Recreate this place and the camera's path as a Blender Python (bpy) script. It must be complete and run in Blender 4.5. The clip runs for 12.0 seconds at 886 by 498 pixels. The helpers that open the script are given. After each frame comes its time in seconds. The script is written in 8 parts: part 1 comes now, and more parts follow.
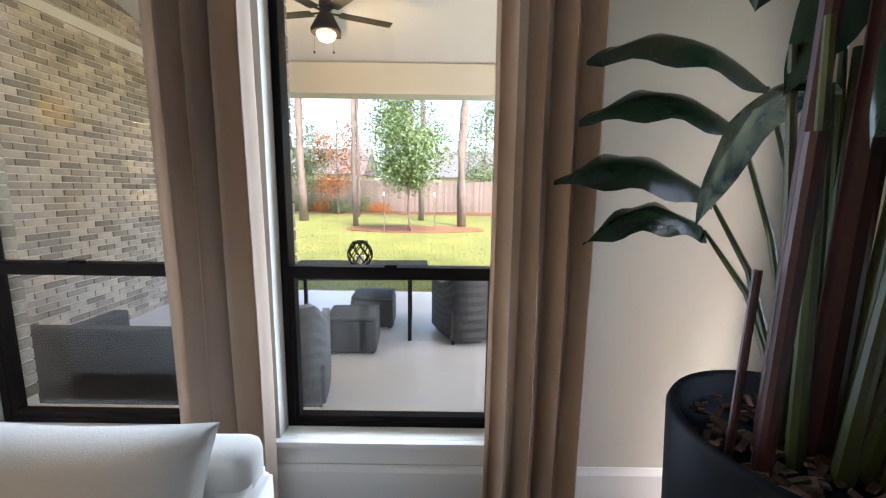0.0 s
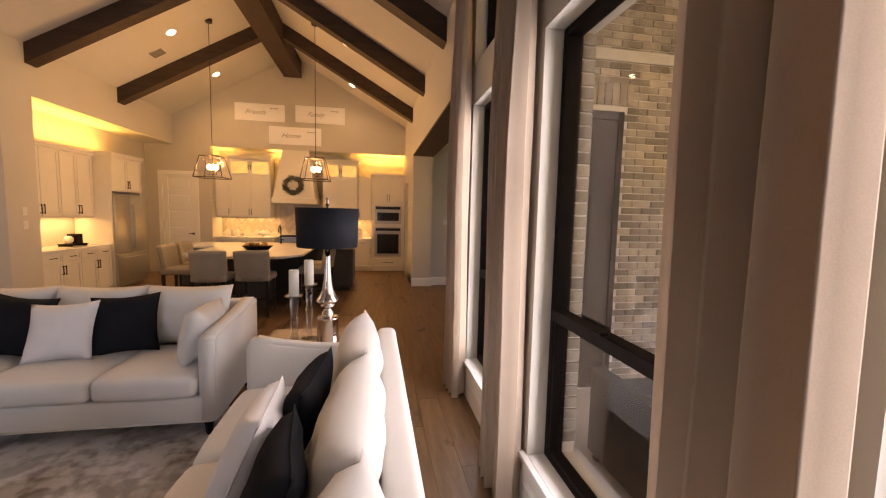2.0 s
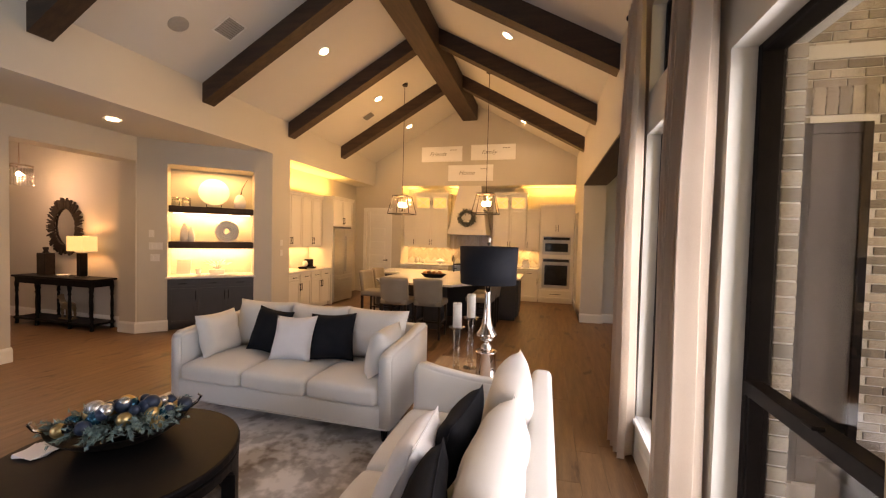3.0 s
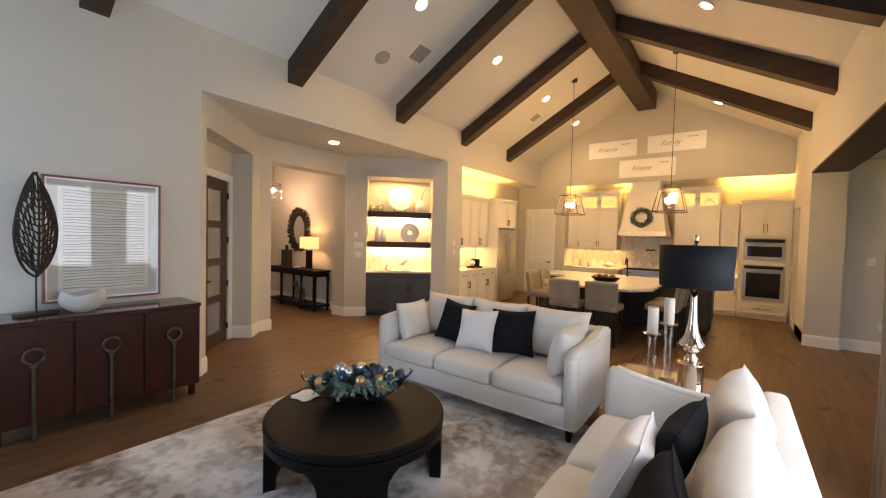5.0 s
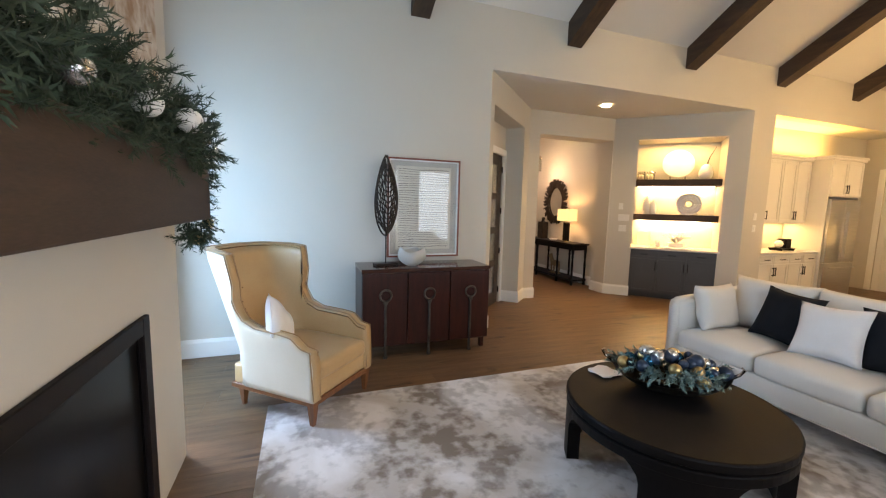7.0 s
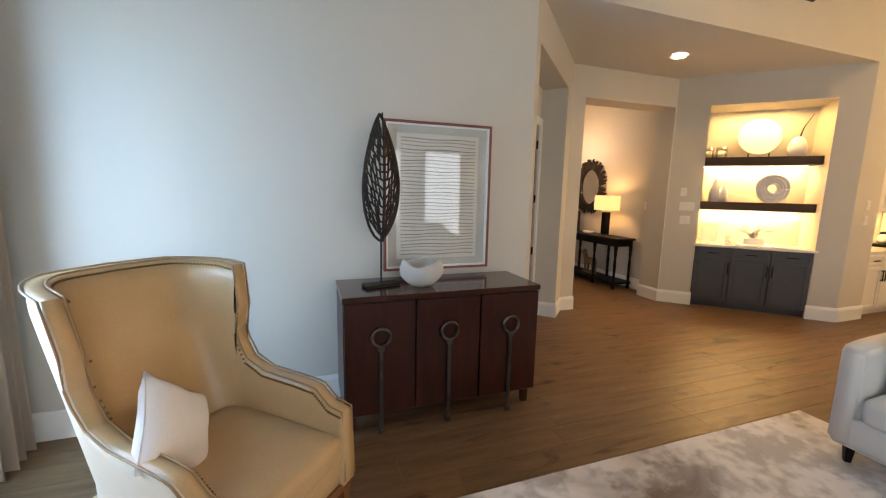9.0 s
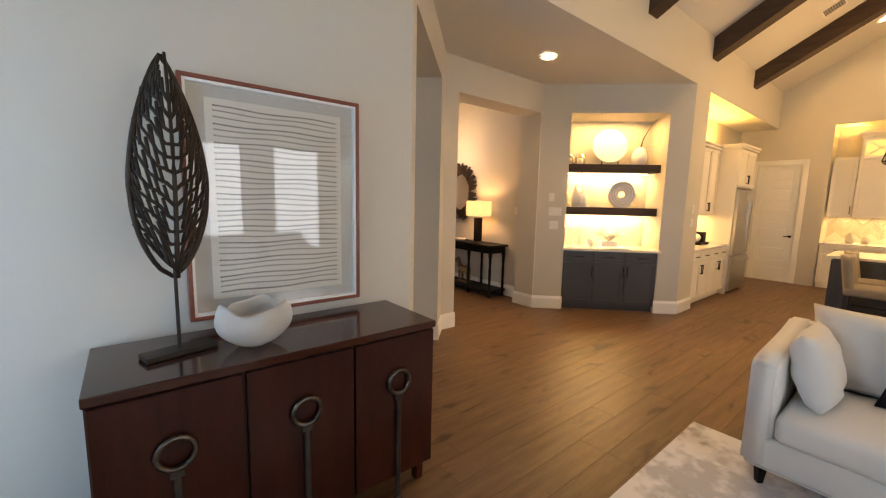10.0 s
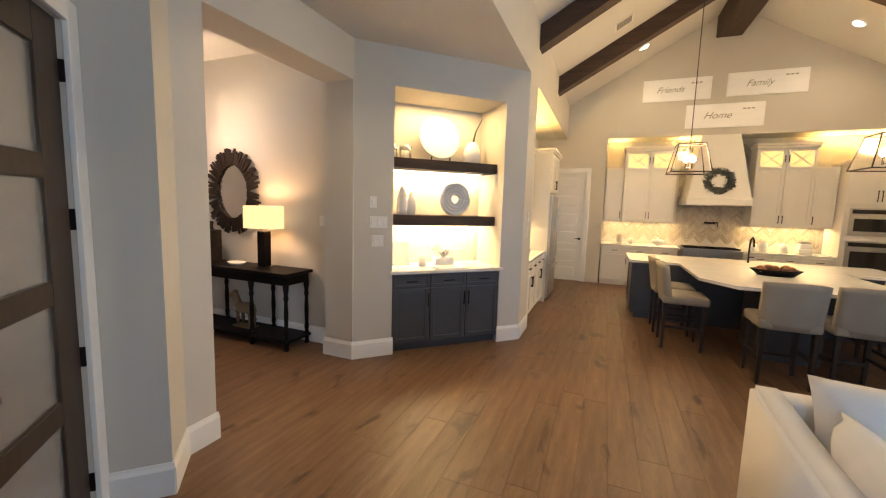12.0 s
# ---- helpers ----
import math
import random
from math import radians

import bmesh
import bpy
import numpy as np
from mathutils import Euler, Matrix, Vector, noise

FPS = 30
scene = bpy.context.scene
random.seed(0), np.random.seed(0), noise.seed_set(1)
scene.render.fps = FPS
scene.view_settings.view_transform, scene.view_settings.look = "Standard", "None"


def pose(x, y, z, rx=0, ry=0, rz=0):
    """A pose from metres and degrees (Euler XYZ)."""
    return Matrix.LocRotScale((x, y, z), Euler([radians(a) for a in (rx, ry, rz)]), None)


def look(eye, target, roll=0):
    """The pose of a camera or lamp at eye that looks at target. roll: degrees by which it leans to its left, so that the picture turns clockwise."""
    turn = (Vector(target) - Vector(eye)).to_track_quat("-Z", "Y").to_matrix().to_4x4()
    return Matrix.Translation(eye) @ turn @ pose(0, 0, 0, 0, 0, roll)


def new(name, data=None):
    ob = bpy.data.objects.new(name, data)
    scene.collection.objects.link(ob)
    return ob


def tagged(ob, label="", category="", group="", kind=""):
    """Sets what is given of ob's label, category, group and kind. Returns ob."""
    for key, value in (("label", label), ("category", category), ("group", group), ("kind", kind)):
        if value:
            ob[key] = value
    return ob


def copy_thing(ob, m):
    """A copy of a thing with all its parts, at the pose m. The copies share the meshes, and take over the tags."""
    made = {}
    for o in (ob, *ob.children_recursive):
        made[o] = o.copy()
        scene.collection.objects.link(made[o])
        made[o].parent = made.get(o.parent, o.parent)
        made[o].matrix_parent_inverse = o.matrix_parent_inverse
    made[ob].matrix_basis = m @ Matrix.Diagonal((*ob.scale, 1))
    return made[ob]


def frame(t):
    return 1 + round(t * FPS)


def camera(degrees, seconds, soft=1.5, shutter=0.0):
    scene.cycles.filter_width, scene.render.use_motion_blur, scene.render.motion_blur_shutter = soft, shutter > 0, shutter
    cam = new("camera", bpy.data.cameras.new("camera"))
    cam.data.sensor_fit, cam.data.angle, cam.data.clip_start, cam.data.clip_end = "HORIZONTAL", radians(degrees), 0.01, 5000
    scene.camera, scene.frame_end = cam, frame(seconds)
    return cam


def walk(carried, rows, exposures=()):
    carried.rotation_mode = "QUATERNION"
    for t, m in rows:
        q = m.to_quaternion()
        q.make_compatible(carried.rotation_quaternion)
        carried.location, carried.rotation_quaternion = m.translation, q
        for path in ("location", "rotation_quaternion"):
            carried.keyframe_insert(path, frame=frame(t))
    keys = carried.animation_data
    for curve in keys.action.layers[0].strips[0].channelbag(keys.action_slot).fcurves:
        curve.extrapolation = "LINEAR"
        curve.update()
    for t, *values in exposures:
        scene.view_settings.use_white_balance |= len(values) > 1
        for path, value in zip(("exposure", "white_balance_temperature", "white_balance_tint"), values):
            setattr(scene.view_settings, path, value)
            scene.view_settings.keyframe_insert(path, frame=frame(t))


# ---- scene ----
cam = camera(97.2, 12.0, 1.2)
PATH = [
    (0, (0.161, 0.253, 1.531), (0.162, 2.231, 1.232), 0.8),
    (0.5, (0.096, 0.616, 1.573), (-0.536, 2.492, 1.289), 1.0),
    (1, (0.011, 0.837, 1.578), (-1.256, 2.364, 1.325), 1.2),
    (1.5, (-0.106, 0.989, 1.584), (-1.834, 1.972, 1.361), 1.3),
    (2, (-0.13, 1.151, 1.651), (-2.091, 1.5, 1.472), 1.3),
    (2.5, (-0.11, 1.253, 1.745), (-2.099, 1.075, 1.633), 1.3),
    (4.5, (0.022, 1.087, 1.714), (-1.718, 0.102, 1.676), 1.5),
    (5, (0.098, 1.025, 1.696), (-1.502, -0.173, 1.63), 1.5),
    (5.5, (0.175, 0.959, 1.674), (-1.253, -0.438, 1.575), 1.4),
    (6, (0.248, 0.898, 1.658), (-0.974, -0.679, 1.521), 1.4),
    (6.5, (0.346, 0.784, 1.632), (-0.625, -0.955, 1.455), 1.4),
    (7, (0.381, 0.595, 1.619), (-0.293, -1.275, 1.396), 1.4),
    (7.2, (0.347, 0.522, 1.630), (-0.204, -1.385, 1.384), 1.4),
    (8.8, (0.084, -0.718, 1.612), (-0.457, -2.620, 1.316), 1.1),
    (9, (0.022, -0.890, 1.630), (-0.633, -2.757, 1.335), 1.1),
    (9.5, (-0.119, -1.329, 1.629), (-1.09, -3.054, 1.349), 1.2),
    (10, (-0.323, -1.698, 1.609), (-1.576, -3.237, 1.358), 1.3),
    (10.5, (-0.608, -2.072, 1.641), (-2.08, -3.407, 1.413), 1.4),
    (11, (-0.908, -2.458, 1.633), (-2.559, -3.567, 1.421), 1.6),
    (11.5, (-1.301, -2.742, 1.629), (-3.071, -3.648, 1.415), 1.6),
    (12, (-1.71, -2.952, 1.666), (-3.547, -3.71, 1.445), 1.7),
]
EXPOSURES = [(0.0, 2.28, 6300, 14), (0.5, 2.3, 6800, 15), (1.0, 2.1, 7900, 22), (1.5, 2.0, 9000, 36), (2.5, 2.12, 8800, 34), (4.5, 2.5, 7600, 20), (5.0, 2.48, 7400, 20), (6.0, 2.41, 6700, 16), (7.0, 2.62, 7200, 16), (9.0, 2.5, 7700, 18), (10.5, 2.55, 8000, 20), (12.0, 2.57, 5900, 13)]
walk(cam, [(t, look(eye, target, roll)) for t, eye, target, roll in PATH], EXPOSURES)

# ---- world, sun, lamps ----
world = bpy.data.worlds.new("sky")
scene.world = world
world.use_nodes = True
wn = world.node_tree.nodes
sky = wn.new("ShaderNodeTexSky")
sky.sky_type = "NISHITA"
sky.sun_disc = False
sky.sun_elevation = radians(38)
sky.sun_rotation = radians(150)
sky.dust_density = 3.0
sky.air_density = 1.0
world.node_tree.links.new(sky.outputs[0], wn["Background"].inputs[0])
wn["Background"].inputs[1].default_value = 0.15

sun = new("sun", bpy.data.lights.new("sun", "SUN"))
sun.data.energy, sun.data.angle, sun.data.color = 2.1, radians(14), (1.0, 0.96, 0.9)
sun.matrix_world = look((0, 0, 20), (-5, 8.5, 5.0))

WARM = (1.0, 0.72, 0.38)
AMBER = (1.0, 0.58, 0.13)
INDOOR = 0.8


def lamp(kind, power, colour, m, size=0.1, size_y=0.0, spot=120, blend=0.6):
    data = bpy.data.lights.new("lamp", kind)
    data.energy, data.color = power * INDOOR, colour
    if kind == "AREA":
        data.size = size
        if size_y:
            data.shape, data.size_y = "RECTANGLE", size_y
    else:
        data.shadow_soft_size = size
    if kind == "SPOT":
        data.spot_size, data.spot_blend = radians(spot), blend
    ob = new("lamp_light", data)
    ob.matrix_world = m
    return ob


P_CAN = 13.5
P_DAY = 9.8

# daylight in the window openings
for x in (-0.13, -1.59, -3.05):
    lamp("AREA", P_DAY, (0.66, 0.83, 1.0), pose(x, 2.055, 1.46, -90, 0, 0), 0.86, 2.1)
for y, f in ((-2.95, 1.6), (1.17, 0.10)):
    lamp("AREA", P_DAY * f, (0.26, 0.58, 1.0), pose(1.87, y, 1.46, 0, 90, 0), 2.1, 0.80)

# ---- materials ----


def material(name, colour, rough=0.5, metal=0.0, colour2=None, scale=4.0, grain=60.0, bump=0.05, vary=0.0, stretch=(1, 1, 1), spec=0.5, contrast=(0.35, 0.65), coat=0.0):
    """A surface with broad and fine variation of its colour, roughness and relief, at a real-world size."""
    m = bpy.data.materials.new(name)
    m.use_nodes = True
    nt = m.node_tree
    n, l = nt.nodes, nt.links
    b = n["Principled BSDF"]
    b.inputs["Roughness"].default_value = rough
    b.inputs["Metallic"].default_value = metal
    b.inputs["Specular IOR Level"].default_value = spec
    b.inputs["Coat Weight"].default_value = coat
    if colour2 is None:
        colour2 = tuple(c * 0.88 for c in colour)
    geo = n.new("ShaderNodeTexCoord")
    mp = n.new("ShaderNodeMapping")
    mp.inputs["Scale"].default_value = stretch
    l.new(geo.outputs["Object"], mp.inputs[0])
    broad = n.new("ShaderNodeTexNoise")
    broad.inputs["Scale"].default_value = scale
    broad.inputs["Detail"].default_value = 5
    fine = n.new("ShaderNodeTexNoise")
    fine.inputs["Scale"].default_value = grain
    fine.inputs["Detail"].default_value = 3
    l.new(mp.outputs[0], broad.inputs["Vector"])
    l.new(mp.outputs[0], fine.inputs["Vector"])
    mix = n.new("ShaderNodeMix")
    mix.data_type = "FLOAT"
    mix.inputs[0].default_value = 0.35
    l.new(broad.outputs[0], mix.inputs[2])
    l.new(fine.outputs[0], mix.inputs[3])
    ramp = n.new("ShaderNodeValToRGB")
    ramp.color_ramp.elements[0].position, ramp.color_ramp.elements[1].position = contrast
    ramp.color_ramp.elements[0].color = (*colour2, 1)
    ramp.color_ramp.elements[1].color = (*colour, 1)
    l.new(mix.outputs[0], ramp.inputs[0])
    out = ramp.outputs[0]
    if vary:
        info = n.new("ShaderNodeObjectInfo")
        isl = n.new("ShaderNodeNewGeometry")
        add = n.new("ShaderNodeMath")
        add.operation = "ADD"
        l.new(info.outputs["Random"], add.inputs[0])
        l.new(isl.outputs["Random Per Island"], add.inputs[1])
        fr = n.new("ShaderNodeMath")
        fr.operation = "FRACT"
        l.new(add.outputs[0], fr.inputs[0])
        mr = n.new("ShaderNodeMapRange")
        mr.inputs[3].default_value, mr.inputs[4].default_value = 1 - vary, 1 + vary
        l.new(fr.outputs[0], mr.inputs[0])
        hsv = n.new("ShaderNodeHueSaturation")
        l.new(mr.outputs[0], hsv.inputs["Value"])
        l.new(out, hsv.inputs["Color"])
        out = hsv.outputs[0]
    l.new(out, b.inputs["Base Color"])
    if bump:
        bp = n.new("ShaderNodeBump")
        bp.inputs["Strength"].default_value = bump
        bp.inputs["Distance"].default_value = 0.01
        l.new(mix.outputs[0], bp.inputs["Height"])
        l.new(bp.outputs[0], b.inputs["Normal"])
    return m


def glow(name, colour, strength, base=(0.8, 0.8, 0.8)):
    m = bpy.data.materials.new(name)
    m.use_nodes = True
    b = m.node_tree.nodes["Principled BSDF"]
    b.inputs["Base Color"].default_value = (*base, 1)
    b.inputs["Emission Color"].default_value = (*colour, 1)
    b.inputs["Emission Strength"].default_value = strength
    return m


def glass(name, colour=(1, 1, 1), rough=0.0, gloss=0.75, power=4.0):
    """Thin clear pane: straight-through light with a gloss that grows towards grazing angles."""
    m = bpy.data.materials.new(name)
    m.use_nodes = True
    n, l = m.node_tree.nodes, m.node_tree.links
    n.remove(n["Principled BSDF"])
    tr = n.new("ShaderNodeBsdfTransparent")
    tr.inputs[0].default_value = (*colour, 1)
    gl = n.new("ShaderNodeBsdfGlossy")
    gl.inputs["Roughness"].default_value = rough
    lw = n.new("ShaderNodeLayerWeight")
    lw.inputs[0].default_value = 0.5
    pw = n.new("ShaderNodeMath")
    pw.operation = "POWER"
    pw.inputs[1].default_value = power
    l.new(lw.outputs["Facing"], pw.inputs[0])
    ma = n.new("ShaderNodeMath")
    ma.operation = "MULTIPLY_ADD"
    ma.inputs[1].default_value, ma.inputs[2].default_value = gloss, 0.03
    l.new(pw.outputs[0], ma.inputs[0])
    mx = n.new("ShaderNodeMixShader")
    l.new(ma.outputs[0], mx.inputs[0])
    l.new(tr.outputs[0], mx.inputs[1])
    l.new(gl.outputs[0], mx.inputs[2])
    l.new(mx.outputs[0], n["Material Output"].inputs[0])
    return m


M_WALL = material("wall_paint", (0.56, 0.53, 0.475), 0.75, colour2=(0.535, 0.505, 0.45), scale=1.2, grain=180, bump=0.04)
M_CEIL = material("ceiling_paint", (0.63, 0.61, 0.57), 0.8, colour2=(0.61, 0.59, 0.55), scale=1.0, grain=140, bump=0.05)
M_TRIM = material("trim_paint", (0.80, 0.80, 0.78), 0.35, colour2=(0.77, 0.77, 0.75), scale=2, grain=90, bump=0.01)
M_BEAM = material("dark_beam", (0.060, 0.032, 0.017), 0.65, colour2=(0.026, 0.013, 0.007), scale=2.0, grain=30, bump=0.25, stretch=(12, 1.0, 8))
M_BEAM_X = material("dark_beam_lengthwise", (0.060, 0.032, 0.017), 0.65, colour2=(0.026, 0.013, 0.007), scale=2.0, grain=30, bump=0.25, stretch=(1, 12, 8))
M_OAK = material("oak_plank", (0.205, 0.116, 0.060), 0.42, colour2=(0.085, 0.044, 0.022), scale=1.6, grain=14, bump=0.12, vary=0.10, spec=0.38, stretch=(1.0, 11, 11), contrast=(0.28, 0.68))


def knots(m):
    """Dark knots and short cracks along the grain of the boards, each board with its own."""
    n, l = m.node_tree.nodes, m.node_tree.links
    b = n["Principled BSDF"]
    old = b.inputs["Base Color"].links[0].from_socket
    t, mp, info, sh = n.new("ShaderNodeTexCoord"), n.new("ShaderNodeMapping"), n.new("ShaderNodeObjectInfo"), n.new("ShaderNodeVectorMath")
    mp.inputs["Scale"].default_value = (1.0, 3.2, 1.0)
    sh.operation = "ADD"
    l.new(t.outputs["Object"], sh.inputs[0])
    l.new(info.outputs["Location"], sh.inputs[1])
    l.new(sh.outputs[0], mp.inputs[0])
    tex = n.new("ShaderNodeTexNoise")
    tex.inputs["Scale"].default_value, tex.inputs["Detail"].default_value, tex.inputs["Distortion"].default_value = 1.9, 3, 0.5
    l.new(mp.outputs[0], tex.inputs["Vector"])
    r = n.new("ShaderNodeValToRGB")
    r.color_ramp.elements[0].position, r.color_ramp.elements[1].position = 0.615, 0.70
    r.color_ramp.elements[0].color, r.color_ramp.elements[1].color = (0, 0, 0, 1), (0.8, 0.8, 0.8, 1)
    l.new(tex.outputs[0], r.inputs[0])
    mx = n.new("ShaderNodeMix")
    mx.data_type = "RGBA"
    l.new(r.outputs[0], mx.inputs[0])
    l.new(old, mx.inputs[6])
    mx.inputs[7].default_value = (0.030, 0.013, 0.006, 1)
    l.new(mx.outputs[2], b.inputs["Base Color"])


knots(M_OAK)
M_SUBFLOOR = material("floor_joint", (0.13, 0.074, 0.040), 0.8)
M_BLACK = material("black_frame", (0.014, 0.010, 0.010), 0.5, colour2=(0.008, 0.006, 0.006), scale=6, bump=0.02, spec=0.08)
M_GLASS = glass("window_glass")
M_BRICK = material("grey_brick", (0.47, 0.41, 0.34), 0.9, colour2=(0.24, 0.205, 0.17), scale=5, grain=90, bump=0.35, vary=0.45)
M_MORTAR = material("mortar", (0.80, 0.78, 0.74), 0.95, scale=10, grain=160, bump=0.3)
M_SLAB = material("porch_concrete", (0.80, 0.81, 0.84), 0.24, colour2=(0.72, 0.73, 0.76), scale=1.5, grain=70, bump=0.04)
M_GRASS = material("lawn", (0.21, 0.21, 0.045), 0.9, colour2=(0.13, 0.15, 0.03), scale=0.6, grain=25, bump=0.3)
M_CABW = material("white_cabinet", (0.72, 0.69, 0.63), 0.35, colour2=(0.69, 0.66, 0.60), scale=2, grain=80, bump=0.01)
M_CABG = material("charcoal_cabinet", (0.060, 0.062, 0.070), 0.4, colour2=(0.048, 0.050, 0.057), scale=3, grain=80, bump=0.02)
M_QUARTZ = material("white_quartz", (0.78, 0.76, 0.72), 0.15, colour2=(0.70, 0.68, 0.64), scale=3, grain=20, bump=0.0)

M_LINEN = material("ivory_linen", (0.73, 0.70, 0.66), 0.95, colour2=(0.68, 0.65, 0.61), scale=3, grain=220, bump=0.18)
M_LINEN_B = material("white_weave", (0.82, 0.80, 0.80), 0.95, colour2=(0.74, 0.72, 0.72), scale=4, grain=200, bump=0.3)
M_CHARCOAL = material("charcoal_cushion", (0.017, 0.018, 0.022), 0.85, colour2=(0.011, 0.012, 0.015), scale=5, grain=160, bump=0.2, spec=0.08)
M_CURTAIN = material("beige_drape", (0.68, 0.56, 0.45), 0.95, colour2=(0.60, 0.48, 0.38), scale=2, grain=260, bump=0.12)


def sheer(m, share):
    """Cloth that lets some of the daylight behind it through."""
    n, l = m.node_tree.nodes, m.node_tree.links
    out = n["Material Output"]
    b = n["Principled BSDF"]
    tr, mx = n.new("ShaderNodeBsdfTranslucent"), n.new("ShaderNodeMixShader")
    l.new(b.inputs["Base Color"].links[0].from_socket, tr.inputs[0])
    mx.inputs[0].default_value = share
    l.new(b.outputs[0], mx.inputs[1])
    l.new(tr.outputs[0], mx.inputs[2])
    l.new(mx.outputs[0], out.inputs[0])


sheer(M_CURTAIN, 0.45)
M_WALNUT = material("dark_mahogany", (0.052, 0.011, 0.006), 0.30, colour2=(0.020, 0.005, 0.003), scale=2.5, grain=22, bump=0.05, stretch=(6, 6, 1), coat=0.05, spec=0.3)
M_WALNUT_TOP = material("dark_mahogany_top", (0.060, 0.018, 0.010), 0.16, colour2=(0.030, 0.009, 0.006), scale=2.5, grain=22, bump=0.02, stretch=(1, 8, 8), coat=0.25)
M_IRON = material("aged_iron", (0.10, 0.085, 0.07), 0.45, 0.8, colour2=(0.05, 0.04, 0.035), scale=12, grain=90, bump=0.15)
M_RING = material("worn_pewter", (0.17, 0.14, 0.115), 0.34, 0.9, colour2=(0.07, 0.058, 0.048), scale=14, grain=90, bump=0.1)
M_BRONZE = material("dark_bronze", (0.045, 0.032, 0.024), 0.5, 0.6, colour2=(0.028, 0.02, 0.015), scale=14, bump=0.2)
M_TABLE = material("black_stained_wood", (0.010, 0.008, 0.008), 0.45, colour2=(0.006, 0.005, 0.005), scale=3, grain=40, bump=0.06, spec=0.08)
M_REDFRAME = material("red_brown_frame", (0.24, 0.055, 0.026), 0.4, colour2=(0.15, 0.032, 0.015), scale=5, grain=50, bump=0.04, stretch=(1, 1, 6))
M_PAPER = material("cream_paper", (0.66, 0.63, 0.56), 0.9, colour2=(0.62, 0.58, 0.51), scale=3, grain=80, bump=0.03)
M_MAT = material("grey_mount", (0.50, 0.48, 0.44), 0.9, scale=3, grain=90, bump=0.02)
M_INK = material("ink", (0.075, 0.070, 0.064), 0.8)
M_INK_PALE = material("faded_ink", (0.20, 0.18, 0.16), 0.85)
M_PORCELAIN = material("white_ceramic", (0.80, 0.78, 0.75), 0.4, colour2=(0.75, 0.73, 0.70), scale=8, grain=70, bump=0.08)
M_LEATHER = material("tan_leather", (0.56, 0.38, 0.20), 0.36, colour2=(0.48, 0.31, 0.155), scale=3, grain=120, bump=0.08)
M_CREAM = material("cream_leather", (0.70, 0.63, 0.53), 0.45, colour2=(0.65, 0.58, 0.48), scale=3, grain=120, bump=0.08)
M_LEGWOOD = material("brown_wood_leg", (0.22, 0.085, 0.032), 0.4, colour2=(0.14, 0.05, 0.02), scale=5, grain=40, stretch=(8, 8, 1))
M_BRASSNAIL = material("old_brass", (0.22, 0.13, 0.05), 0.4, 0.9)
M_CHROME = material("polished_nickel", (0.72, 0.62, 0.55), 0.07, 1.0, colour2=(0.66, 0.56, 0.50), scale=3, bump=0.0)
M_STEEL = material("stainless_steel", (0.55, 0.54, 0.52), 0.28, 1.0, colour2=(0.48, 0.47, 0.45), scale=3, grain=60, bump=0.01, stretch=(1, 1, 12))
M_SHADE = material("black_shade", (0.012, 0.013, 0.018), 0.75, colour2=(0.009, 0.010, 0.014), scale=4, grain=220, bump=0.1, spec=0.22)
M_WAX = material("white_wax", (0.82, 0.78, 0.70), 0.5, scale=6, bump=0.05)
M_CRYSTAL = glass("crystal_glass", (0.93, 0.93, 0.92), 0.02, 0.9, 1.6)
M_DARKGLASS = material("black_oven_glass", (0.012, 0.012, 0.013), 0.06, colour2=(0.008, 0.008, 0.009), scale=3, bump=0.0)
M_PLASTIC = material("white_plastic", (0.74, 0.73, 0.70), 0.35, scale=10, bump=0.0)
M_GOLD = material("gold_bauble", (0.62, 0.44, 0.20), 0.3, 0.85, scale=20, bump=0.05)
M_NAVY = material("navy_bauble", (0.025, 0.045, 0.085), 0.28, 0.3, scale=20, bump=0.05)
M_TEAL = material("blue_bauble", (0.02, 0.12, 0.20), 0.08, 0.8, scale=20, bump=0.0)
M_SILVER = material("silver_bauble", (0.70, 0.68, 0.66), 0.25, 0.9, scale=20, bump=0.05)
M_FIR = material("fir_needles", (0.040, 0.060, 0.032), 0.75, colour2=(0.018, 0.030, 0.015), scale=14, bump=0.0, vary=0.35)
M_FROST = material("frosted_fir", (0.22, 0.30, 0.28), 0.8, colour2=(0.10, 0.17, 0.16), scale=14, bump=0.0, vary=0.3)
M_LEAF = material("plant_leaf", (0.016, 0.040, 0.020), 0.22, colour2=(0.009, 0.022, 0.011), scale=5, grain=60, bump=0.08, stretch=(1, 4, 1), vary=0.25)
M_STALK = material("plant_stalk", (0.055, 0.085, 0.018), 0.45, colour2=(0.035, 0.028, 0.012), scale=5, grain=40, stretch=(5, 5, 1), vary=0.3)
M_CANE = material("red_brown_cane", (0.055, 0.013, 0.012), 0.5, colour2=(0.026, 0.008, 0.008), scale=8, grain=40, bump=0.1, stretch=(4, 4, 1))
M_POT = material("black_planter", (0.007, 0.008, 0.011), 0.5, colour2=(0.007, 0.008, 0.010), scale=8, bump=0.05, spec=0.06)
M_SOIL = material("bark_mulch", (0.12, 0.06, 0.034), 0.95, colour2=(0.04, 0.022, 0.013), scale=18, grain=60, bump=0.6, vary=0.4)
M_CANLIGHT = glow("can_light_glow", (1.0, 0.82, 0.56), 6.0)
M_BULB = glow("bulb_glow", (1.0, 0.72, 0.38), 60.0)
M_FIREGLASS = material("dark_fire_glass", (0.010, 0.009, 0.009), 0.28, colour2=(0.007, 0.006, 0.006), scale=3, bump=0.0, spec=0.06)
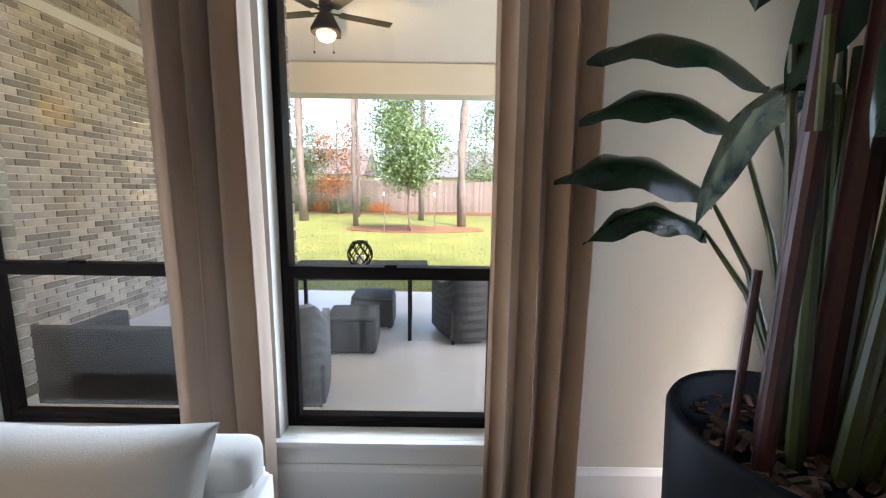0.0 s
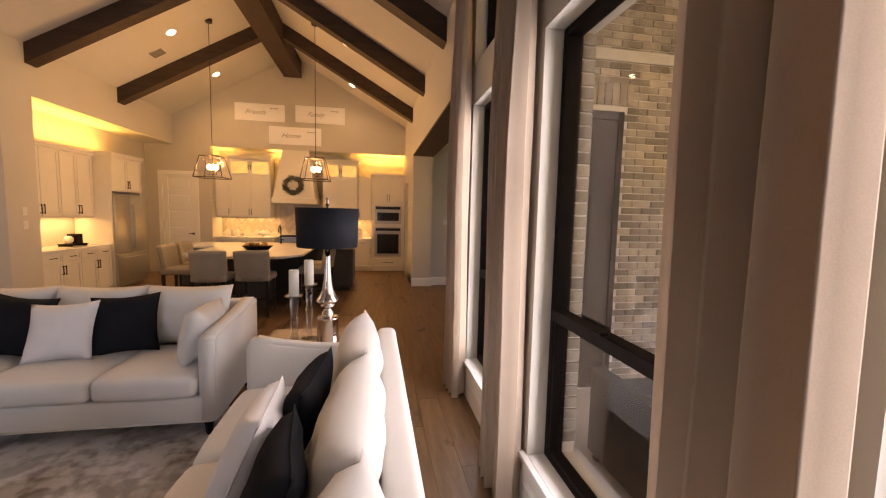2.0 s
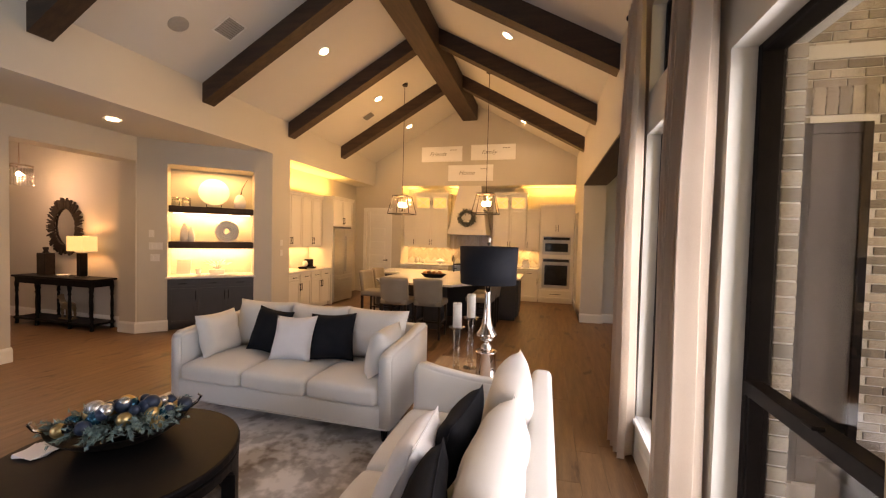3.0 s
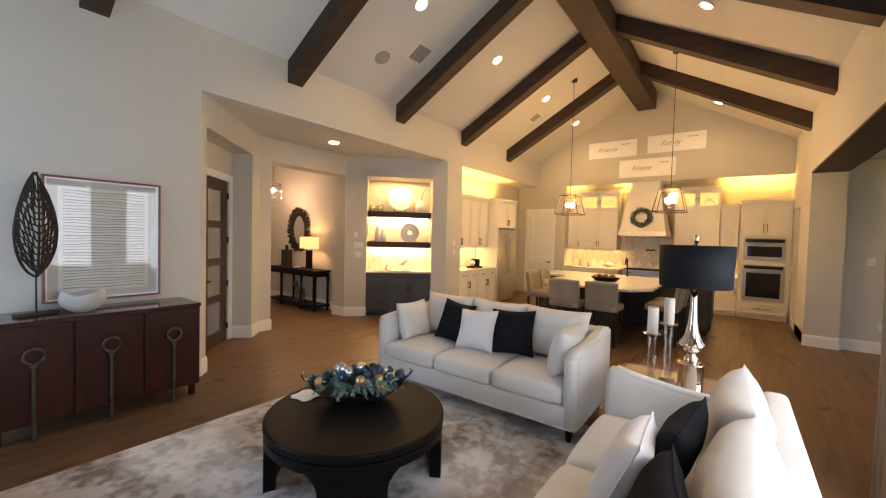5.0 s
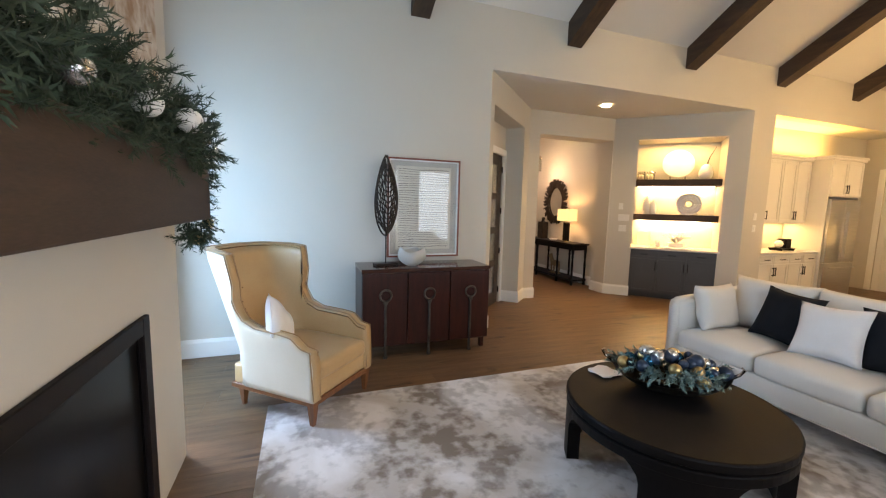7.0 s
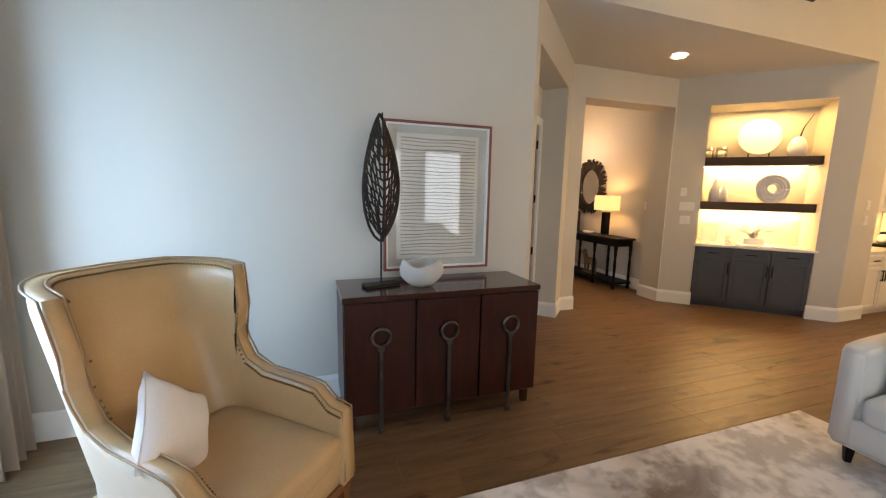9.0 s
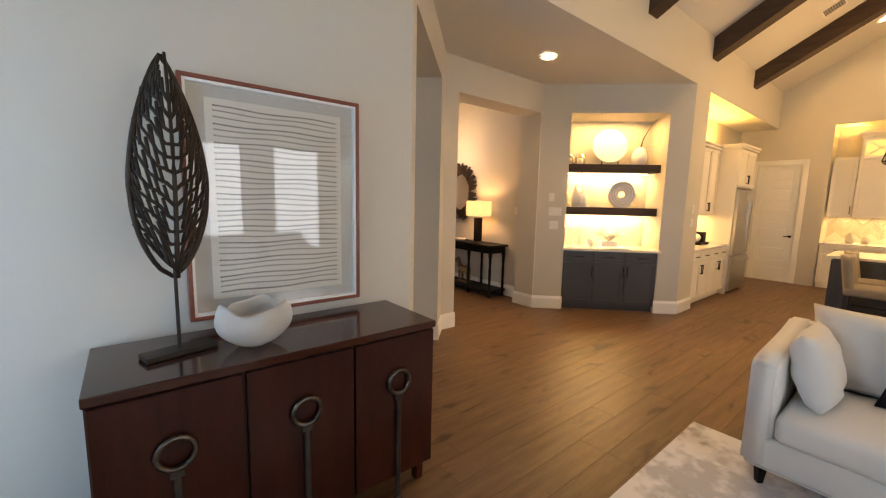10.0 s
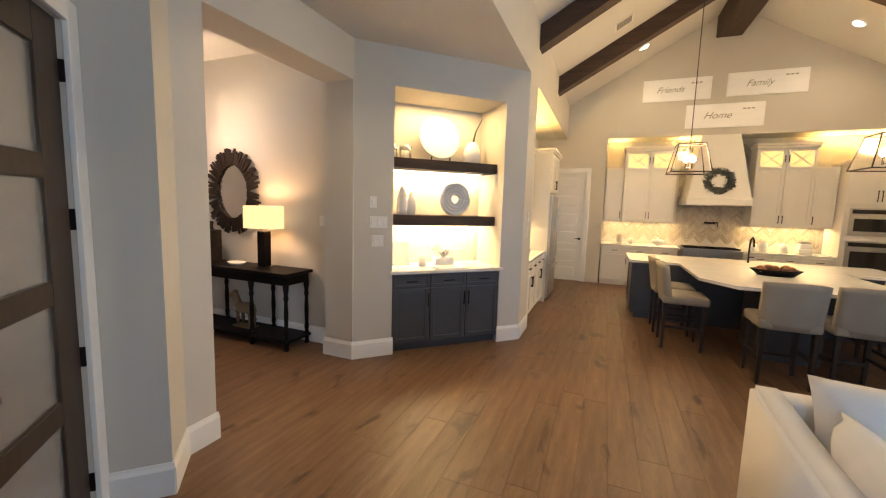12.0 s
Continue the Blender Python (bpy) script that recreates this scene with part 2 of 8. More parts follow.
M_MIRROR = material("mirror", (0.85, 0.85, 0.84), 0.02, 1.0, scale=2, bump=0.0)


def rug_material():
    m = material("abstract_rug", (0.70, 0.67, 0.65), 0.95, colour2=(0.12, 0.095, 0.078), scale=2.4, grain=13, bump=0.25, contrast=(0.44, 0.54))
    n, l = m.node_tree.nodes, m.node_tree.links
    b = n["Principled BSDF"]
    old = b.inputs["Base Color"].links[0].from_socket
    t = n.new("ShaderNodeTexCoord")
    big = n.new("ShaderNodeTexNoise")
    big.inputs["Scale"].default_value = 1.1
    big.inputs["Detail"].default_value = 6
    big.inputs["Distortion"].default_value = 0.8
    l.new(t.outputs["Object"], big.inputs["Vector"])
    r = n.new("ShaderNodeValToRGB")
    r.color_ramp.elements[0].position, r.color_ramp.elements[1].position = 0.42, 0.58
    r.color_ramp.elements[0].color = (0.27, 0.22, 0.18, 1)
    r.color_ramp.elements[1].color = (0.78, 0.78, 0.81, 1)
    l.new(big.outputs[0], r.inputs[0])
    mx = n.new("ShaderNodeMix")
    mx.data_type = "RGBA"
    mx.inputs[0].default_value = 0.45
    l.new(r.outputs[0], mx.inputs[6])
    l.new(old, mx.inputs[7])
    l.new(mx.outputs[2], b.inputs["Base Color"])
    return m


M_RUG = rug_material()

# ---- building helpers ----


def box(bm, x0, y0, z0, x1, y1, z1, bevel=0.0, seg=1):
    v = bmesh.ops.create_cube(bm, size=1.0)["verts"]
    for p in v:
        p.co = Vector((x0 + (p.co.x + 0.5) * (x1 - x0), y0 + (p.co.y + 0.5) * (y1 - y0), z0 + (p.co.z + 0.5) * (z1 - z0)))
    if bevel:
        edges = {e for p in v for e in p.link_edges}
        bmesh.ops.bevel(bm, geom=list(edges), offset=bevel, segments=seg, profile=0.5, affect="EDGES")
    return v


def prism(bm, pts, lift):
    """A closed solid from a flat outline (a list of Vectors) and the vector by which it is thick."""
    lift = Vector(lift)
    a = [bm.verts.new(Vector(p)) for p in pts]
    b = [bm.verts.new(Vector(p) + lift) for p in pts]
    bm.faces.new(a)
    bm.faces.new(b[::-1])
    for i in range(len(a)):
        j = (i + 1) % len(a)
        bm.faces.new((a[j], a[i], b[i], b[j]))
    bmesh.ops.recalc_face_normals(bm, faces=bm.faces)


def lathe(bm, profile, seg=24, centre=(0, 0, 0), a0=0.0, a1=2 * math.pi):
    """A turned shape from (radius, height) pairs."""
    cx, cy, cz = centre
    full = abs(a1 - a0 - 2 * math.pi) < 1e-6
    cols = seg if full else seg + 1
    rings = []
    for r, z in profile:
        rings.append([bm.verts.new((cx + r * math.cos(a0 + (a1 - a0) * k / seg), cy + r * math.sin(a0 + (a1 - a0) * k / seg), cz + z)) for k in range(cols)])
    for q in range(len(rings) - 1):
        for k in range(seg):
            k2 = (k + 1) % cols
            bm.faces.new((rings[q][k], rings[q][k2], rings[q + 1][k2], rings[q + 1][k]))
    if full and profile[0] != profile[-1]:
        if profile[0][0] > 1e-4:
            bm.faces.new(rings[0][::-1])
        if profile[-1][0] > 1e-4:
            bm.faces.new(rings[-1])
    bmesh.ops.remove_doubles(bm, verts=bm.verts, dist=1e-5)
    bmesh.ops.recalc_face_normals(bm, faces=bm.faces)


def tube(bm, pts, r, seg=8, r1=None):
    """A round rod along points, tapering from r to r1."""
    pts = [Vector(p) for p in pts]
    r1 = r if r1 is None else r1
    rings = []
    for i, p in enumerate(pts):
        d = (pts[min(i + 1, len(pts) - 1)] - pts[max(i - 1, 0)]).normalized()
        side = d.cross(Vector((0, 0, 1)))
        if side.length < 1e-3:
            side = Vector((1, 0, 0))
        side.normalize()
        up = side.cross(d)
        rr = r + (r1 - r) * i / max(1, len(pts) - 1)
        rings.append([bm.verts.new(p + rr * (math.cos(2 * math.pi * k / seg) * side + math.sin(2 * math.pi * k / seg) * up)) for k in range(seg)])
    for q in range(len(rings) - 1):
        for k in range(seg):
            bm.faces.new((rings[q][k], rings[q][(k + 1) % seg], rings[q + 1][(k + 1) % seg], rings[q + 1][k]))
    bm.faces.new(rings[0][::-1])
    bm.faces.new(rings[-1])


def ball(bm, c, r, u=10, v=7, squash=1.0):
    m = Matrix.Translation(c) @ Matrix.Diagonal((r, r, r * squash, 1))
    return bmesh.ops.create_uvsphere(bm, u_segments=u, v_segments=v, radius=1.0, matrix=m)["verts"]


def finish(name, bm, mat, smooth=False):
    me = bpy.data.meshes.new(name)
    bm.to_mesh(me)
    bm.free()
    me.materials.append(mat)
    if smooth:
        me.shade_smooth()
    return me


def part(name, bm, mat, parent, label="", smooth=False):
    ob = new(name, finish(name, bm, mat, smooth))
    ob.parent = parent
    if label:
        ob["label"] = label
    return ob


def thing(name, m, label, category, group=""):
    e = new(name)
    e.empty_display_size = 0.1
    e.matrix_world = m if isinstance(m, Matrix) else pose(*m)
    return tagged(e, label, category, group)


def structure(name, bm, mat, label="", smooth=False):
    ob = new(name, finish(name, bm, mat, smooth))
    return tagged(ob, label, "", "", "structure")


def boxes(*specs, bevel=0.0, seg=1):
    bm = bmesh.new()
    for s in specs:
        box(bm, *s, bevel=bevel, seg=seg)
    return bm


def panel_cells(a0, a1, z0, z1, holes):
    """Rectangles that fill a wall round its openings (a, b, low, high), as upright strips."""
    cuts = sorted({a0, a1, *[h[0] for h in holes], *[h[1] for h in holes]})
    for lo, hi in zip(cuts, cuts[1:]):
        if hi <= a0 or lo >= a1:
            continue
        mid = (lo + hi) / 2
        z = z0
        for h in sorted((h for h in holes if h[0] < mid < h[1]), key=lambda q: q[2]):
            if h[2] > z:
                yield lo, hi, z, h[2]
            z = h[3]
        if z < z1:
            yield lo, hi, z, z1


def wall_y(bm, y0, y1, a0, a1, z0, z1, holes=()):
    for lo, hi, zl, zh in panel_cells(a0, a1, z0, z1, holes):
        box(bm, lo, y0, zl, hi, y1, zh)


def wall_x(bm, x0, x1, a0, a1, z0, z1, holes=()):
    for lo, hi, zl, zh in panel_cells(a0, a1, z0, z1, holes):
        box(bm, x0, lo, zl, x1, hi, zh)


def turned(bm, m):
    bmesh.ops.transform(bm, matrix=m, verts=bm.verts)
    return bm


# ---- the house: plan in metres ----
N, S, W, E = 2.0, -3.89, -11.28, 1.80
EAVE, RIDGE_Y, RIDGE_Z = 4.0, -0.945, 5.66
WIN = [(-0.62, 0.45), (-2.08, -1.10), (-3.54, -2.56)]
SILL, HEAD, TRANS0, TRANS1 = 0.32, 2.60, 2.93, 3.62
NOOK0, NOOK1, NOOK_Z = -8.88, -3.95, 2.94
ALC0, ALC1, ALC_Y, ALC_Z = -1.82, -6.57, -5.36, 3.28

# wall with the three tall windows, the opening to the dining nook and a door beside the ovens
bm = bmesh.new()
holes = [(a, b, SILL, HEAD) for a, b in WIN] + [(a, b, TRANS0, TRANS1) for a, b in WIN] + [(NOOK0, NOOK1, 0.0, NOOK_Z), (-10.9, -10.1, 0.0, 2.45)]
wall_y(bm, N, N + 0.20, W - 0.8, E + 0.3, 0.0, EAVE + 0.25, holes)
wall_y(bm, N + 0.20, N + 0.38, W - 0.8, -3.78, 0.0, EAVE + 0.25, holes[6:])
structure("wall_north", bm, M_WALL, "greige painted wall with tall windows")
bm = bmesh.new()
wall_y(bm, N + 0.201, N + 0.28, -3.78, E + 0.3, 0.0, EAVE + 0.25, holes[:6])
structure("wall_veneer", bm, M_MORTAR, "outer brick leaf of the window wall")
structure("door_1", boxes((-10.9, N + 0.12, 0.0, -10.1, N + 0.16, 2.45)), M_TRIM, "white painted door beside the oven cabinet")

# far wall with the sideboard
bm = bmesh.new()
wall_y(bm, S - 0.2, S, ALC0, E + 0.3, 0.0, EAVE + 0.25)
wall_y(bm, S - 0.2, S, ALC1, ALC0, ALC_Z, EAVE + 0.25)
wall_y(bm, S - 0.2, S, -7.11, ALC1, 0.0, EAVE + 0.25)
wall_y(bm, S - 0.2, S, W, -7.11, 3.26, EAVE + 0.25)
structure("wall_south", bm, M_WALL, "greige painted wall above a dark sideboard")

# gable wall behind the kitchen, with the cabinet recess and the pantry door
bm = bmesh.new()
wall_x(bm, W - 0.12, W, S - 0.7, N, 0.0, EAVE, [(-3.02, N, 0.0, 3.25), (-4.16, -3.42, 0.0, 2.5)])
prism(bm, [(W, S - 0.2, EAVE), (W, N + 0.38, EAVE), (W, RIDGE_Y, RIDGE_Z + 0.2)], (-0.12, 0, 0))
structure("wall_west", bm, M_WALL, "greige gable wall above the kitchen cabinets")
bm = boxes((W - 0.75, -3.02, 0.0, W - 0.65, N, 3.25), (W - 0.75, -3.02, 3.25, W - 0.12, N, 3.35), (W - 0.75, -3.12, 0.0, W - 0.12, -3.02, 3.35))
structure("wall_recess", bm, M_WALL, "painted recess round the kitchen cabinets")

# east wall with a window beside the fireplace
bm = bmesh.new()
wall_x(bm, E, E + 0.3, S - 0.2, N + 0.38, 0.0, EAVE, [(-3.45, -2.45, SILL, HEAD), (0.75, 1.6, SILL, HEAD)])
prism(bm, [(E, S - 0.2, EAVE), (E, N + 0.38, EAVE), (E, RIDGE_Y, RIDGE_Z + 0.2)], (0.3, 0, 0))
structure("wall_east", bm, M_WALL, "greige gable wall with the fireplace")

# kitchen bay and alcove
bm = boxes((W, S - 0.75, 0.0, -7.11, S - 0.65, 3.36), (-7.11, S - 0.75, 0.0, -7.03, S - 0.2, 3.36))
structure("wall_bay", bm, M_WALL, "painted wall behind the refrigerator counter")
structure("ceiling_bay", boxes((W, S - 0.65, 3.26, -7.11, S - 0.2, 3.36)), M_CEIL)

DIAG = math.sqrt(0.5)
LEN_D = (ALC0 - (-3.30)) / DIAG


def east_diag():
    """Frame of the alcove's wall with the glazed door: x along it, y out of the alcove, z up."""
    return Matrix(((-DIAG, DIAG, 0, ALC0), (-DIAG, -DIAG, 0, S), (0, 0, 1, 0), (0, 0, 0, 1)))


def west_diag():
    """Frame of the niche wall: x along it towards the kitchen, y out of the alcove."""
    return Matrix(((-DIAG, -DIAG, 0, ALC1 + LEN_D * DIAG), (DIAG, -DIAG, 0, S - LEN_D * DIAG), (0, 0, 1, 0), (0, 0, 0, 1)))


NICHE = (0.433, 1.783)


bm = bmesh.new()
wall_y(bm, 0.0, 0.31, 0.0, LEN_D, 0.0, ALC_Z, [(0.14, 1.72, 0.0, 2.9)])
wall_y(bm, 0.31, 0.43, -0.2, LEN_D + 0.2, 0.0, 2.95, [(0.78, 1.62, 0.0, 2.44)])
structure("wall_door", turned(bm, east_diag()), M_WALL, "angled wall with a deep opening to a glazed door")
bm = bmesh.new()
wall_y(bm, 0.0, 0.66, 0.0, LEN_D, 0.0, ALC_Z, [(*NICHE, 0.0, 2.885)])
box(bm, NICHE[0], 0.62, 0.0, NICHE[1], 0.66, 2.885)
structure("wall_niche", turned(bm, west_diag()), M_WALL, "angled wall with a lit display niche")
bm = bmesh.new()
wall_y(bm, ALC_Y - 0.36, ALC_Y, -5.33, -3.05, 0.0, ALC_Z, [(-5.08, -3.50, 0.0, 2.885)])
structure("wall_arch", bm, M_WALL, "wall with a wide opening to the hall")
bm = bmesh.new()
prism(bm, [(ALC0, S - 0.2, ALC_Z), (ALC1, S - 0.2, ALC_Z), (-5.0, ALC_Y - 0.1, ALC_Z), (-3.3, ALC_Y - 0.1, ALC_Z)], (0, 0, 0.1))
prism(bm, [(ALC0, S, ALC_Z), (ALC1, S, ALC_Z), (ALC1, S - 0.2, ALC_Z), (ALC0, S - 0.2, ALC_Z)], (0, 0, -0.004))
structure("ceiling_alcove", bm, M_CEIL)

# hall behind the alcove
bm = boxes((-5.45, -9.0, 0.0, -5.33, ALC_Y - 0.36, 3.5), (-5.45, -9.1, 0.0, -1.9, -9.0, 3.5), (-1.9, -9.1, 0.0, -1.8, -6.6, 3.5))
structure("wall_hall", bm, M_WALL, "pink-beige plastered hall wall")
structure("ceiling_hall", boxes((-5.45, -9.1, 3.4, -1.8, ALC_Y - 0.36, 3.5)), M_CEIL)
# room behind the glazed door
bm = boxes((-1.8, -7.4, 0.0, 1.2, -7.3, 3.0))
wall_x(bm, 1.1, 1.2, -7.3, S - 0.2, 0.0, 3.0, [(-6.6, -4.8, 0.5, 2.6)])
structure("wall_study", bm, M_TRIM, "pale wall of the room behind the glazed door")
bm = bmesh.new()
prism(bm, [(-1.45, S - 0.2, 3.0), (1.2, S - 0.2, 3.0), (1.2, -7.4, 3.0), (-1.8, -7.4, 3.0), (-2.95, -5.75, 3.0)], (0, 0, 0.1))
structure("ceiling_study", bm, M_CEIL)

# dining nook
bm = bmesh.new()
wall_x(bm, -9.2, -9.0, N + 0.38, 6.3, 0.0, 3.4)
box(bm, -9.0, N + 0.38, 0.0, NOOK0, N + 0.44, 3.4)
wall_y(bm, 6.1, 6.3, -9.0, -3.55, 0.0, 3.4, [(-8.2, -4.6, 0.5, 2.9)])
structure("wall_nook", bm, M_WALL, "greige wall of the dining nook with a row of pictures")
structure("ceiling_nook", boxes((-9.2, N + 0.38, 3.1, -3.55, 6.3, 3.2)), M_CEIL)
structure("trim_header", boxes((NOOK0, N - 0.004, NOOK_Z - 0.03, NOOK1, N + 0.44, NOOK_Z)), M_BEAM_X, "dark wooden soffit over the nook opening")

# vaulted ceiling
for side, y_eave in (("north", N), ("south", S)):
    bm = bmesh.new()
    y_out = y_eave + (0.3 if y_eave > 0 else -0.3)
    rise = (RIDGE_Z - EAVE) / abs(RIDGE_Y - y_eave)
    z_out = EAVE - 0.3 * rise
    prism(bm, [(W - 0.1, y_out, z_out), (W - 0.1, RIDGE_Y, RIDGE_Z), (W - 0.1, RIDGE_Y, RIDGE_Z + 0.15), (W - 0.1, y_out, z_out + 0.15)], (E - W + 0.3, 0, 0))
    structure("ceiling_" + side, bm, M_CEIL, "cream sloped ceiling between dark beams")

# beams
PITCH = (RIDGE_Z - EAVE) / (N - RIDGE_Y)


def rafter(x, north):
    b = bmesh.new()
    sgn = 1 if north else -1
    eave = N if north else S
    ya, yb = eave + sgn * 0.05, RIDGE_Y + sgn * 0.12
    run = (RIDGE_Z - EAVE) / abs(RIDGE_Y - eave)
    za, zb = EAVE - 0.05 * run, EAVE + abs(yb - eave) * run
    prism(b, [(x - 0.11, ya, za + 0.03), (x - 0.11, yb, zb + 0.03), (x - 0.11, yb, zb - 0.29), (x - 0.11, ya, za - 0.29)], (0.22, 0, 0))
    return structure("beam", b, M_BEAM, "dark-stained wooden ceiling beam")


for bx in (-0.9, -2.99, -5.08, -7.14, -9.25):
    rafter(bx, True)
    rafter(bx, False)
bm = boxes((W, RIDGE_Y - 0.24, 5.12, E, RIDGE_Y + 0.19, RIDGE_Z + 0.05), bevel=0.008)
structure("beam", bm, M_BEAM_X, "dark-stained wooden ridge beam")

# base boards
def skirting(pts, name="baseboard"):
    b = bmesh.new()
    for (xa, ya), (xb, yb) in zip(pts, pts[1:]):
        d = Vector((xb - xa, yb - ya, 0))
        n = Vector((-d.y, d.x, 0)).normalized()
        a, e = Vector((xa, ya, 0)), Vector((xb, yb, 0))
        t = d.normalized() * 0.012
        prof = [(0, 0), (0.018, 0), (0.018, 0.155), (0.010, 0.175), (0.006, 0.19), (0, 0.19)]
        prism(b, [a - t + n * o + Vector((0, 0, z)) for o, z in prof], e - a + 2 * t)
    return structure(name, b, M_TRIM, "white painted baseboard")


skirting([(-3.75, N - 0.0), (E, N)][::-1])
skirting([(E, S), (ALC0, S)][::-1])
P = east_diag()
skirting([tuple((P @ Vector((s, o, 0)))[:2]) for s, o in ((0.0, 0.0), (0.14, 0.0))][::-1])
skirting([tuple((P @ Vector((s, o, 0)))[:2]) for s, o in ((1.72, 0.29), (1.72, 0.0), (LEN_D, 0.0))][::-1])
skirting([(-3.3, ALC_Y), (-3.5, ALC_Y), (-3.5, ALC_Y - 0.36)][::-1])
Q = west_diag()
skirting([(-7.11, S)] + [tuple((Q @ Vector((s, o, 0)))[:2]) for s, o in ((LEN_D, 0.0), (NICHE[1], 0.0))])
skirting([(-5.33, -9.0), (-5.33, ALC_Y - 0.36), (-5.08, ALC_Y - 0.36), (-5.08, ALC_Y), tuple((Q @ Vector((NICHE[0], 0, 0)))[:2])][::-1])
skirting([(NOOK0, N), (W, N)][::-1])
skirting([(-9.0, 6.1), (-9.0, N + 0.44), (NOOK0, N + 0.44), (NOOK0, N)])

# ---- windows, drapes ----


def window(x0, x1, z0, z1, rail, label):
    w = thing("window", (0, 0, 0), label, "window", "tall black windows")
    w["kind"] = "structure"
    y0, y1, f = N + 0.10, N + 0.19, 0.038
    part("window_frame", boxes((x0, y0, z0, x0 + f, y1, z1), (x1 - f, y0, z0, x1, y1, z1), (x0 + f, y0, z1 - f, x1 - f, y1, z1), (x0 + f, y0, z0, x1 - f, y1, z0 + 0.03), bevel=0.004), M_BLACK, w, "black window frame")
    if rail:
        part("sash", boxes((x0 + f, y0 - 0.012, rail - 0.030, x1 - f, y1 - 0.03, rail + 0.030), (x0 + f, y0 + 0.005, z0 + 0.03, x0 + f + 0.022, y1 - 0.03, rail - 0.030), (x1 - f - 0.022, y0 + 0.005, z0 + 0.03, x1 - f, y1 - 0.03, rail - 0.030), (x0 + f + 0.022, y0 + 0.005, z0 + 0.03, x1 - f - 0.022, y1 - 0.03, z0 + 0.058), bevel=0.003), M_BLACK, w, "black lower sash")
        part("sash_lock", boxes(((x0 + x1) / 2 - 0.03, y0 - 0.03, rail + 0.030, (x0 + x1) / 2 + 0.03, y0 + 0.01, rail + 0.045), bevel=0.004), M_BLACK, w)
        panes = ((z0 + 0.058, rail - 0.030), (rail + 0.030, z1 - f))
    else:
        panes = ((z0 + 0.03, z1 - f),)
    for lo, hi in panes:
        g = part("pane", boxes((x0 + f, y0 + 0.040, lo, x1 - f, y0 + 0.046, hi)), M_GLASS, w)
        g.visible_shadow = False
    if rail:
        part("window_sill", boxes((x0 - 0.05, N - 0.035, z0 - 0.03, x1 + 0.05, N - 0.001, z0 + 0.004), (x0 + 0.002, N - 0.001, z0 - 0.0, x1 - 0.002, y0, z0 + 0.004), (x0 - 0.02, N - 0.016, z0 - 0.12, x1 + 0.02, N - 0.001, z0 - 0.03), bevel=0.003), M_TRIM, w, "white painted sill")
    return w


for x0, x1 in WIN:
    window(x0, x1, SILL, HEAD, 1.13, "tall black-framed sash window onto the porch")
    window(x0, x1, TRANS0, TRANS1, 0, "small black-framed transom window above a tall one")


def drape(x0, x1, y, z0, z1, folds, seed, m=None):
    """A pleated panel from a pole, its folds deeper and wider towards the floor."""
    rnd = random.Random(seed)
    cols, rows = folds * 12, 18
    ph = [rnd.uniform(-0.5, 0.5) for _ in range(folds + 1)]
    amp = [rnd.uniform(0.75, 1.2) for _ in range(folds + 1)]
    bm = bmesh.new()
    front, back = [], []
    for r in range(rows + 1):
        v = r / rows
        z = z1 + (z0 - z1) * v
        ra, rb = [], []
        for c in range(cols + 1):
            u = c / cols
            k = min(folds, int(u * folds))
            w = 0.55 + 0.45 * min(1.0, v * 2.2)
            a = u * folds * 2 * math.pi + ph[k] * 0.5 * math.sin(math.pi * (u * folds - k)) * v
            d = 0.068 * amp[k] * w * math.sin(a) + 0.008 * math.sin(2 * a + ph[k] * 6) + 0.006 * math.sin(v * 9 + u * 7)
            x = x0 + (x1 - x0) * (u + 0.02 * math.sin(a * 2) + 0.012 * math.sin(v * 5 + ph[0] * 9))
            lift = 0.012 * math.sin(a) if r == rows else 0
            ra.append(bm.verts.new((x, y + d, z + lift)))
            rb.append(bm.verts.new((x, y + d + 0.004, z + lift)))
        front.append(ra)
        back.append(rb)
    for r in range(rows):
        for c in range(cols):
            bm.faces.new((front[r][c], front[r + 1][c], front[r + 1][c + 1], front[r][c + 1]))
            bm.faces.new((back[r][c + 1], back[r + 1][c + 1], back[r + 1][c], back[r][c]))
        bm.faces.new((front[r][0], back[r][0], back[r + 1][0], front[r + 1][0]))
        bm.faces.new((front[r + 1][cols], back[r + 1][cols], back[r][cols], front[r][cols]))
    if m:
        turned(bm, m)
    t = thing("curtain", (0, 0, 0), "floor-length beige linen curtain in deep folds", "curtain", "drapes beside the windows")
    part("drape_cloth", bm, M_CURTAIN, t, smooth=True)
    for k in range(folds + 1):
        bm = bmesh.new()
        xx = x0 + (x1 - x0) * k / folds
        tube(bm, [(xx, y + 0.022 * math.cos(q * math.pi / 6), z1 + 0.02 + 0.022 * math.sin(q * math.pi / 6)) for q in range(13)], 0.003, 5)
        if m:
            turned(bm, m)
        part("ring", bm, M_BLACK, t)
    return t


for k, (a, b, f) in enumerate(((0.36, 0.80, 4), (-1.03, -0.60, 4), (-2.55, -2.04, 5), (-3.80, -3.42, 4))):
    drape(a, b, N - 0.10, 0.015, 3.70, f, k + 3)


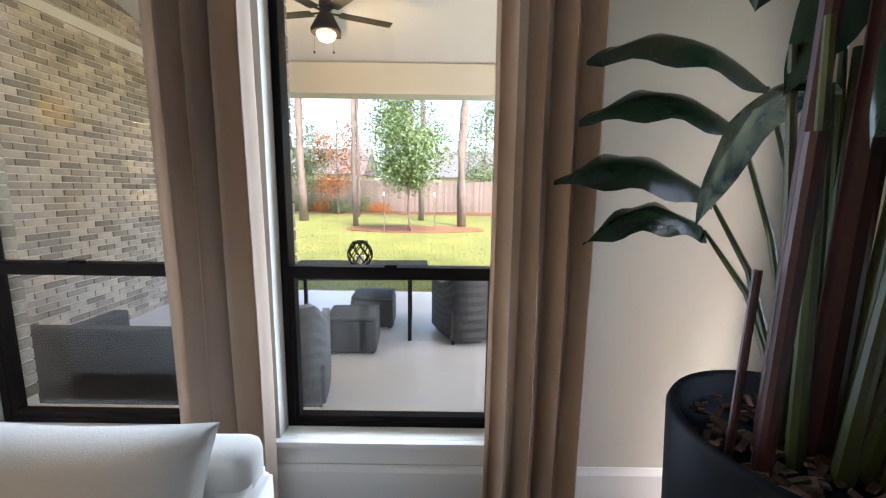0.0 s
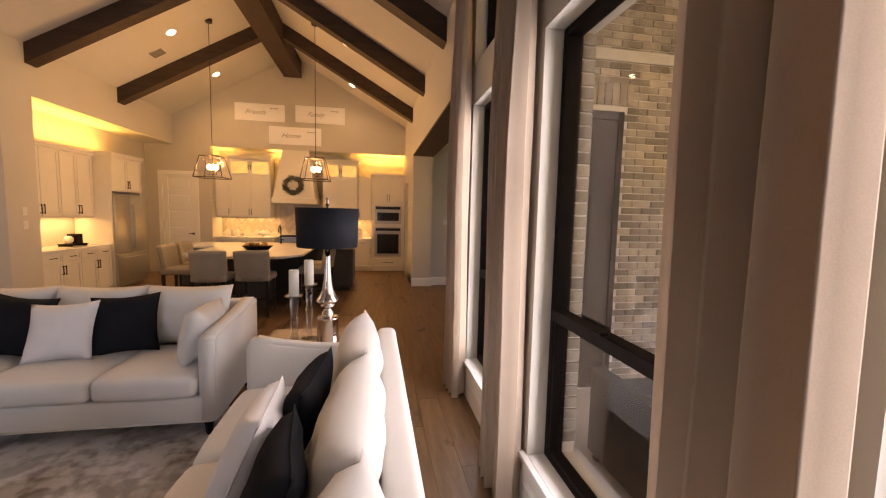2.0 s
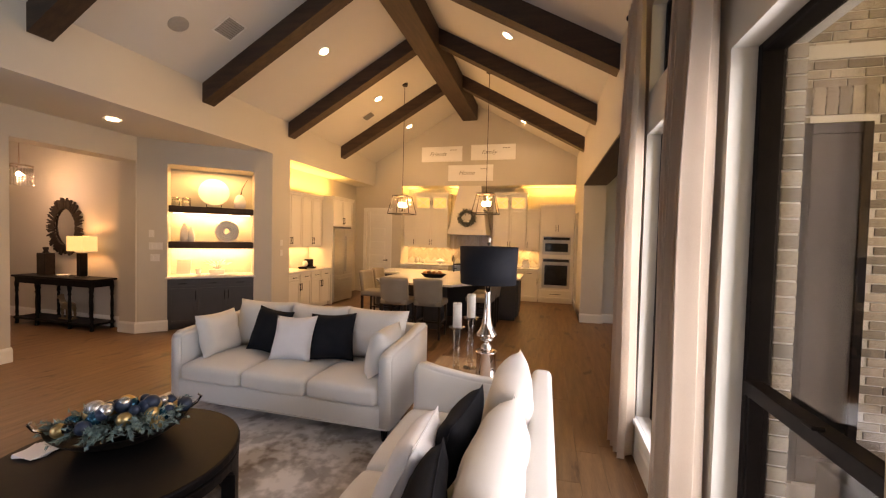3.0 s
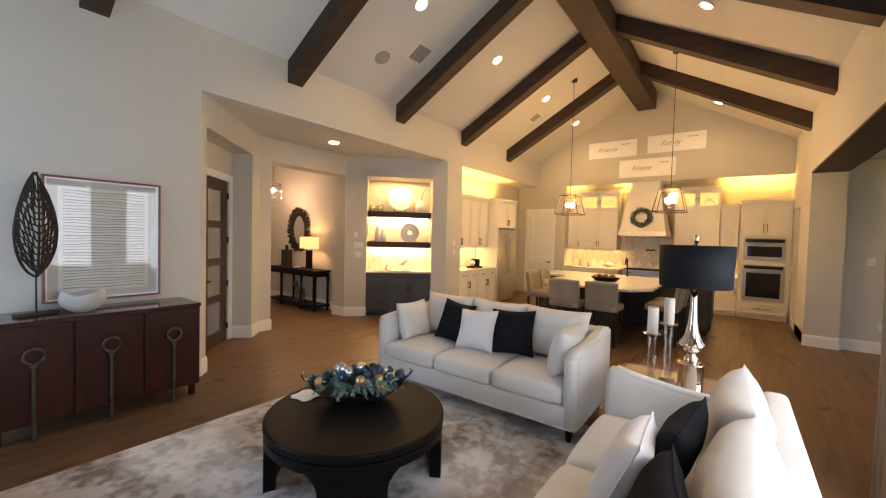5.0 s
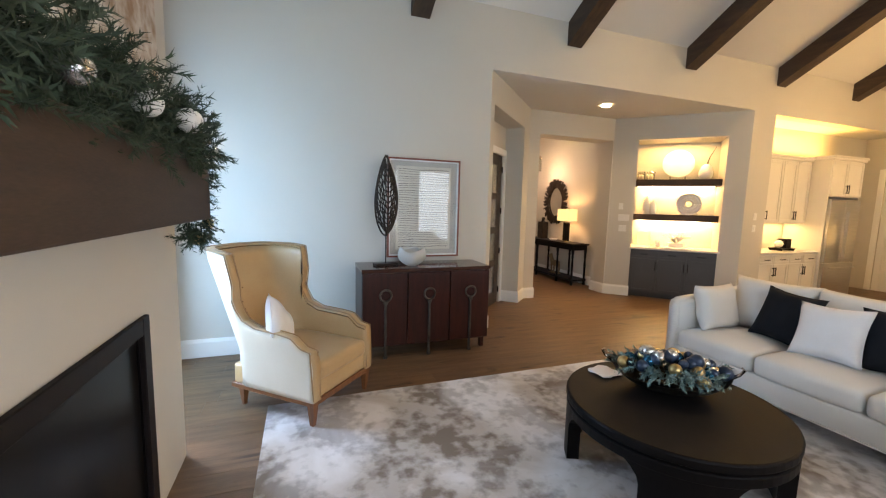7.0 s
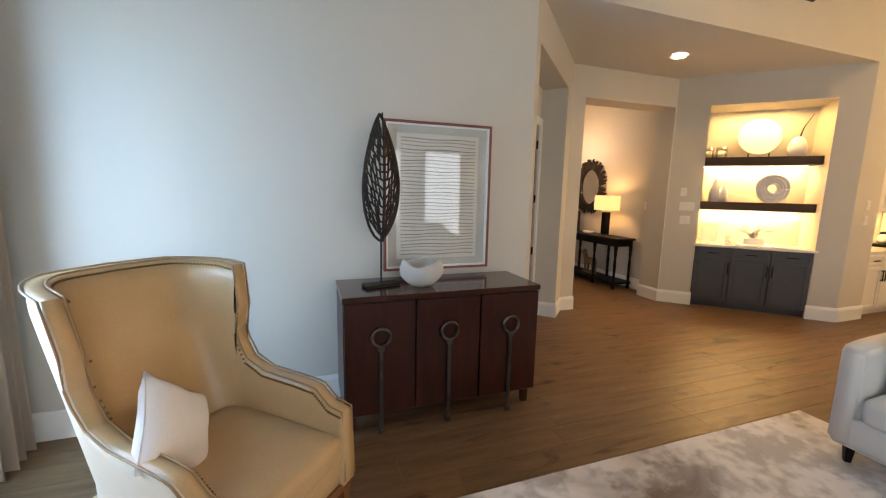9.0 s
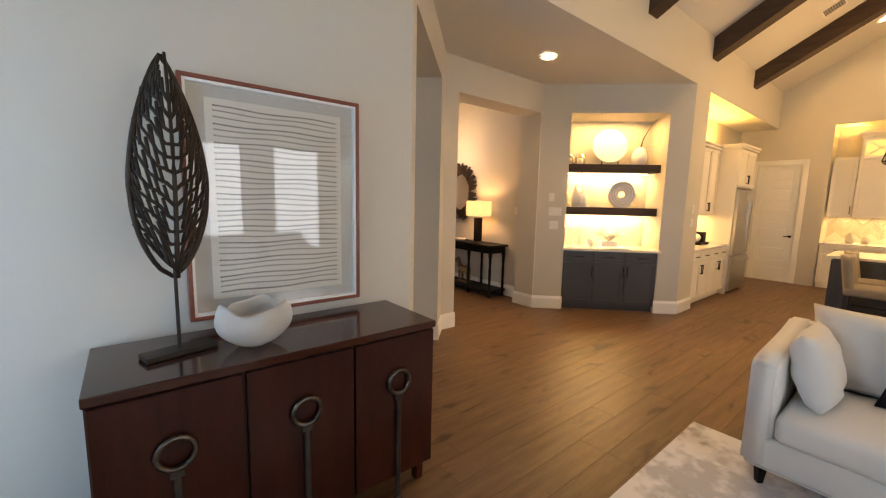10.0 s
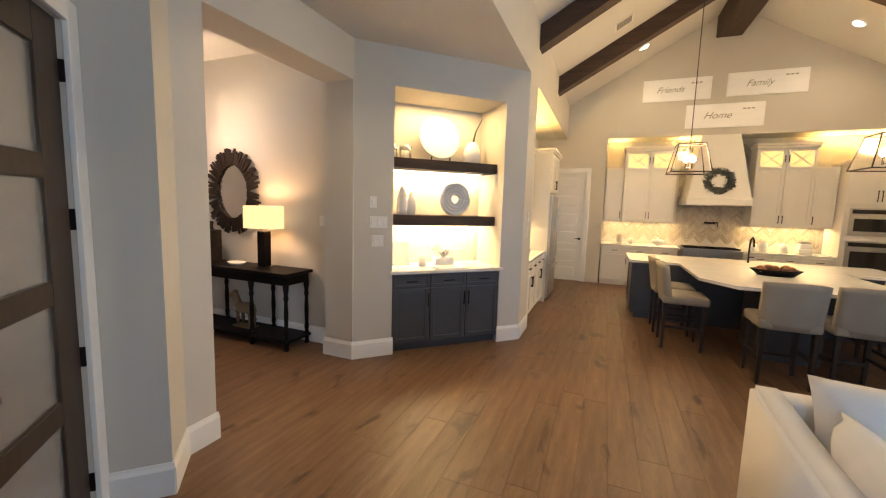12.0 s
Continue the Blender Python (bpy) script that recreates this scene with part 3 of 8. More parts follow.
def pole(a, b, y, z, m=None):
    t = thing("curtain_rod", (0, 0, 0), "black iron curtain rod with ball ends", "curtain rod")
    bm = bmesh.new()
    tube(bm, [(a, y, z), (b, y, z)], 0.014, 10)
    parts = [("rod", bm)]
    for x in (a, b):
        bm = bmesh.new()
        ball(bm, (x, y, z), 0.03)
        parts.append(("finial", bm))
    for x in (a + 0.06, (a + b) / 2, b - 0.06):
        bm = boxes((x - 0.008, y, z - 0.008, x + 0.008, N - 0.001, z + 0.008), (x - 0.015, N - 0.012, z - 0.04, x + 0.015, N - 0.001, z + 0.04))
        parts.append(("bracket", bm))
    for n, bm in parts:
        if m:
            turned(bm, m)
        part(n, bm, M_BLACK, t)


pole(-3.9, 0.95, N - 0.10, 3.725)
# the east wall's window: the same parts, turned a quarter
TURN_E = Matrix.Translation((E - N, 0, 0)) @ pose(0, 0, 0) @ Matrix(((0, 1, 0, 0), (-1, 0, 0, 0), (0, 0, 1, 0), (0, 0, 0, 1)))
for a, b in ((2.45, 3.45), (-1.6, -0.75)):
    w = window(a, b, SILL, HEAD, 1.13, "tall black-framed sash window beside the fireplace")
    w.matrix_world = TURN_E
drape(3.42, 3.80, N - 0.10, 0.015, 3.70, 4, 21, TURN_E)
pole(2.3, 3.85, N - 0.10, 3.725, TURN_E)

# ---- upholstery ----


def pillow_bm(w, h, t, n=12, pinch=0.10, seed=0, crease=0.012):
    """A stuffed cushion with pointed corners and sides that draw in; upright, its face to -y."""
    bm = bmesh.new()
    sides = []
    for s in (-1, 1):
        g = []
        for i in range(n + 1):
            row = []
            for j in range(n + 1):
                u, v = -1 + 2 * i / n, -1 + 2 * j / n
                x = u * w / 2 * (1 - pinch * (1 - v * v))
                z = v * h / 2 * (1 - pinch * (1 - u * u))
                th = t / 2 * ((1 - u ** 4) * (1 - v ** 4)) ** 0.55
                th += crease * noise.noise(Vector((u * 2.1 + seed * 3.1, v * 2.1, s * 2.0))) * (1 - max(abs(u), abs(v)) ** 6)
                row.append(bm.verts.new((x, s * max(th, 0.0), z)))
            g.append(row)
        for i in range(n):
            for j in range(n):
                f = (g[i][j], g[i + 1][j], g[i + 1][j + 1], g[i][j + 1])
                bm.faces.new(f if s < 0 else f[::-1])
        sides.append(g)
    bmesh.ops.remove_doubles(bm, verts=bm.verts, dist=1e-5)
    return bm


def slab_bm(x0, y0, z0, x1, y1, z1, r, puff=0.0, n=10):
    """A soft block: rounded edges, and a top that swells."""
    bm = boxes((x0, y0, z0, x1, y1, z1), bevel=r, seg=4)
    if puff:
        bmesh.ops.subdivide_edges(bm, edges=[e for e in bm.edges if e.calc_length() > 0.2], cuts=7, use_grid_fill=True)
        for v in bm.verts:
            u = (v.co.x - (x0 + x1) / 2) / ((x1 - x0) / 2)
            w = (v.co.y - (y0 + y1) / 2) / ((y1 - y0) / 2)
            k = max(0, 1 - u ** 4) * max(0, 1 - w ** 4)
            if v.co.z > (z0 + z1) / 2:
                v.co.z += puff * k + 0.004 * noise.noise(v.co * 6)
            if v.co.y < y0 + r:
                v.co.y -= 0.4 * puff * max(0, 1 - u ** 4)
    return bm


def throw_pillow(m, w, mat, label, t=0.17, seed=0, h=None):
    th = thing("throw_pillow", m, label, "pillow", "pillows on the sofas")
    part("pillow_cover", pillow_bm(w, h or w, t, 14, 0.11, seed), mat, th, smooth=True)
    bm = bmesh.new()
    hh = (h or w) / 2 - 0.002
    ww = w / 2 - 0.002
    pts = []
    for a, b in (((-1, -1), (1, -1)), ((1, -1), (1, 1)), ((1, 1), (-1, 1)), ((-1, 1), (-1, -1))):
        for k in range(8):
            u, v = a[0] + (b[0] - a[0]) * k / 8, a[1] + (b[1] - a[1]) * k / 8
            pts.append((u * ww * (1 - 0.11 * (1 - v * v)), 0, v * hh * (1 - 0.11 * (1 - u * u))))
    tube(bm, pts + [pts[0]], 0.004, 5)
    part("piping", bm, mat, th, smooth=True)
    return th


ARM_RISING = (0.72, 0.765, 0.78, 0.79, 0.805, 0.825, 0.845)
ARM_HOLLOW = (0.76, 0.80, 0.765, 0.73, 0.72, 0.725, 0.735)


def sofa(m, L, label, inset, side_w, arm):
    """Seen from its own front at -y; the back is at +y."""
    D = 1.0
    s = thing("sofa", m, label, "sofa", "sofas round the coffee table")
    part("base", boxes((-L / 2 + 0.03, -0.485, 0.13, L / 2 - 0.03, 0.48, 0.32), bevel=0.025, seg=3), M_LINEN, s, smooth=True)
    bm = bmesh.new()
    tube(bm, [(-L / 2 + 0.04, -0.488, 0.14), (L / 2 - 0.04, -0.488, 0.14)], 0.006, 6)
    part("welt", bm, M_LINEN, s, smooth=True)
    n = 3
    a, b = -L / 2 + 0.13, L / 2 - 0.13
    wd = (b - a) / n
    for k in range(n):
        part("seat_cushion", slab_bm(a + k * wd + 0.004, -0.50, 0.315, a + (k + 1) * wd - 0.004, 0.25, 0.47, 0.045, 0.045), M_LINEN, s, smooth=True)
    part("backrest", boxes((-L / 2 + 0.02, 0.37, 0.2, L / 2 - 0.02, 0.50, 0.83), bevel=0.04, seg=3), M_LINEN, s, smooth=True)
    bd = (L - inset[0] - inset[1]) / n
    for k in range(n):
        bm = pillow_bm(bd + 0.05, 0.52, 0.25, 14, 0.08, k + 5, 0.022)
        turned(bm, pose(-L / 2 + inset[0] + (k + 0.5) * bd, 0.24, 0.735, -13, 0, (2, -1, -2)[k]))
        part("back_cushion", bm, M_LINEN, s, smooth=True)
    for side in (-1, 1):
        bm = bmesh.new()
        x = side * (L / 2 - 0.065)
        prof = [(-0.49, 0.13), *zip((-0.49, -0.45, -0.30, -0.05, 0.18, 0.36, 0.46), arm), (0.50, arm[-1] - 0.025), (0.50, 0.13)]
        prism(bm, [(x - 0.065, yy, zz) for yy, zz in prof], (0.13, 0, 0))
        bmesh.ops.bevel(bm, geom=list(bm.edges), offset=0.022, segments=3, affect="EDGES", clamp_overlap=True)
        part("armrest", bm, M_LINEN, s, smooth=True)
        if side_w:
            bm = pillow_bm(side_w, 0.44, 0.20, 12, 0.09, side + 9, 0.02)
            turned(bm, pose(side * (L / 2 - 0.235), 0.12 - side_w / 2, 0.70, 0, side * 14, 0) @ pose(0, 0, 0, 0, 0, 90))
            part("side_cushion", bm, M_LINEN, s, smooth=True)
        for yy in (-0.42, 0.42):
            bm = bmesh.new()
            lathe(bm, [(0.020, 0), (0.036, 0.14)], 4, (side * (L / 2 - 0.09), yy, 0))
            part("leg", bm, M_TABLE, s, "dark tapered wooden leg")
    return s


S1 = pose(-3.53, -1.085, 0.0, 0, 0, 90)
S2 = pose(-1.64, 0.81, 0.0, 0, 0, 0)
sofa(S1, 2.30, "ivory linen three-seat sofa with loose cushions, facing the fireplace", (0.16, 0.16), 0.50, ARM_RISING)
sofa(S2, 2.62, "ivory linen three-seat sofa with its back to the windows", (0.17, 0.05), 0.0, ARM_HOLLOW)
for base, xs in ((S1, (-0.42, 0.30)), (S2, (-0.30, 0.30))):
    for k, x in enumerate(xs):
        throw_pillow(base @ pose(x, 0.02, 0.725, -20, (4, -3)[k], (-8, 10)[k]), 0.47, M_CHARCOAL, "square charcoal throw pillow with pointed corners", 0.16, k + 1)
    throw_pillow(base @ pose(sum(xs) / 2 + (0.0 if base is S1 else -0.06), -0.10 if base is S1 else -0.14, 0.71, -24, -3, 3), 0.45, M_LINEN_B, "square white woven throw pillow between dark ones", 0.16, 7)

# ---- rug, coffee table and its centrepiece ----
bm = boxes((-3.52, -2.62, 0.0, 0.66, 0.62, 0.012), bevel=0.004)
r = tagged(new("rug", finish("rug", bm, M_RUG)), "large abstract grey and cream rug under the seating", "rug")

ct = thing("coffee_table", (-1.76, -1.095, 0.012), "round black-stained wooden coffee table on four curved legs", "coffee table")
R = 0.62
bm = bmesh.new()
lathe(bm, [(0.0, 0.383), (R - 0.010, 0.383), (R - 0.002, 0.388), (R, 0.396), (R, 0.424), (R - 0.004, 0.432), (R - 0.012, 0.437), (0.0, 0.437)], 64)
part("tabletop", bm, M_TABLE, ct)
bm = bmesh.new()
lathe(bm, [(R - 0.06, 0.31), (R - 0.010, 0.31), (R - 0.006, 0.315), (R - 0.006, 0.362), (R - 0.012, 0.368), (R - 0.024, 0.370), (R - 0.024, 0.383), (R - 0.06, 0.383), (R - 0.06, 0.31)], 64)
part("apron", bm, M_TABLE, ct)
for k in range(4):
    bm = bmesh.new()
    c = radians(47 + 90 * k)
    cols, rows = 14, 8
    outer, inner = [], []
    for q in range(rows + 1):
        z = 0.33 * q / rows
        half = radians(19) + (radians(10) * max(0, (z - 0.20) / 0.13) ** 2.2)
        outer.append([bm.verts.new(((R - 0.008) * math.cos(c - half + 2 * half * i / cols), (R - 0.008) * math.sin(c - half + 2 * half * i / cols), z)) for i in range(cols + 1)])
        inner.append([bm.verts.new(((R - 0.085) * math.cos(c - half + 2 * half * i / cols), (R - 0.085) * math.sin(c - half + 2 * half * i / cols), z)) for i in range(cols + 1)])
    for q in range(rows):
        for i in range(cols):
            bm.faces.new((outer[q][i], outer[q][i + 1], outer[q + 1][i + 1], outer[q + 1][i]))
            bm.faces.new((inner[q][i + 1], inner[q][i], inner[q + 1][i], inner[q + 1][i + 1]))
        bm.faces.new((outer[q][0], outer[q + 1][0], inner[q + 1][0], inner[q][0]))
        bm.faces.new((outer[q][cols], inner[q][cols], inner[q + 1][cols], outer[q + 1][cols]))
    for i in range(cols):
        bm.faces.new((outer[0][i + 1], outer[0][i], inner[0][i], inner[0][i + 1]))
    part("leg", bm, M_TABLE, ct)


def sprig(bm, p, d, length, needles, nl, rnd, w=0.0025):
    """A fir twig: a thin stem with flat needles all round."""
    p, d = Vector(p), Vector(d).normalized()
    side = d.cross(Vector((0, 0, 1)))
    if side.length < 1e-3:
        side = Vector((1, 0, 0))
    side.normalize()
    up = side.cross(d)
    for k in range(needles):
        t = k / needles
        a = rnd.uniform(0, 6.283)
        out = math.cos(a) * side + math.sin(a) * up
        o = p + d * length * t
        tip = o + (d * 0.75 + out * 0.85) * nl * (1 - 0.4 * t) * rnd.uniform(0.8, 1.2)
        b = out.cross(d).normalized() * w
        bm.faces.new((bm.verts.new(o - b), bm.verts.new(o + b), bm.verts.new(tip)))
    b = side * 0.002
    bm.faces.new((bm.verts.new(p - b), bm.verts.new(p + b), bm.verts.new(p + d * length)))


cp = thing("centerpiece", pose(-1.87, -1.22, 0.449, 0, 0, -42) @ Matrix.Scale(1.22, 4), "metal bowl of baubles and frosted greenery on the coffee table", "centerpiece")
bm = bmesh.new()
rows, cols = 10, 40
grid = []
for q in range(rows + 1):
    f = q / rows
    row = []
    for c in range(cols):
        a = 2 * math.pi * c / cols
        rx, ry = 0.07 + 0.22 * f ** 0.8, 0.05 + 0.105 * f ** 0.8
        row.append(bm.verts.new((rx * math.cos(a), ry * math.sin(a), 0.070 * f ** 1.8 + 0.050 * f ** 2 * abs(math.cos(a)) ** 6)))
    grid.append(row)
for q in range(rows):
    for c in range(cols):
        bm.faces.new((grid[q][c], grid[q][(c + 1) % cols], grid[q + 1][(c + 1) % cols], grid[q + 1][c]))
bm.faces.new(grid[0][::-1])
bmesh.ops.solidify(bm, geom=bm.faces[:], thickness=0.004)
part("bowl", bm, M_IRON, cp, "dark polished metal bowl", smooth=True)
for sgn in (-1, 1):
    bm = bmesh.new()
    tube(bm, [(sgn * 0.285, 0, 0.115), (sgn * 0.315, 0, 0.135), (sgn * 0.335, 0.005, 0.165), (sgn * 0.32, 0.01, 0.18)], 0.010, 8, 0.005)
    part("handle", bm, M_CHROME, cp, "curled metal handle", smooth=True)
rnd = random.Random(4)
bm = bmesh.new()
for k in range(150):
    a = rnd.uniform(0, 6.283)
    q = rnd.uniform(0.3, 1.0)
    sprig(bm, (0.24 * q * math.cos(a), 0.12 * q * math.sin(a), 0.115), (math.cos(a), math.sin(a), rnd.uniform(-0.75, 0.7)), rnd.uniform(0.06, 0.11), 16, 0.032, rnd, 0.007)
part("greenery", bm, M_FROST, cp, "frosted fir sprigs")
for k in range(46):
    a, q = rnd.uniform(0, 6.283), math.sqrt(rnd.uniform(0, 1))
    rad = rnd.choice((0.024, 0.029, 0.033, 0.038))
    bm = bmesh.new()
    pos = Vector((0.26 * q * math.cos(a), 0.125 * q * math.sin(a), 0.100 + 0.075 * (1 - q * q) + 0.014 * (k % 3)))
    ball(bm, pos, rad, 14, 10)
    bmm = (M_GOLD, M_NAVY, M_SILVER, M_TEAL, M_GOLD, M_NAVY)[k % 6]
    o = part("bauble", bm, bmm, cp, {M_GOLD: "matt gold bauble", M_NAVY: "dark navy bauble", M_SILVER: "pale silver bauble", M_TEAL: "shiny blue bauble"}[bmm], smooth=True)
for k in range(4):
    bm = bmesh.new()
    a = rnd.uniform(0, 6.283)
    c = Vector((0.22 * math.cos(a), 0.115 * math.sin(a), 0.14))
    for q in range(60):
        th, ph = q * 2.39996, math.acos(1 - 2 * (q + 0.5) / 60)
        d = Vector((math.sin(ph) * math.cos(th), math.sin(ph) * math.sin(th), math.cos(ph)))
        o = c + d * 0.018
        s1 = d.orthogonal().normalized() * 0.006
        s2 = d.cross(s1)
        bm.faces.new([bm.verts.new(v) for v in (o - s1, o + s2, o + s1 + d * 0.012, o - s2 + d * 0.012)])
    part("pine_cone", bm, M_BRONZE, cp, "brown pine cone")
nb = thing("paper_napkins", (-1.66, -1.56, 0.449, 0, 0, 25), "small fanned stack of white paper napkins", "napkins")
for k in range(4):
    part("napkin", turned(boxes((-0.08, -0.08, 0, 0.08, 0.08, 0.004)), pose(0.01 * k, 0.006 * k, 0.004 * k, 0, 0, -9 * k)), M_LINEN_B, nb)

# ---- sideboard and what stands on it ----
sb = thing("sideboard", (-0.89, -3.86, 0.0), "dark mahogany sideboard with three doors and long iron ring handles", "sideboard")
SW, SD = 1.43, 0.53
part("body", boxes((-SW / 2, 0.0, 0.12, SW / 2, SD - 0.022, 0.915), bevel=0.004), M_WALNUT, sb)
part("top", boxes((-SW / 2 - 0.005, -0.0, 0.915, SW / 2 + 0.005, SD + 0.005, 0.952), bevel=0.005, seg=2), M_WALNUT_TOP, sb)
for k in range(3):
    x0 = -SW / 2 + k * SW / 3
    d = part("door", boxes((x0 + 0.006, SD - 0.022, 0.135, x0 + SW / 3 - 0.006, SD, 0.905), bevel=0.003), M_WALNUT, sb)
    cx = x0 + SW / 6
    bm = bmesh.new()
    lathe(bm, [(0.052, -0.007), (0.060, -0.012), (0.068, -0.007), (0.071, 0.0), (0.068, 0.007), (0.060, 0.012), (0.052, 0.007), (0.049, 0.0), (0.052, -0.007)], 32)
    turned(bm, pose(cx, SD + 0.02, 0.675, 90, 0, 0))
    part("ring_pull", bm, M_RING, d, "round iron ring", smooth=True)
    part("strap", boxes((cx - 0.013, SD + 0.004, 0.02, cx + 0.013, SD + 0.022, 0.605), (cx - 0.024, SD + 0.002, 0.58, cx + 0.024, SD + 0.024, 0.613), (cx - 0.020, SD - 0.002, 0.0, cx + 0.020, SD + 0.030, 0.03), bevel=0.004), M_IRON, d, "long iron strap down to the floor")
for x in (-SW / 2 + 0.05, SW / 2 - 0.05):
    part("leg", boxes((x - 0.025, 0.03, 0.0, x + 0.025, 0.08, 0.12), bevel=0.004), M_WALNUT, sb)
    part("leg", boxes((x - 0.025, SD - 0.10, 0.0, x + 0.025, SD - 0.05, 0.12), bevel=0.004), M_WALNUT, sb)

lf = thing("leaf_sculpture", (-0.465, -3.59, 0.953, 0, 0, 14), "openwork bronze leaf sculpture on a thin stand", "sculpture")
part("stand", boxes((-0.13, -0.05, 0, 0.13, 0.05, 0.022), bevel=0.004), M_BRONZE, lf)
bm = bmesh.new()
tube(bm, [(0, 0, 0.02), (0, 0, 0.36)], 0.007, 8)
part("rod", bm, M_BRONZE, lf)
bm = bmesh.new()
LH = 0.86


def leaf_half(v):
    return 0.132 * (math.sin(math.pi * min(1, v ** 0.80))) ** 0.80 if 0 < v < 1 else 0.0


def leaf_at(u, v):
    return Vector((u * leaf_half(v), 0.045 * (1 - u * u) - 0.02 + 0.03 * math.sin(v * 3), 0.32 + LH * v))


for sgn in (-1, 1):
    tube(bm, [leaf_at(sgn, k / 24) for k in range(25)], 0.010, 5)
tube(bm, [leaf_at(0, k / 16) for k in range(17)], 0.010, 5, 0.006)
rnd = random.Random(8)
for sgn in (-1, 1):
    rows = 13
    for k in range(rows):
        v0 = 0.02 + 0.84 * k / rows
        tube(bm, [leaf_at(sgn * u, min(0.99, v0 + 0.17 * u ** 1.4 + 0.012 * math.sin(u * 9 + k))) for u in (0, 0.2, 0.4, 0.6, 0.8, 0.98)], 0.008, 5, 0.006)
        for u in (0.22, 0.42, 0.60, 0.78, 0.9):
            j = rnd.uniform(-0.07, 0.07)
            a = leaf_at(sgn * (u + j), min(0.99, v0 + 0.17 * (u + j) ** 1.4))
            b = leaf_at(sgn * (u + j + 0.10), min(0.99, v0 + 0.065 + 0.17 * (u + j + 0.06) ** 1.4))
            tube(bm, [a, b], 0.0068, 5)
part("leaf_lattice", bm, M_BRONZE, lf, smooth=True)

bw = thing("ceramic_bowl", (-0.74, -3.52, 0.953), "white organic ceramic bowl with a wavy rim", "bowl")
bm = bmesh.new()
rows, cols = 14, 40
g = []
for q in range(rows + 1):
    f = q / rows
    row = []
    for c in range(cols):
        a = 2 * math.pi * c / cols
        rad = (0.050 + 0.112 * math.sin(f ** 0.8 * math.pi / 1.42)) * (1 + 0.07 * math.sin(2 * a + 1) * f + 0.03 * math.sin(5 * a))
        z = 0.175 * f * (1 + (0.12 * math.sin(3 * a + 0.5) + 0.07 * math.sin(5 * a)) * f * f)
        row.append(bm.verts.new((rad * math.cos(a) * 0.94, rad * math.sin(a) * 0.80, z)))
    g.append(row)
for q in range(rows):
    for c in range(cols):
        bm.faces.new((g[q][c], g[q][(c + 1) % cols], g[q + 1][(c + 1) % cols], g[q + 1][c]))
bm.faces.new(g[0][::-1])
bmesh.ops.solidify(bm, geom=bm.faces[:], thickness=0.010)
part("vessel", bm, M_PORCELAIN, bw, smooth=True)

ar = thing("framed_artwork", (-0.975, S + 0.002, 1.0), "framed print of wavy rows of dashes behind glass", "artwork")
AW, AH, FW = 0.885, 1.15, 0.020
part("picture_frame", boxes((-AW / 2, 0, 0, -AW / 2 + FW, 0.045, AH), (AW / 2 - FW, 0, 0, AW / 2, 0.045, AH), (-AW / 2 + FW, 0, 0, AW / 2 - FW, 0.045, FW), (-AW / 2 + FW, 0, AH - FW, AW / 2 - FW, 0.045, AH), bevel=0.003), M_REDFRAME, ar, "red-brown wooden frame")
part("inner_frame", boxes((-AW / 2 + FW, 0.004, FW, -AW / 2 + FW + 0.012, 0.036, AH - FW), (AW / 2 - FW - 0.012, 0.004, FW, AW / 2 - FW, 0.036, AH - FW), (-AW / 2 + FW + 0.012, 0.004, FW, AW / 2 - FW - 0.012, 0.036, FW + 0.012), (-AW / 2 + FW + 0.012, 0.004, AH - FW - 0.012, AW / 2 - FW - 0.012, 0.036, AH - FW)), M_TRIM, ar, "pale inner frame")
part("mount", boxes((-AW / 2 + FW, 0.002, FW, AW / 2 - FW, 0.010, AH - FW)), M_MAT, ar, "grey mount board")
part("sheet", boxes((-AW / 2 + 0.105, 0.012, 0.09, AW / 2 - 0.105, 0.015, AH - 0.09), bevel=0.001), M_PAPER, ar, "cream paper sheet")
for shade, mat in ((0, M_INK), (1, M_INK_PALE)):
    bm = bmesh.new()
    rnd = random.Random(12 + shade)
    rows = 34
    for q in range(rows):
        if (q % 3 == 0) != (shade == 0):
            continue
        z = 0.125 + (AH - 0.25) * q / (rows - 1)
        n = 44
        for k in range(n):
            x = -AW / 2 + 0.135 + (AW - 0.27) * k / n
            zz = z + 0.004 * math.sin(k * 0.21 + q * 0.55)
            sl = 0.004 * (1 if shade else -1)
            w = (AW - 0.27) / n * 0.72
            h = 0.0035
            bm.faces.new([bm.verts.new((x, 0.0165, zz - h)), bm.verts.new((x + w, 0.0165, zz - h + sl)), bm.verts.new((x + w, 0.0165, zz + h + sl)), bm.verts.new((x, 0.0165, zz + h))])
    part("dashes", bm, mat, ar, "rows of small ink dashes")["kind"] = "stuff"
g = part("picture_glass", boxes((-AW / 2 + FW, 0.034, FW, AW / 2 - FW, 0.037, AH - FW)), M_GLASS, ar)
g.visible_shadow = False

# ---- wing chair ----
wc = thing("wing_chair", (0.372, -2.700, 0.0, 0, 0, 228), "tan leather wing chair with cream outsides and nailhead trim", "armchair")
part("seat_base", boxes((-0.355, -0.37, 0.20, 0.355, 0.40, 0.36), bevel=0.02, seg=2), M_LEATHER, wc, smooth=True)
part("seat_cushion", slab_bm(-0.305, -0.385, 0.33, 0.305, 0.37, 0.46, 0.04, 0.025), M_LEATHER, wc, smooth=True)
part("base_rail", boxes((-0.365, -0.385, 0.165, 0.365, 0.42, 0.205), bevel=0.005), M_LEGWOOD, wc, "brown wooden base rail")


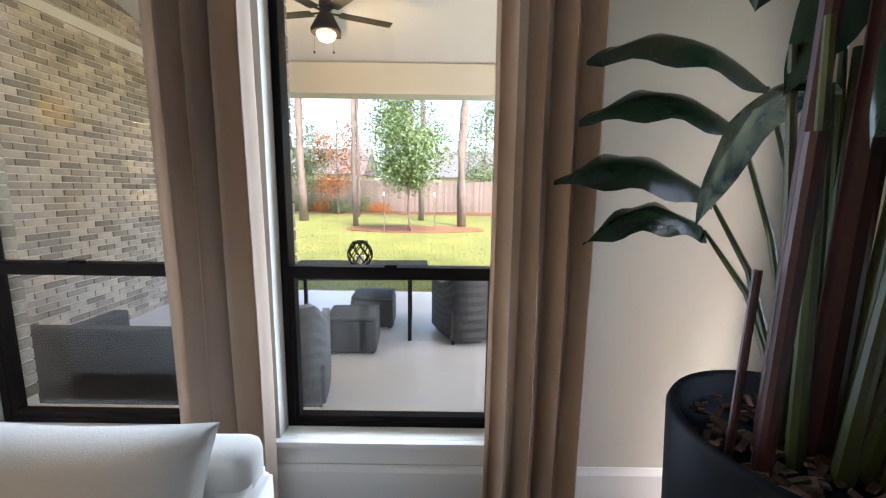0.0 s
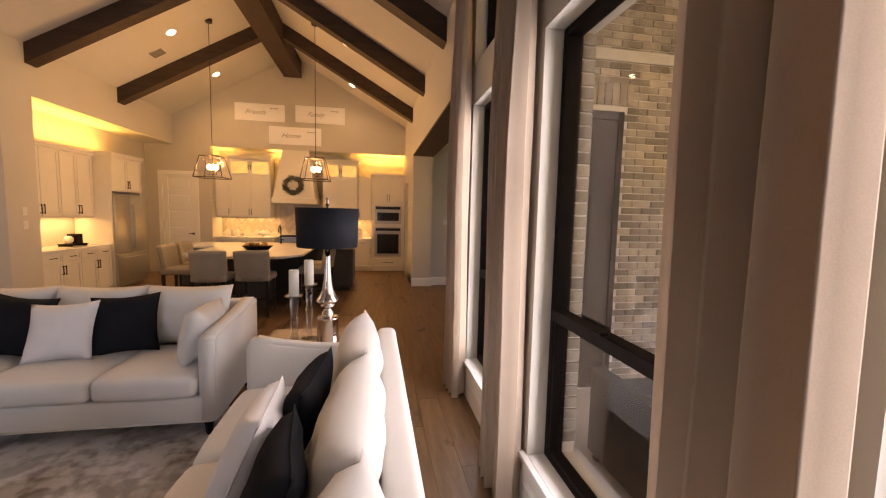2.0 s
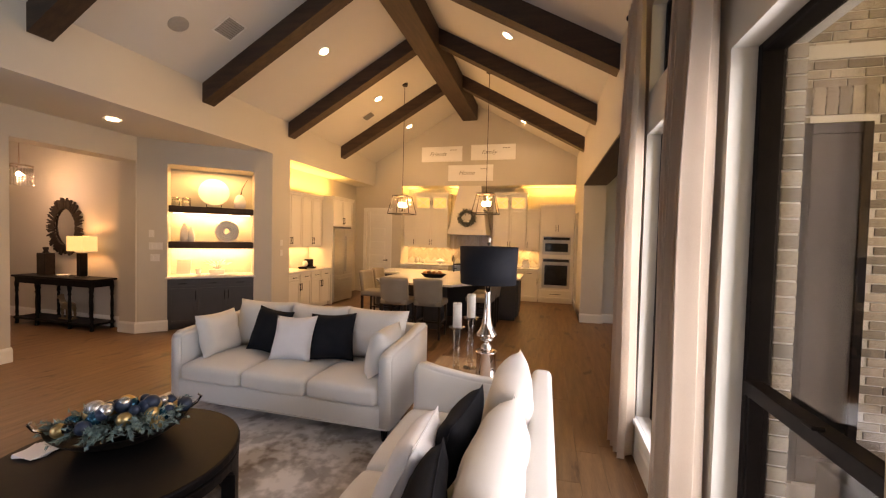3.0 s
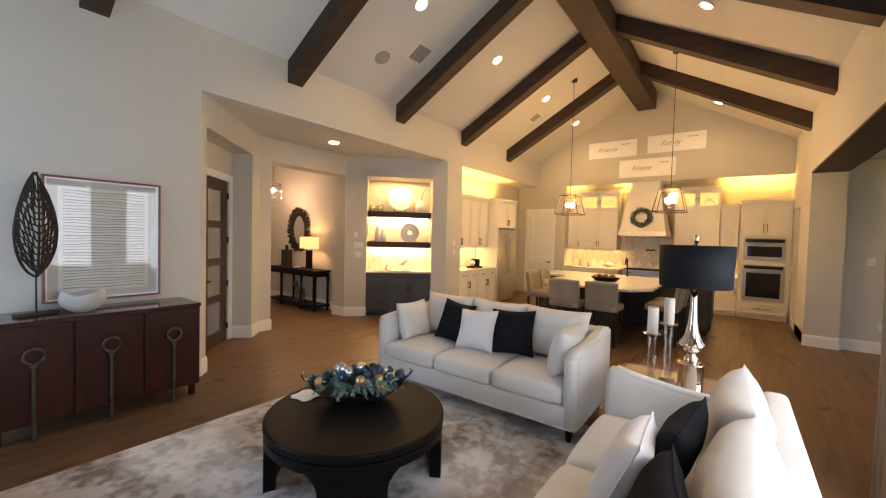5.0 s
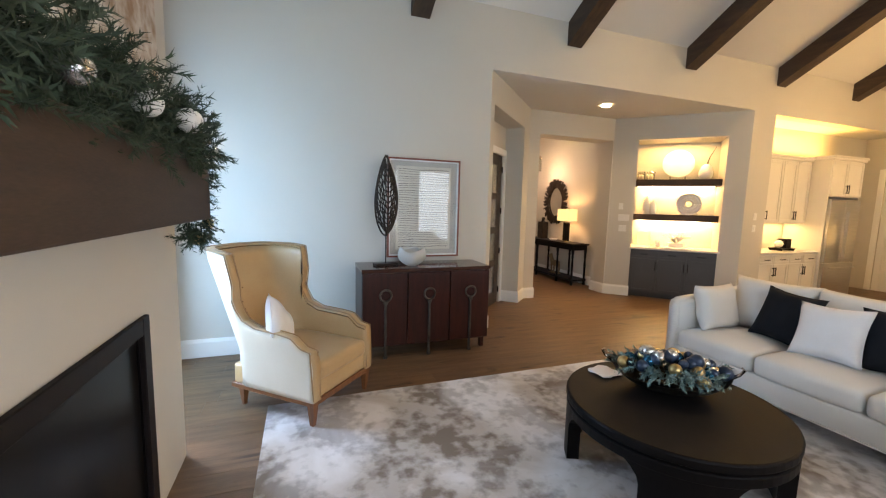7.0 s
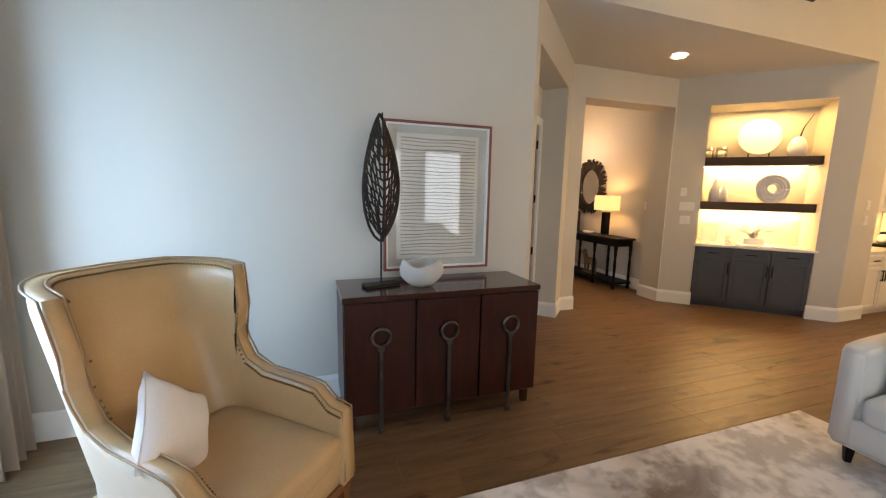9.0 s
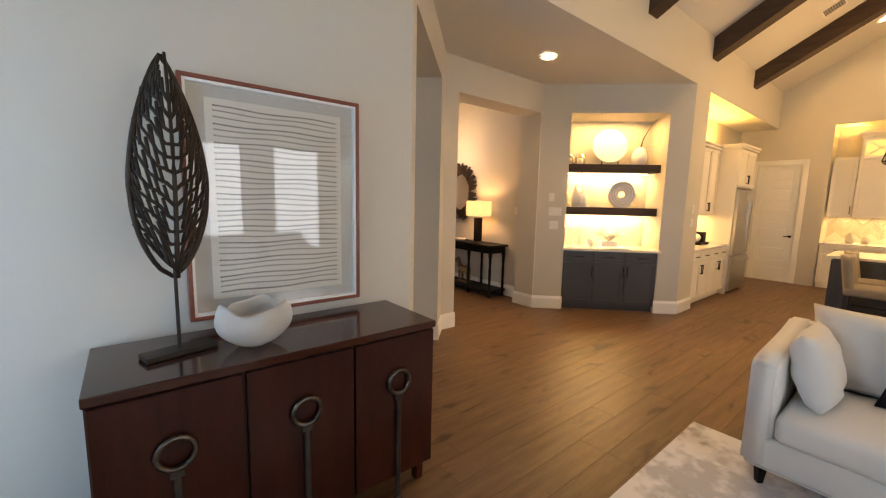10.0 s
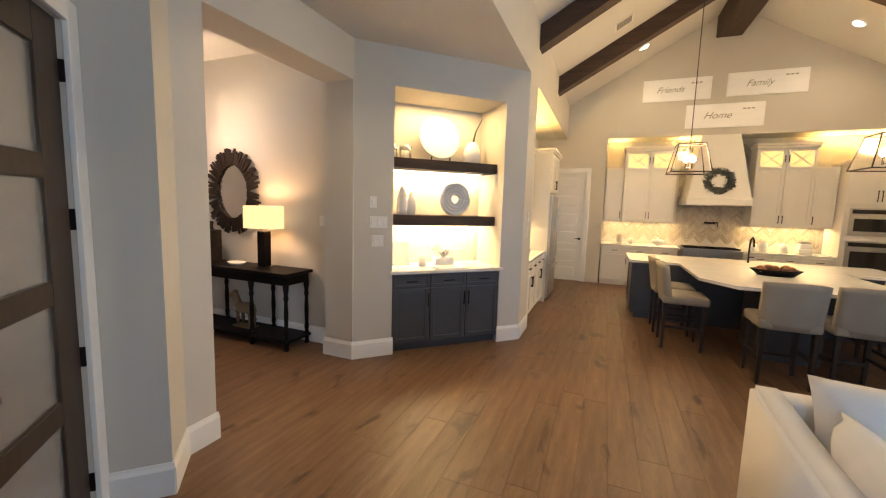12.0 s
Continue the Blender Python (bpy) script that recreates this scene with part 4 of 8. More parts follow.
def shell_point(s, z):
    """The outside of back and arms in plan: s runs from one arm's front round the back to the other arm's front; it leans out upwards."""
    hw, fy, by, rr = 0.37, -0.39, 0.44, 0.21
    out = min(1.0, max(0.0, (z - 0.86) / 0.10)) * min(1.0, max(0.0, (min(s, 1 - s) - 0.264) / 0.03)) * max(0.0, 1 - max(0.0, min(s, 1 - s) - 0.294) / 0.14)
    s += (-0.020 if s < 0.5 else 0.020) * out
    straight = by - rr - fy
    arc = math.pi / 2 * rr
    mid = 2 * (hw - rr)
    total = 2 * straight + 2 * arc + mid
    d = s * total
    if d < straight:
        p, n = Vector((-hw, fy + d)), Vector((-1, 0))
    elif d < straight + arc:
        a = (d - straight) / rr
        n = Vector((-math.cos(a), math.sin(a)))
        p = Vector((-hw + rr, by - rr)) + rr * n
    elif d < straight + arc + mid:
        p, n = Vector((-hw + rr + d - straight - arc, by)), Vector((0, 1))
    elif d < straight + 2 * arc + mid:
        a = (d - straight - arc - mid) / rr
        n = Vector((math.sin(a), math.cos(a)))
        p = Vector((hw - rr, by - rr)) + rr * n
    else:
        p, n = Vector((hw, by - rr - (d - straight - 2 * arc - mid))), Vector((1, 0))
    lean = max(0, z - 0.45)
    e = min(1.0, max(0.0, (min(s, 1 - s) - 0.24) / 0.16))
    k = 0.15 + 0.22 * e * e * (3 - 2 * e)
    return p + Vector((0.0, k * lean)) + n * (0.08 * lean), n


def shell_top(s):
    e = min(s, 1 - s)
    pts = ((0.0, 0.57), (0.035, 0.585), (0.07, 0.655), (0.12, 0.665), (0.22, 0.675), (0.269, 0.72), (0.286, 0.80), (0.294, 0.90), (0.296, 1.0), (0.298, 1.21), (0.32, 1.225), (0.40, 1.235), (0.5, 1.24))
    for (a, za), (b, zb) in zip(pts, pts[1:]):
        if e <= b:
            return za + (zb - za) * (e - a) / (b - a)
    return 1.24


cuts = sorted({*[k / 60 for k in range(61)], *[v for q in (0.269, 0.280, 0.286, 0.291, 0.294, 0.296, 0.298) for v in (q, 1 - q)]})
bm = bmesh.new()
rows = 12
out_g, in_g = [], []
for s in cuts:
    top = shell_top(s)
    oc, ic = [], []
    for q in range(rows + 1):
        z = 0.20 + (top - 0.20) * q / rows
        p, n = shell_point(s, z)
        th = 0.085 - 0.02 * max(0, (z - 0.7))
        rnd_top = 0.012 if q == rows else 0.0
        oc.append(bm.verts.new((p.x - n.x * rnd_top, p.y - n.y * rnd_top, z)))
        ic.append(bm.verts.new((p.x - n.x * (th - rnd_top), p.y - n.y * (th - rnd_top), z)))
    out_g.append(oc)
    in_g.append(ic)
for k in range(len(cuts) - 1):
    for q in range(rows):
        bm.faces.new((out_g[k][q], out_g[k][q + 1], out_g[k + 1][q + 1], out_g[k + 1][q])).material_index = 1
        bm.faces.new((in_g[k][q], in_g[k + 1][q], in_g[k + 1][q + 1], in_g[k][q + 1]))
    bm.faces.new((out_g[k][rows], in_g[k][rows], in_g[k + 1][rows], out_g[k + 1][rows]))
    bm.faces.new((out_g[k][0], out_g[k + 1][0], in_g[k + 1][0], in_g[k][0]))
for k in (0, len(cuts) - 1):
    for q in range(rows):
        f = (out_g[k][q], in_g[k][q], in_g[k][q + 1], out_g[k][q + 1])
        bm.faces.new(f)
bmesh.ops.recalc_face_normals(bm, faces=bm.faces)
M_PIPING = material("tan_piping", (0.36, 0.22, 0.11), 0.45, scale=5, grain=90, bump=0.05)
sh = part("backrest", bm, M_LEATHER, wc, "tan leather back with wings and low arms, cream outside", smooth=True)
sh.data.materials.append(M_CREAM)
for off in (0.0, 0.075):
    bm = bmesh.new()
    path = []
    for s in cuts:
        z = shell_top(s) + 0.002
        p, n = shell_point(s, z)
        path.append((p.x - n.x * off, p.y - n.y * off, z))
    p, n = shell_point(0.0, 0.4)
    path = [(p.x - n.x * off, p.y - 0.002, 0.22)] + path
    p, n = shell_point(1.0, 0.4)
    path = path + [(p.x - n.x * off, p.y - 0.002, 0.22)]
    tube(bm, path, 0.005, 5)
    part("piping", bm, M_PIPING, sh, "tan leather piping", smooth=True)
bm = bmesh.new()
for k in range(0, len(cuts) * 3):
    s = (k + 0.5) / (len(cuts) * 3)
    z = shell_top(s)
    p, n = shell_point(s, z - 0.02)
    ball(bm, (p.x + n.x * 0.001 - n.x * 0.088, p.y + n.y * 0.001 - n.y * 0.088, z - 0.02), 0.006, 6, 4)
part("nailhead_row", bm, M_BRASSNAIL, sh, "row of brass nail heads")["kind"] = "stuff"
for x, y in ((-0.33, -0.35), (0.33, -0.35), (-0.29, 0.37), (0.29, 0.37)):
    bm = bmesh.new()
    lathe(bm, [(0.020, 0.0), (0.040, 0.17)], 4, (x, y, 0), radians(45), radians(405))
    part("leg", bm, M_LEGWOOD, wc, "tapered brown wooden leg")
throw_pillow(pose(0.372, -2.700, 0.0, 0, 0, 228) @ pose(-0.17, 0.10, 0.645, -20, 40, 20), 0.42, M_LINEN_B, "small white throw pillow on the leather chair", 0.15, 3, 0.37)

# ---- fireplace ----
fp = thing("fireplace", (0, 0, 0), "cream painted chimney breast with a black firebox", "fireplace")
fp["kind"] = "structure"
bm = bmesh.new()
wall_x(bm, 1.10, 1.50, -2.13, 0.24, 0.0, 5.2, [(-1.54, -0.35, 0.10, 1.03)])
box(bm, 1.50, -2.13, 0.0, E, 0.24, 5.2)
part("chimney_breast", bm, M_WALL, fp)
part("firebox_frame", boxes((1.075, -1.58, 0.06, 1.10, -1.50, 1.07), (1.075, -0.39, 0.06, 1.10, -0.31, 1.07), (1.075, -1.50, 0.99, 1.10, -0.39, 1.07), (1.075, -1.50, 0.06, 1.10, -0.39, 0.13), bevel=0.004), M_BLACK, fp, "black metal firebox frame")
part("firebox", boxes((1.485, -1.54, 0.1, 1.499, -0.35, 1.03), (1.11, -1.539, 0.1, 1.485, -1.53, 1.03), (1.11, -0.36, 0.1, 1.485, -0.351, 1.03), (1.11, -1.53, 0.1, 1.485, -0.36, 0.11)), M_BLACK, fp, "dark empty firebox")
part("fire_glass", boxes((1.108, -1.50, 0.13, 1.112, -0.39, 0.99)), M_FIREGLASS, fp, "dark firebox glass")
mt = thing("mantel", (0, 0, 0), "thick dark-stained wooden mantel beam over the fireplace", "mantel")
part("mantel_beam", boxes((0.85, -1.83, 1.515, 1.10, -0.06, 1.815), bevel=0.008, seg=2), M_BEAM, mt)
gl = thing("garland", (0.96, -1.0, 1.815), "fir garland with white, silver and gold baubles along the mantel", "garland")
rnd = random.Random(2)
bm = bmesh.new()
for k in range(760):
    y = rnd.uniform(-0.83, 0.92)
    end = max(0, abs(y) - 0.7)
    p = (rnd.uniform(-0.15, 0.10), y, rnd.uniform(-0.04, 0.20 - 0.3 * end))
    sprig(bm, p, (rnd.uniform(-1.0, 0.7), rnd.uniform(-0.9, 0.9), rnd.uniform(-0.55, 0.9)), rnd.uniform(0.08, 0.17), 30, 0.040, rnd, 0.0036)
for k in range(150):
    q = rnd.uniform(0, 1)
    p = (rnd.uniform(-0.10, 0.02), -0.80 - rnd.uniform(0, 0.05), -0.42 + 0.5 * q)
    sprig(bm, p, (rnd.uniform(-0.8, 0.8), rnd.uniform(-0.7, 0.3), rnd.uniform(-0.9, 0.3)), rnd.uniform(0.06, 0.12), 26, 0.036, rnd, 0.0036)
part("fir_branch", bm, M_FIR, gl, "dense green fir twigs")
for k, (x, y, z, rad, mm, lb) in enumerate(((-0.15, -0.30, 0.12, 0.050, M_PORCELAIN, "matt white bauble"), (-0.17, -0.55, 0.03, 0.036, M_CRYSTAL, "clear glass bauble"), (-0.12, -0.72, 0.10, 0.026, M_SILVER, "silver bauble"), (-0.13, 0.1, 0.10, 0.045, M_PORCELAIN, "matt white bauble"), (-0.08, -0.91, -0.33, 0.030, M_GOLD, "gold bauble"), (-0.03, -0.92, -0.42, 0.034, M_GOLD, "gold bauble"), (-0.12, 0.5, 0.08, 0.04, M_SILVER, "silver bauble"))):
    bm = bmesh.new()
    ball(bm, (x, y, z), rad, 18, 12)
    part("bauble", bm, mm, gl, lb, smooth=True)
oa = thing("mantel_picture", (1.097, -1.0, 2.05, 0, 0, 0), "large brown and white abstract canvas above the mantel", "artwork")
M_CANVAS = material("brown_canvas", (0.32, 0.20, 0.12), 0.8, colour2=(0.70, 0.66, 0.60), scale=2.2, grain=12, bump=0.1, contrast=(0.40, 0.56))
part("canvas", boxes((-0.035, -0.85, 0.0, -0.001, 0.85, 1.2), bevel=0.003), M_CANVAS, oa)

# ---- plant in the corner ----
pl = thing("potted_plant", (1.12, 1.15, 0.0), "tall bird-of-paradise plant in a black cylinder planter", "plant")
bm = bmesh.new()
lathe(bm, [(0.30, 0.0), (0.345, 0.93), (0.335, 0.95), (0.315, 0.94), (0.30, 0.86), (0.0, 0.86)], 40)
part("planter", bm, M_POT, pl, "black cylinder planter", smooth=True)
bm = bmesh.new()
rnd = random.Random(6)
for k in range(240):
    a, q = rnd.uniform(0, 6.283), math.sqrt(rnd.uniform(0, 1)) * 0.28
    vs = box(bm, -0.02, -0.008, -0.004, 0.02, 0.008, 0.004)
    bmesh.ops.transform(bm, matrix=pose(q * math.cos(a), q * math.sin(a), 0.872 + rnd.uniform(0, 0.02), rnd.uniform(-30, 30), rnd.uniform(-30, 30), rnd.uniform(0, 360)), verts=vs)
part("mulch", bm, M_SOIL, pl, "red-brown bark chips")
for x, y, h, rr in ((-0.25, -0.02, 1.36, 0.010), (-0.20, -0.06, 1.66, 0.021), (-0.10, 0.06, 1.98, 0.022), (0.00, 0.02, 2.20, 0.036), (0.10, -0.06, 2.05, 0.034), (0.16, 0.06, 2.15, 0.036)):
    bm = bmesh.new()
    tube(bm, [(x, y, 0.8), (x + 0.005, y, (0.8 + h) / 2), (x + 0.012, y, h)], rr, 10)
    part("cane", bm, M_CANE, pl, "dark red cane")


def plant_leaf(base, top, tip, width, droop, tilt, seed):
    bm = bmesh.new()
    base, top, tip = Vector(base), Vector(top), Vector(tip)
    mid = (base + top) / 2 + Vector((0, 0, 0.10))
    tube(bm, [base, base * 0.25 + mid * 0.75 - (mid - base) * 0.2, mid, top * 0.7 + mid * 0.3, top], 0.014, 8, 0.006)
    part("stalk", bm, M_STALK, pl)
    bm = bmesh.new()
    n, w = 14, 8
    axis = tip - top
    side = axis.cross(Vector((0, 0, 1))).normalized()
    side = (side + Vector((0, 0, tilt))).normalized()
    g = []
    for i in range(n + 1):
        f = i / n
        c = top + axis * f + Vector((0, 0, 0.10 * math.sin(math.pi * f) - droop * f * f))
        hw = width * (math.sin(math.pi * min(1.0, (f * 0.94 + 0.06)) ** 0.85)) ** 0.75
        row = []
        for j in range(w + 1):
            u = -1 + 2 * j / w
            ruf = 0.012 * math.sin(f * 17 + seed + u * 2) * abs(u)
            row.append(bm.verts.new(c + side * u * hw + Vector((0, 0, -0.45 * hw * abs(u) ** 1.5 + ruf))))
        g.append(row)
    for i in range(n):
        for j in range(w):
            bm.faces.new((g[i][j], g[i + 1][j], g[i + 1][j + 1], g[i][j + 1]))
    part("leaf", bm, M_LEAF, pl, smooth=True)


LEAVES = (((-0.05, 0.0, 0.86), (0.014, 0.553, 1.394), (-0.435, 0.553, 1.365), 0.078, 0.03), ((-0.04, 0.02, 0.86), (0.027, 0.573, 1.529), (-0.55, 0.573, 1.59), 0.109, 0.03), ((-0.02, 0.03, 0.86), (0.076, 0.515, 1.749), (-0.493, 0.515, 1.822), 0.096, 0.058), ((0.02, 0.0, 0.86), (0.119, 0.476, 1.885), (-0.492, 0.476, 2.027), 0.106, 0.071),
          ((0.05, 0.02, 0.8), (0.05, -0.05, 2.35), (-0.30, -0.28, 2.46), 0.14, 0.20), ((0.0, -0.06, 0.8), (0.02, -0.20, 1.75), (0.10, -0.50, 1.62), 0.12, 0.25),
          ((0.08, 0.04, 0.8), (0.20, 0.02, 2.2), (0.42, -0.30, 2.2), 0.16, 0.25), ((0.06, 0.08, 0.8), (0.05, 0.20, 2.3), (0.10, 0.55, 2.35), 0.15, 0.2),
          ((0.0, 0.05, 0.8), (-0.02, 0.10, 1.80), (-0.12, 0.40, 1.72), 0.12, 0.3), ((0.10, -0.04, 0.8), (0.22, -0.16, 1.95), (0.35, -0.55, 1.85), 0.14, 0.3), ((0.03, -0.02, 0.8), (-0.03, -0.12, 1.98), (-0.15, -0.50, 1.85), 0.13, 0.35),
          ((0.06, -0.10, 0.86), (0.06, -0.16, 1.98), (-0.22, -0.20, 1.72), 0.12, 0.10), ((0.10, -0.08, 0.86), (0.16, -0.14, 1.72), (-0.04, -0.22, 1.45), 0.11, 0.10), ((0.12, 0.02, 0.86), (0.28, 0.0, 2.05), (0.06, -0.10, 1.78), 0.13, 0.12), ((0.05, 0.08, 0.86), (0.12, 0.14, 2.10), (-0.12, 0.12, 1.88), 0.12, 0.10))
for k, (a, b, c, w, d) in enumerate(LEAVES):
    plant_leaf(a, b, c, w, d, 0.9 if k < 4 or k > 10 else 0.15, k)
for k in range(6):
    a = k * 1.1
    bm = bmesh.new()
    x, y = 0.07 * math.cos(a), 0.07 * math.sin(a)
    tube(bm, [(x, y, 0.8), (x * 1.6, y * 1.6, 1.3), (x * 2.4, y * 2.4, 1.9)], 0.022, 8, 0.010)
    part("stalk", bm, M_STALK, pl)

# ---- side table between the sofas ----
M_TABLEOAK = material("light_brown_wood", (0.30, 0.19, 0.11), 0.45, colour2=(0.19, 0.11, 0.06), scale=3, grain=26, bump=0.06, stretch=(1, 9, 9))
st = thing("side_table", (-3.42, 0.66, 0.0), "square brown wooden side table between the sofas", "side table")
part("tabletop", boxes((-0.36, -0.38, 0.545, 0.36, 0.38, 0.58), bevel=0.004), M_TABLEOAK, st)
for x in (-0.32, 0.32):
    for y in (-0.34, 0.34):
        part("leg", boxes((x - 0.025, y - 0.025, 0, x + 0.025, y + 0.025, 0.545), bevel=0.004), M_TABLEOAK, st)
part("lower_shelf", boxes((-0.30, -0.32, 0.15, 0.30, 0.32, 0.17)), M_TABLEOAK, st)
tl = thing("table_lamp", (-3.24, 0.80, 0.58), "tall polished nickel table lamp with a black drum shade", "table lamp")
bm = bmesh.new()
lathe(bm, [(0.0, 0.0), (0.086, 0.0), (0.088, 0.008), (0.082, 0.016), (0.082, 0.232), (0.088, 0.240), (0.085, 0.250), (0.0, 0.250)], 36)
part("base", bm, M_CHROME, tl, "polished cylinder base", smooth=True)
bm = bmesh.new()
lathe(bm, [(0.042, 0.250), (0.048, 0.268), (0.044, 0.285), (0.028, 0.305), (0.030, 0.320), (0.052, 0.335), (0.050, 0.346), (0.034, 0.352), (0.078, 0.366), (0.086, 0.378), (0.080, 0.395), (0.058, 0.425), (0.044, 0.465), (0.032, 0.53), (0.025, 0.62), (0.022, 0.70), (0.020, 0.79), (0.0, 0.79)], 36)
part("stem", bm, M_CHROME, tl, "turned nickel stem", smooth=True)
bm = bmesh.new()
lathe(bm, [(0.225, 0.80), (0.235, 1.095), (0.232, 1.095), (0.222, 0.80), (0.225, 0.80)], 48)
part("shade", bm, M_SHADE, tl, "black drum shade", smooth=True)
bm = bmesh.new()
lathe(bm, [(0.007, 0.78), (0.007, 1.11), (0.016, 1.12), (0.010, 1.14), (0.016, 1.165), (0.0, 1.175)], 12)
part("finial", bm, M_CHROME, tl, smooth=True)
part("shade_spider", boxes((-0.232, -0.003, 1.085, 0.232, 0.003, 1.091), (-0.003, -0.232, 1.085, 0.003, 0.232, 1.091)), M_CHROME, tl)


def candlestick(x, y, h):
    c = thing("candlestick", (x, y, 0.58), "cut crystal candlestick with a thick white candle", "candlestick", "candlesticks on the side table")
    bm = bmesh.new()
    lathe(bm, [(0.0, 0.0), (0.062, 0.0), (0.062, 0.012), (0.030, 0.022), (0.022, 0.05), (0.034, 0.065), (0.022, 0.08), (0.030, h * 0.45), (0.020, h * 0.5), (0.034, h * 0.53), (0.022, h * 0.57), (0.032, h - 0.035), (0.022, h - 0.02), (0.066, h - 0.008), (0.068, h), (0.0, h)], 20)
    part("stem", bm, M_CRYSTAL, c, "clear crystal stem and dish")
    bm = bmesh.new()
    lathe(bm, [(0.0, h), (0.038, h), (0.038, h + 0.20), (0.034, h + 0.205), (0.020, h + 0.195), (0.0, h + 0.193)], 24)
    part("candle", bm, M_WAX, c, "white pillar candle", smooth=True)
    bm = bmesh.new()
    tube(bm, [(0, 0, h + 0.19), (0.002, 0, h + 0.215)], 0.0018, 5)
    part("wick", bm, M_INK, c)


candlestick(-3.34, 0.53, 0.40)
candlestick(-3.50, 0.62, 0.46)

# ---- niche: base cabinet, shelves and display ----


def shaker(bm, x0, x1, z0, z1, y, rail=0.055, depth=0.02):
    """A framed door front: stiles and rails proud of a flat panel; its face at y, towards -y."""
    box(bm, x0, y - 0.008, z0, x1, y, z1)
    for s in ((x0, y - depth, z0, x0 + rail, y - 0.008, z1), (x1 - rail, y - depth, z0, x1, y - 0.008, z1), (x0 + rail, y - depth, z1 - rail, x1 - rail, y - 0.008, z1), (x0 + rail, y - depth, z0, x1 - rail, y - 0.008, z0 + rail)):
        box(bm, *s, bevel=0.003)


def bar_handle(parent, x, z, y, length, upright, mat):
    h = length / 2
    if upright:
        bm = boxes((x - 0.006, y - 0.034, z - h, x + 0.006, y - 0.022, z + h), (x - 0.005, y - 0.024, z - h + 0.01, x + 0.005, y, z - h + 0.022), (x - 0.005, y - 0.024, z + h - 0.022, x + 0.005, y, z + h - 0.01), bevel=0.002)
    else:
        bm = boxes((x - h, y - 0.034, z - 0.006, x + h, y - 0.022, z + 0.006), (x - h + 0.01, y - 0.024, z - 0.005, x - h + 0.022, y, z + 0.005), (x + h - 0.022, y - 0.024, z - 0.005, x + h - 0.01, y, z + 0.005), bevel=0.002)
    part("handle", bm, mat, parent, "dark metal bar handle")


def cabinet(m, w, d, z0, z1, cols, mat, label, drawers=0.0, handles=None, toe=0.0, group="", crown=0.0, low_handle=True, glass_top=0.0):
    """cols: widths of the door columns. Front at y = 0, towards -y."""
    c = thing("cabinet", m, label, "cabinet", group)
    part("body", boxes((0, 0.0, z0 + toe, w, d, z1)), mat, c)
    if toe:
        part("toe_kick", boxes((0.01, 0.05, z0, w - 0.01, d, z0 + toe)), mat, c)
    x = 0.0
    for k, cw in enumerate(cols):
        lo, hi = z0 + toe + 0.015, z1 - 0.012
        if drawers:
            bm = bmesh.new()
            shaker(bm, x + 0.006, x + cw - 0.006, hi - drawers, hi, -0.001, 0.035)
            dr = part("drawer", bm, mat, c)
            bar_handle(dr, x + cw / 2, hi - drawers / 2, -0.021, 0.13, False, M_BLACK)
            hi -= drawers + 0.012
        if glass_top:
            bm = bmesh.new()
            t0 = hi - glass_top
            a, b = x + 0.006, x + cw - 0.006
            for s in ((a, -0.021, t0, a + 0.05, -0.001, hi), (b - 0.05, -0.021, t0, b, -0.001, hi), (a + 0.05, -0.021, hi - 0.05, b - 0.05, -0.001, hi), (a + 0.05, -0.021, t0, b - 0.05, -0.001, t0 + 0.05)):
                box(bm, *s, bevel=0.003)
            dx, dz = (b - a - 0.1), (glass_top - 0.1)
            for s in (1, -1):
                vs = box(bm, -math.hypot(dx, dz) / 2, -0.006, -0.009, math.hypot(dx, dz) / 2, 0.004, 0.009)
                bmesh.ops.transform(bm, matrix=pose((a + b) / 2, -0.012, t0 + 0.05 + dz / 2, 0, s * math.degrees(math.atan2(dz, dx)), 0), verts=vs)
            gd = part("door", bm, mat, c, "small glazed door with crossed bars")
            # opaque panel that glows by itself, standing in for lamplight behind the glass
            part("glow_panel", boxes((a + 0.05, -0.004, t0 + 0.05, b - 0.05, -0.002, hi - 0.05)), M_CABGLOW, gd, "amber self-glowing panel in place of lit cabinet glass")
            bar_handle(gd, (x + cw - 0.03) if k % 2 == 0 else (x + 0.03), t0 + glass_top / 2, -0.021, 0.13, True, M_BLACK)
            hi = t0 - 0.012
        bm = bmesh.new()
        shaker(bm, x + 0.006, x + cw - 0.006, lo, hi, -0.001)
        do = part("door", bm, mat, c)
        side = handles[k] if handles else (1 if k % 2 == 0 else -1)
        hx = x + cw - 0.03 if side > 0 else x + 0.03
        bar_handle(do, hx, (lo + 0.13) if low_handle else (hi - 0.13), -0.021, 0.16, True, M_BLACK)
        x += cw
    if crown:
        part("crown", boxes((-0.02, -0.045, z1, w + 0.02, d, z1 + crown * 0.5), (-0.035, -0.065, z1 + crown * 0.5, w + 0.035, d, z1 + crown), bevel=0.006), mat, c)
    return c


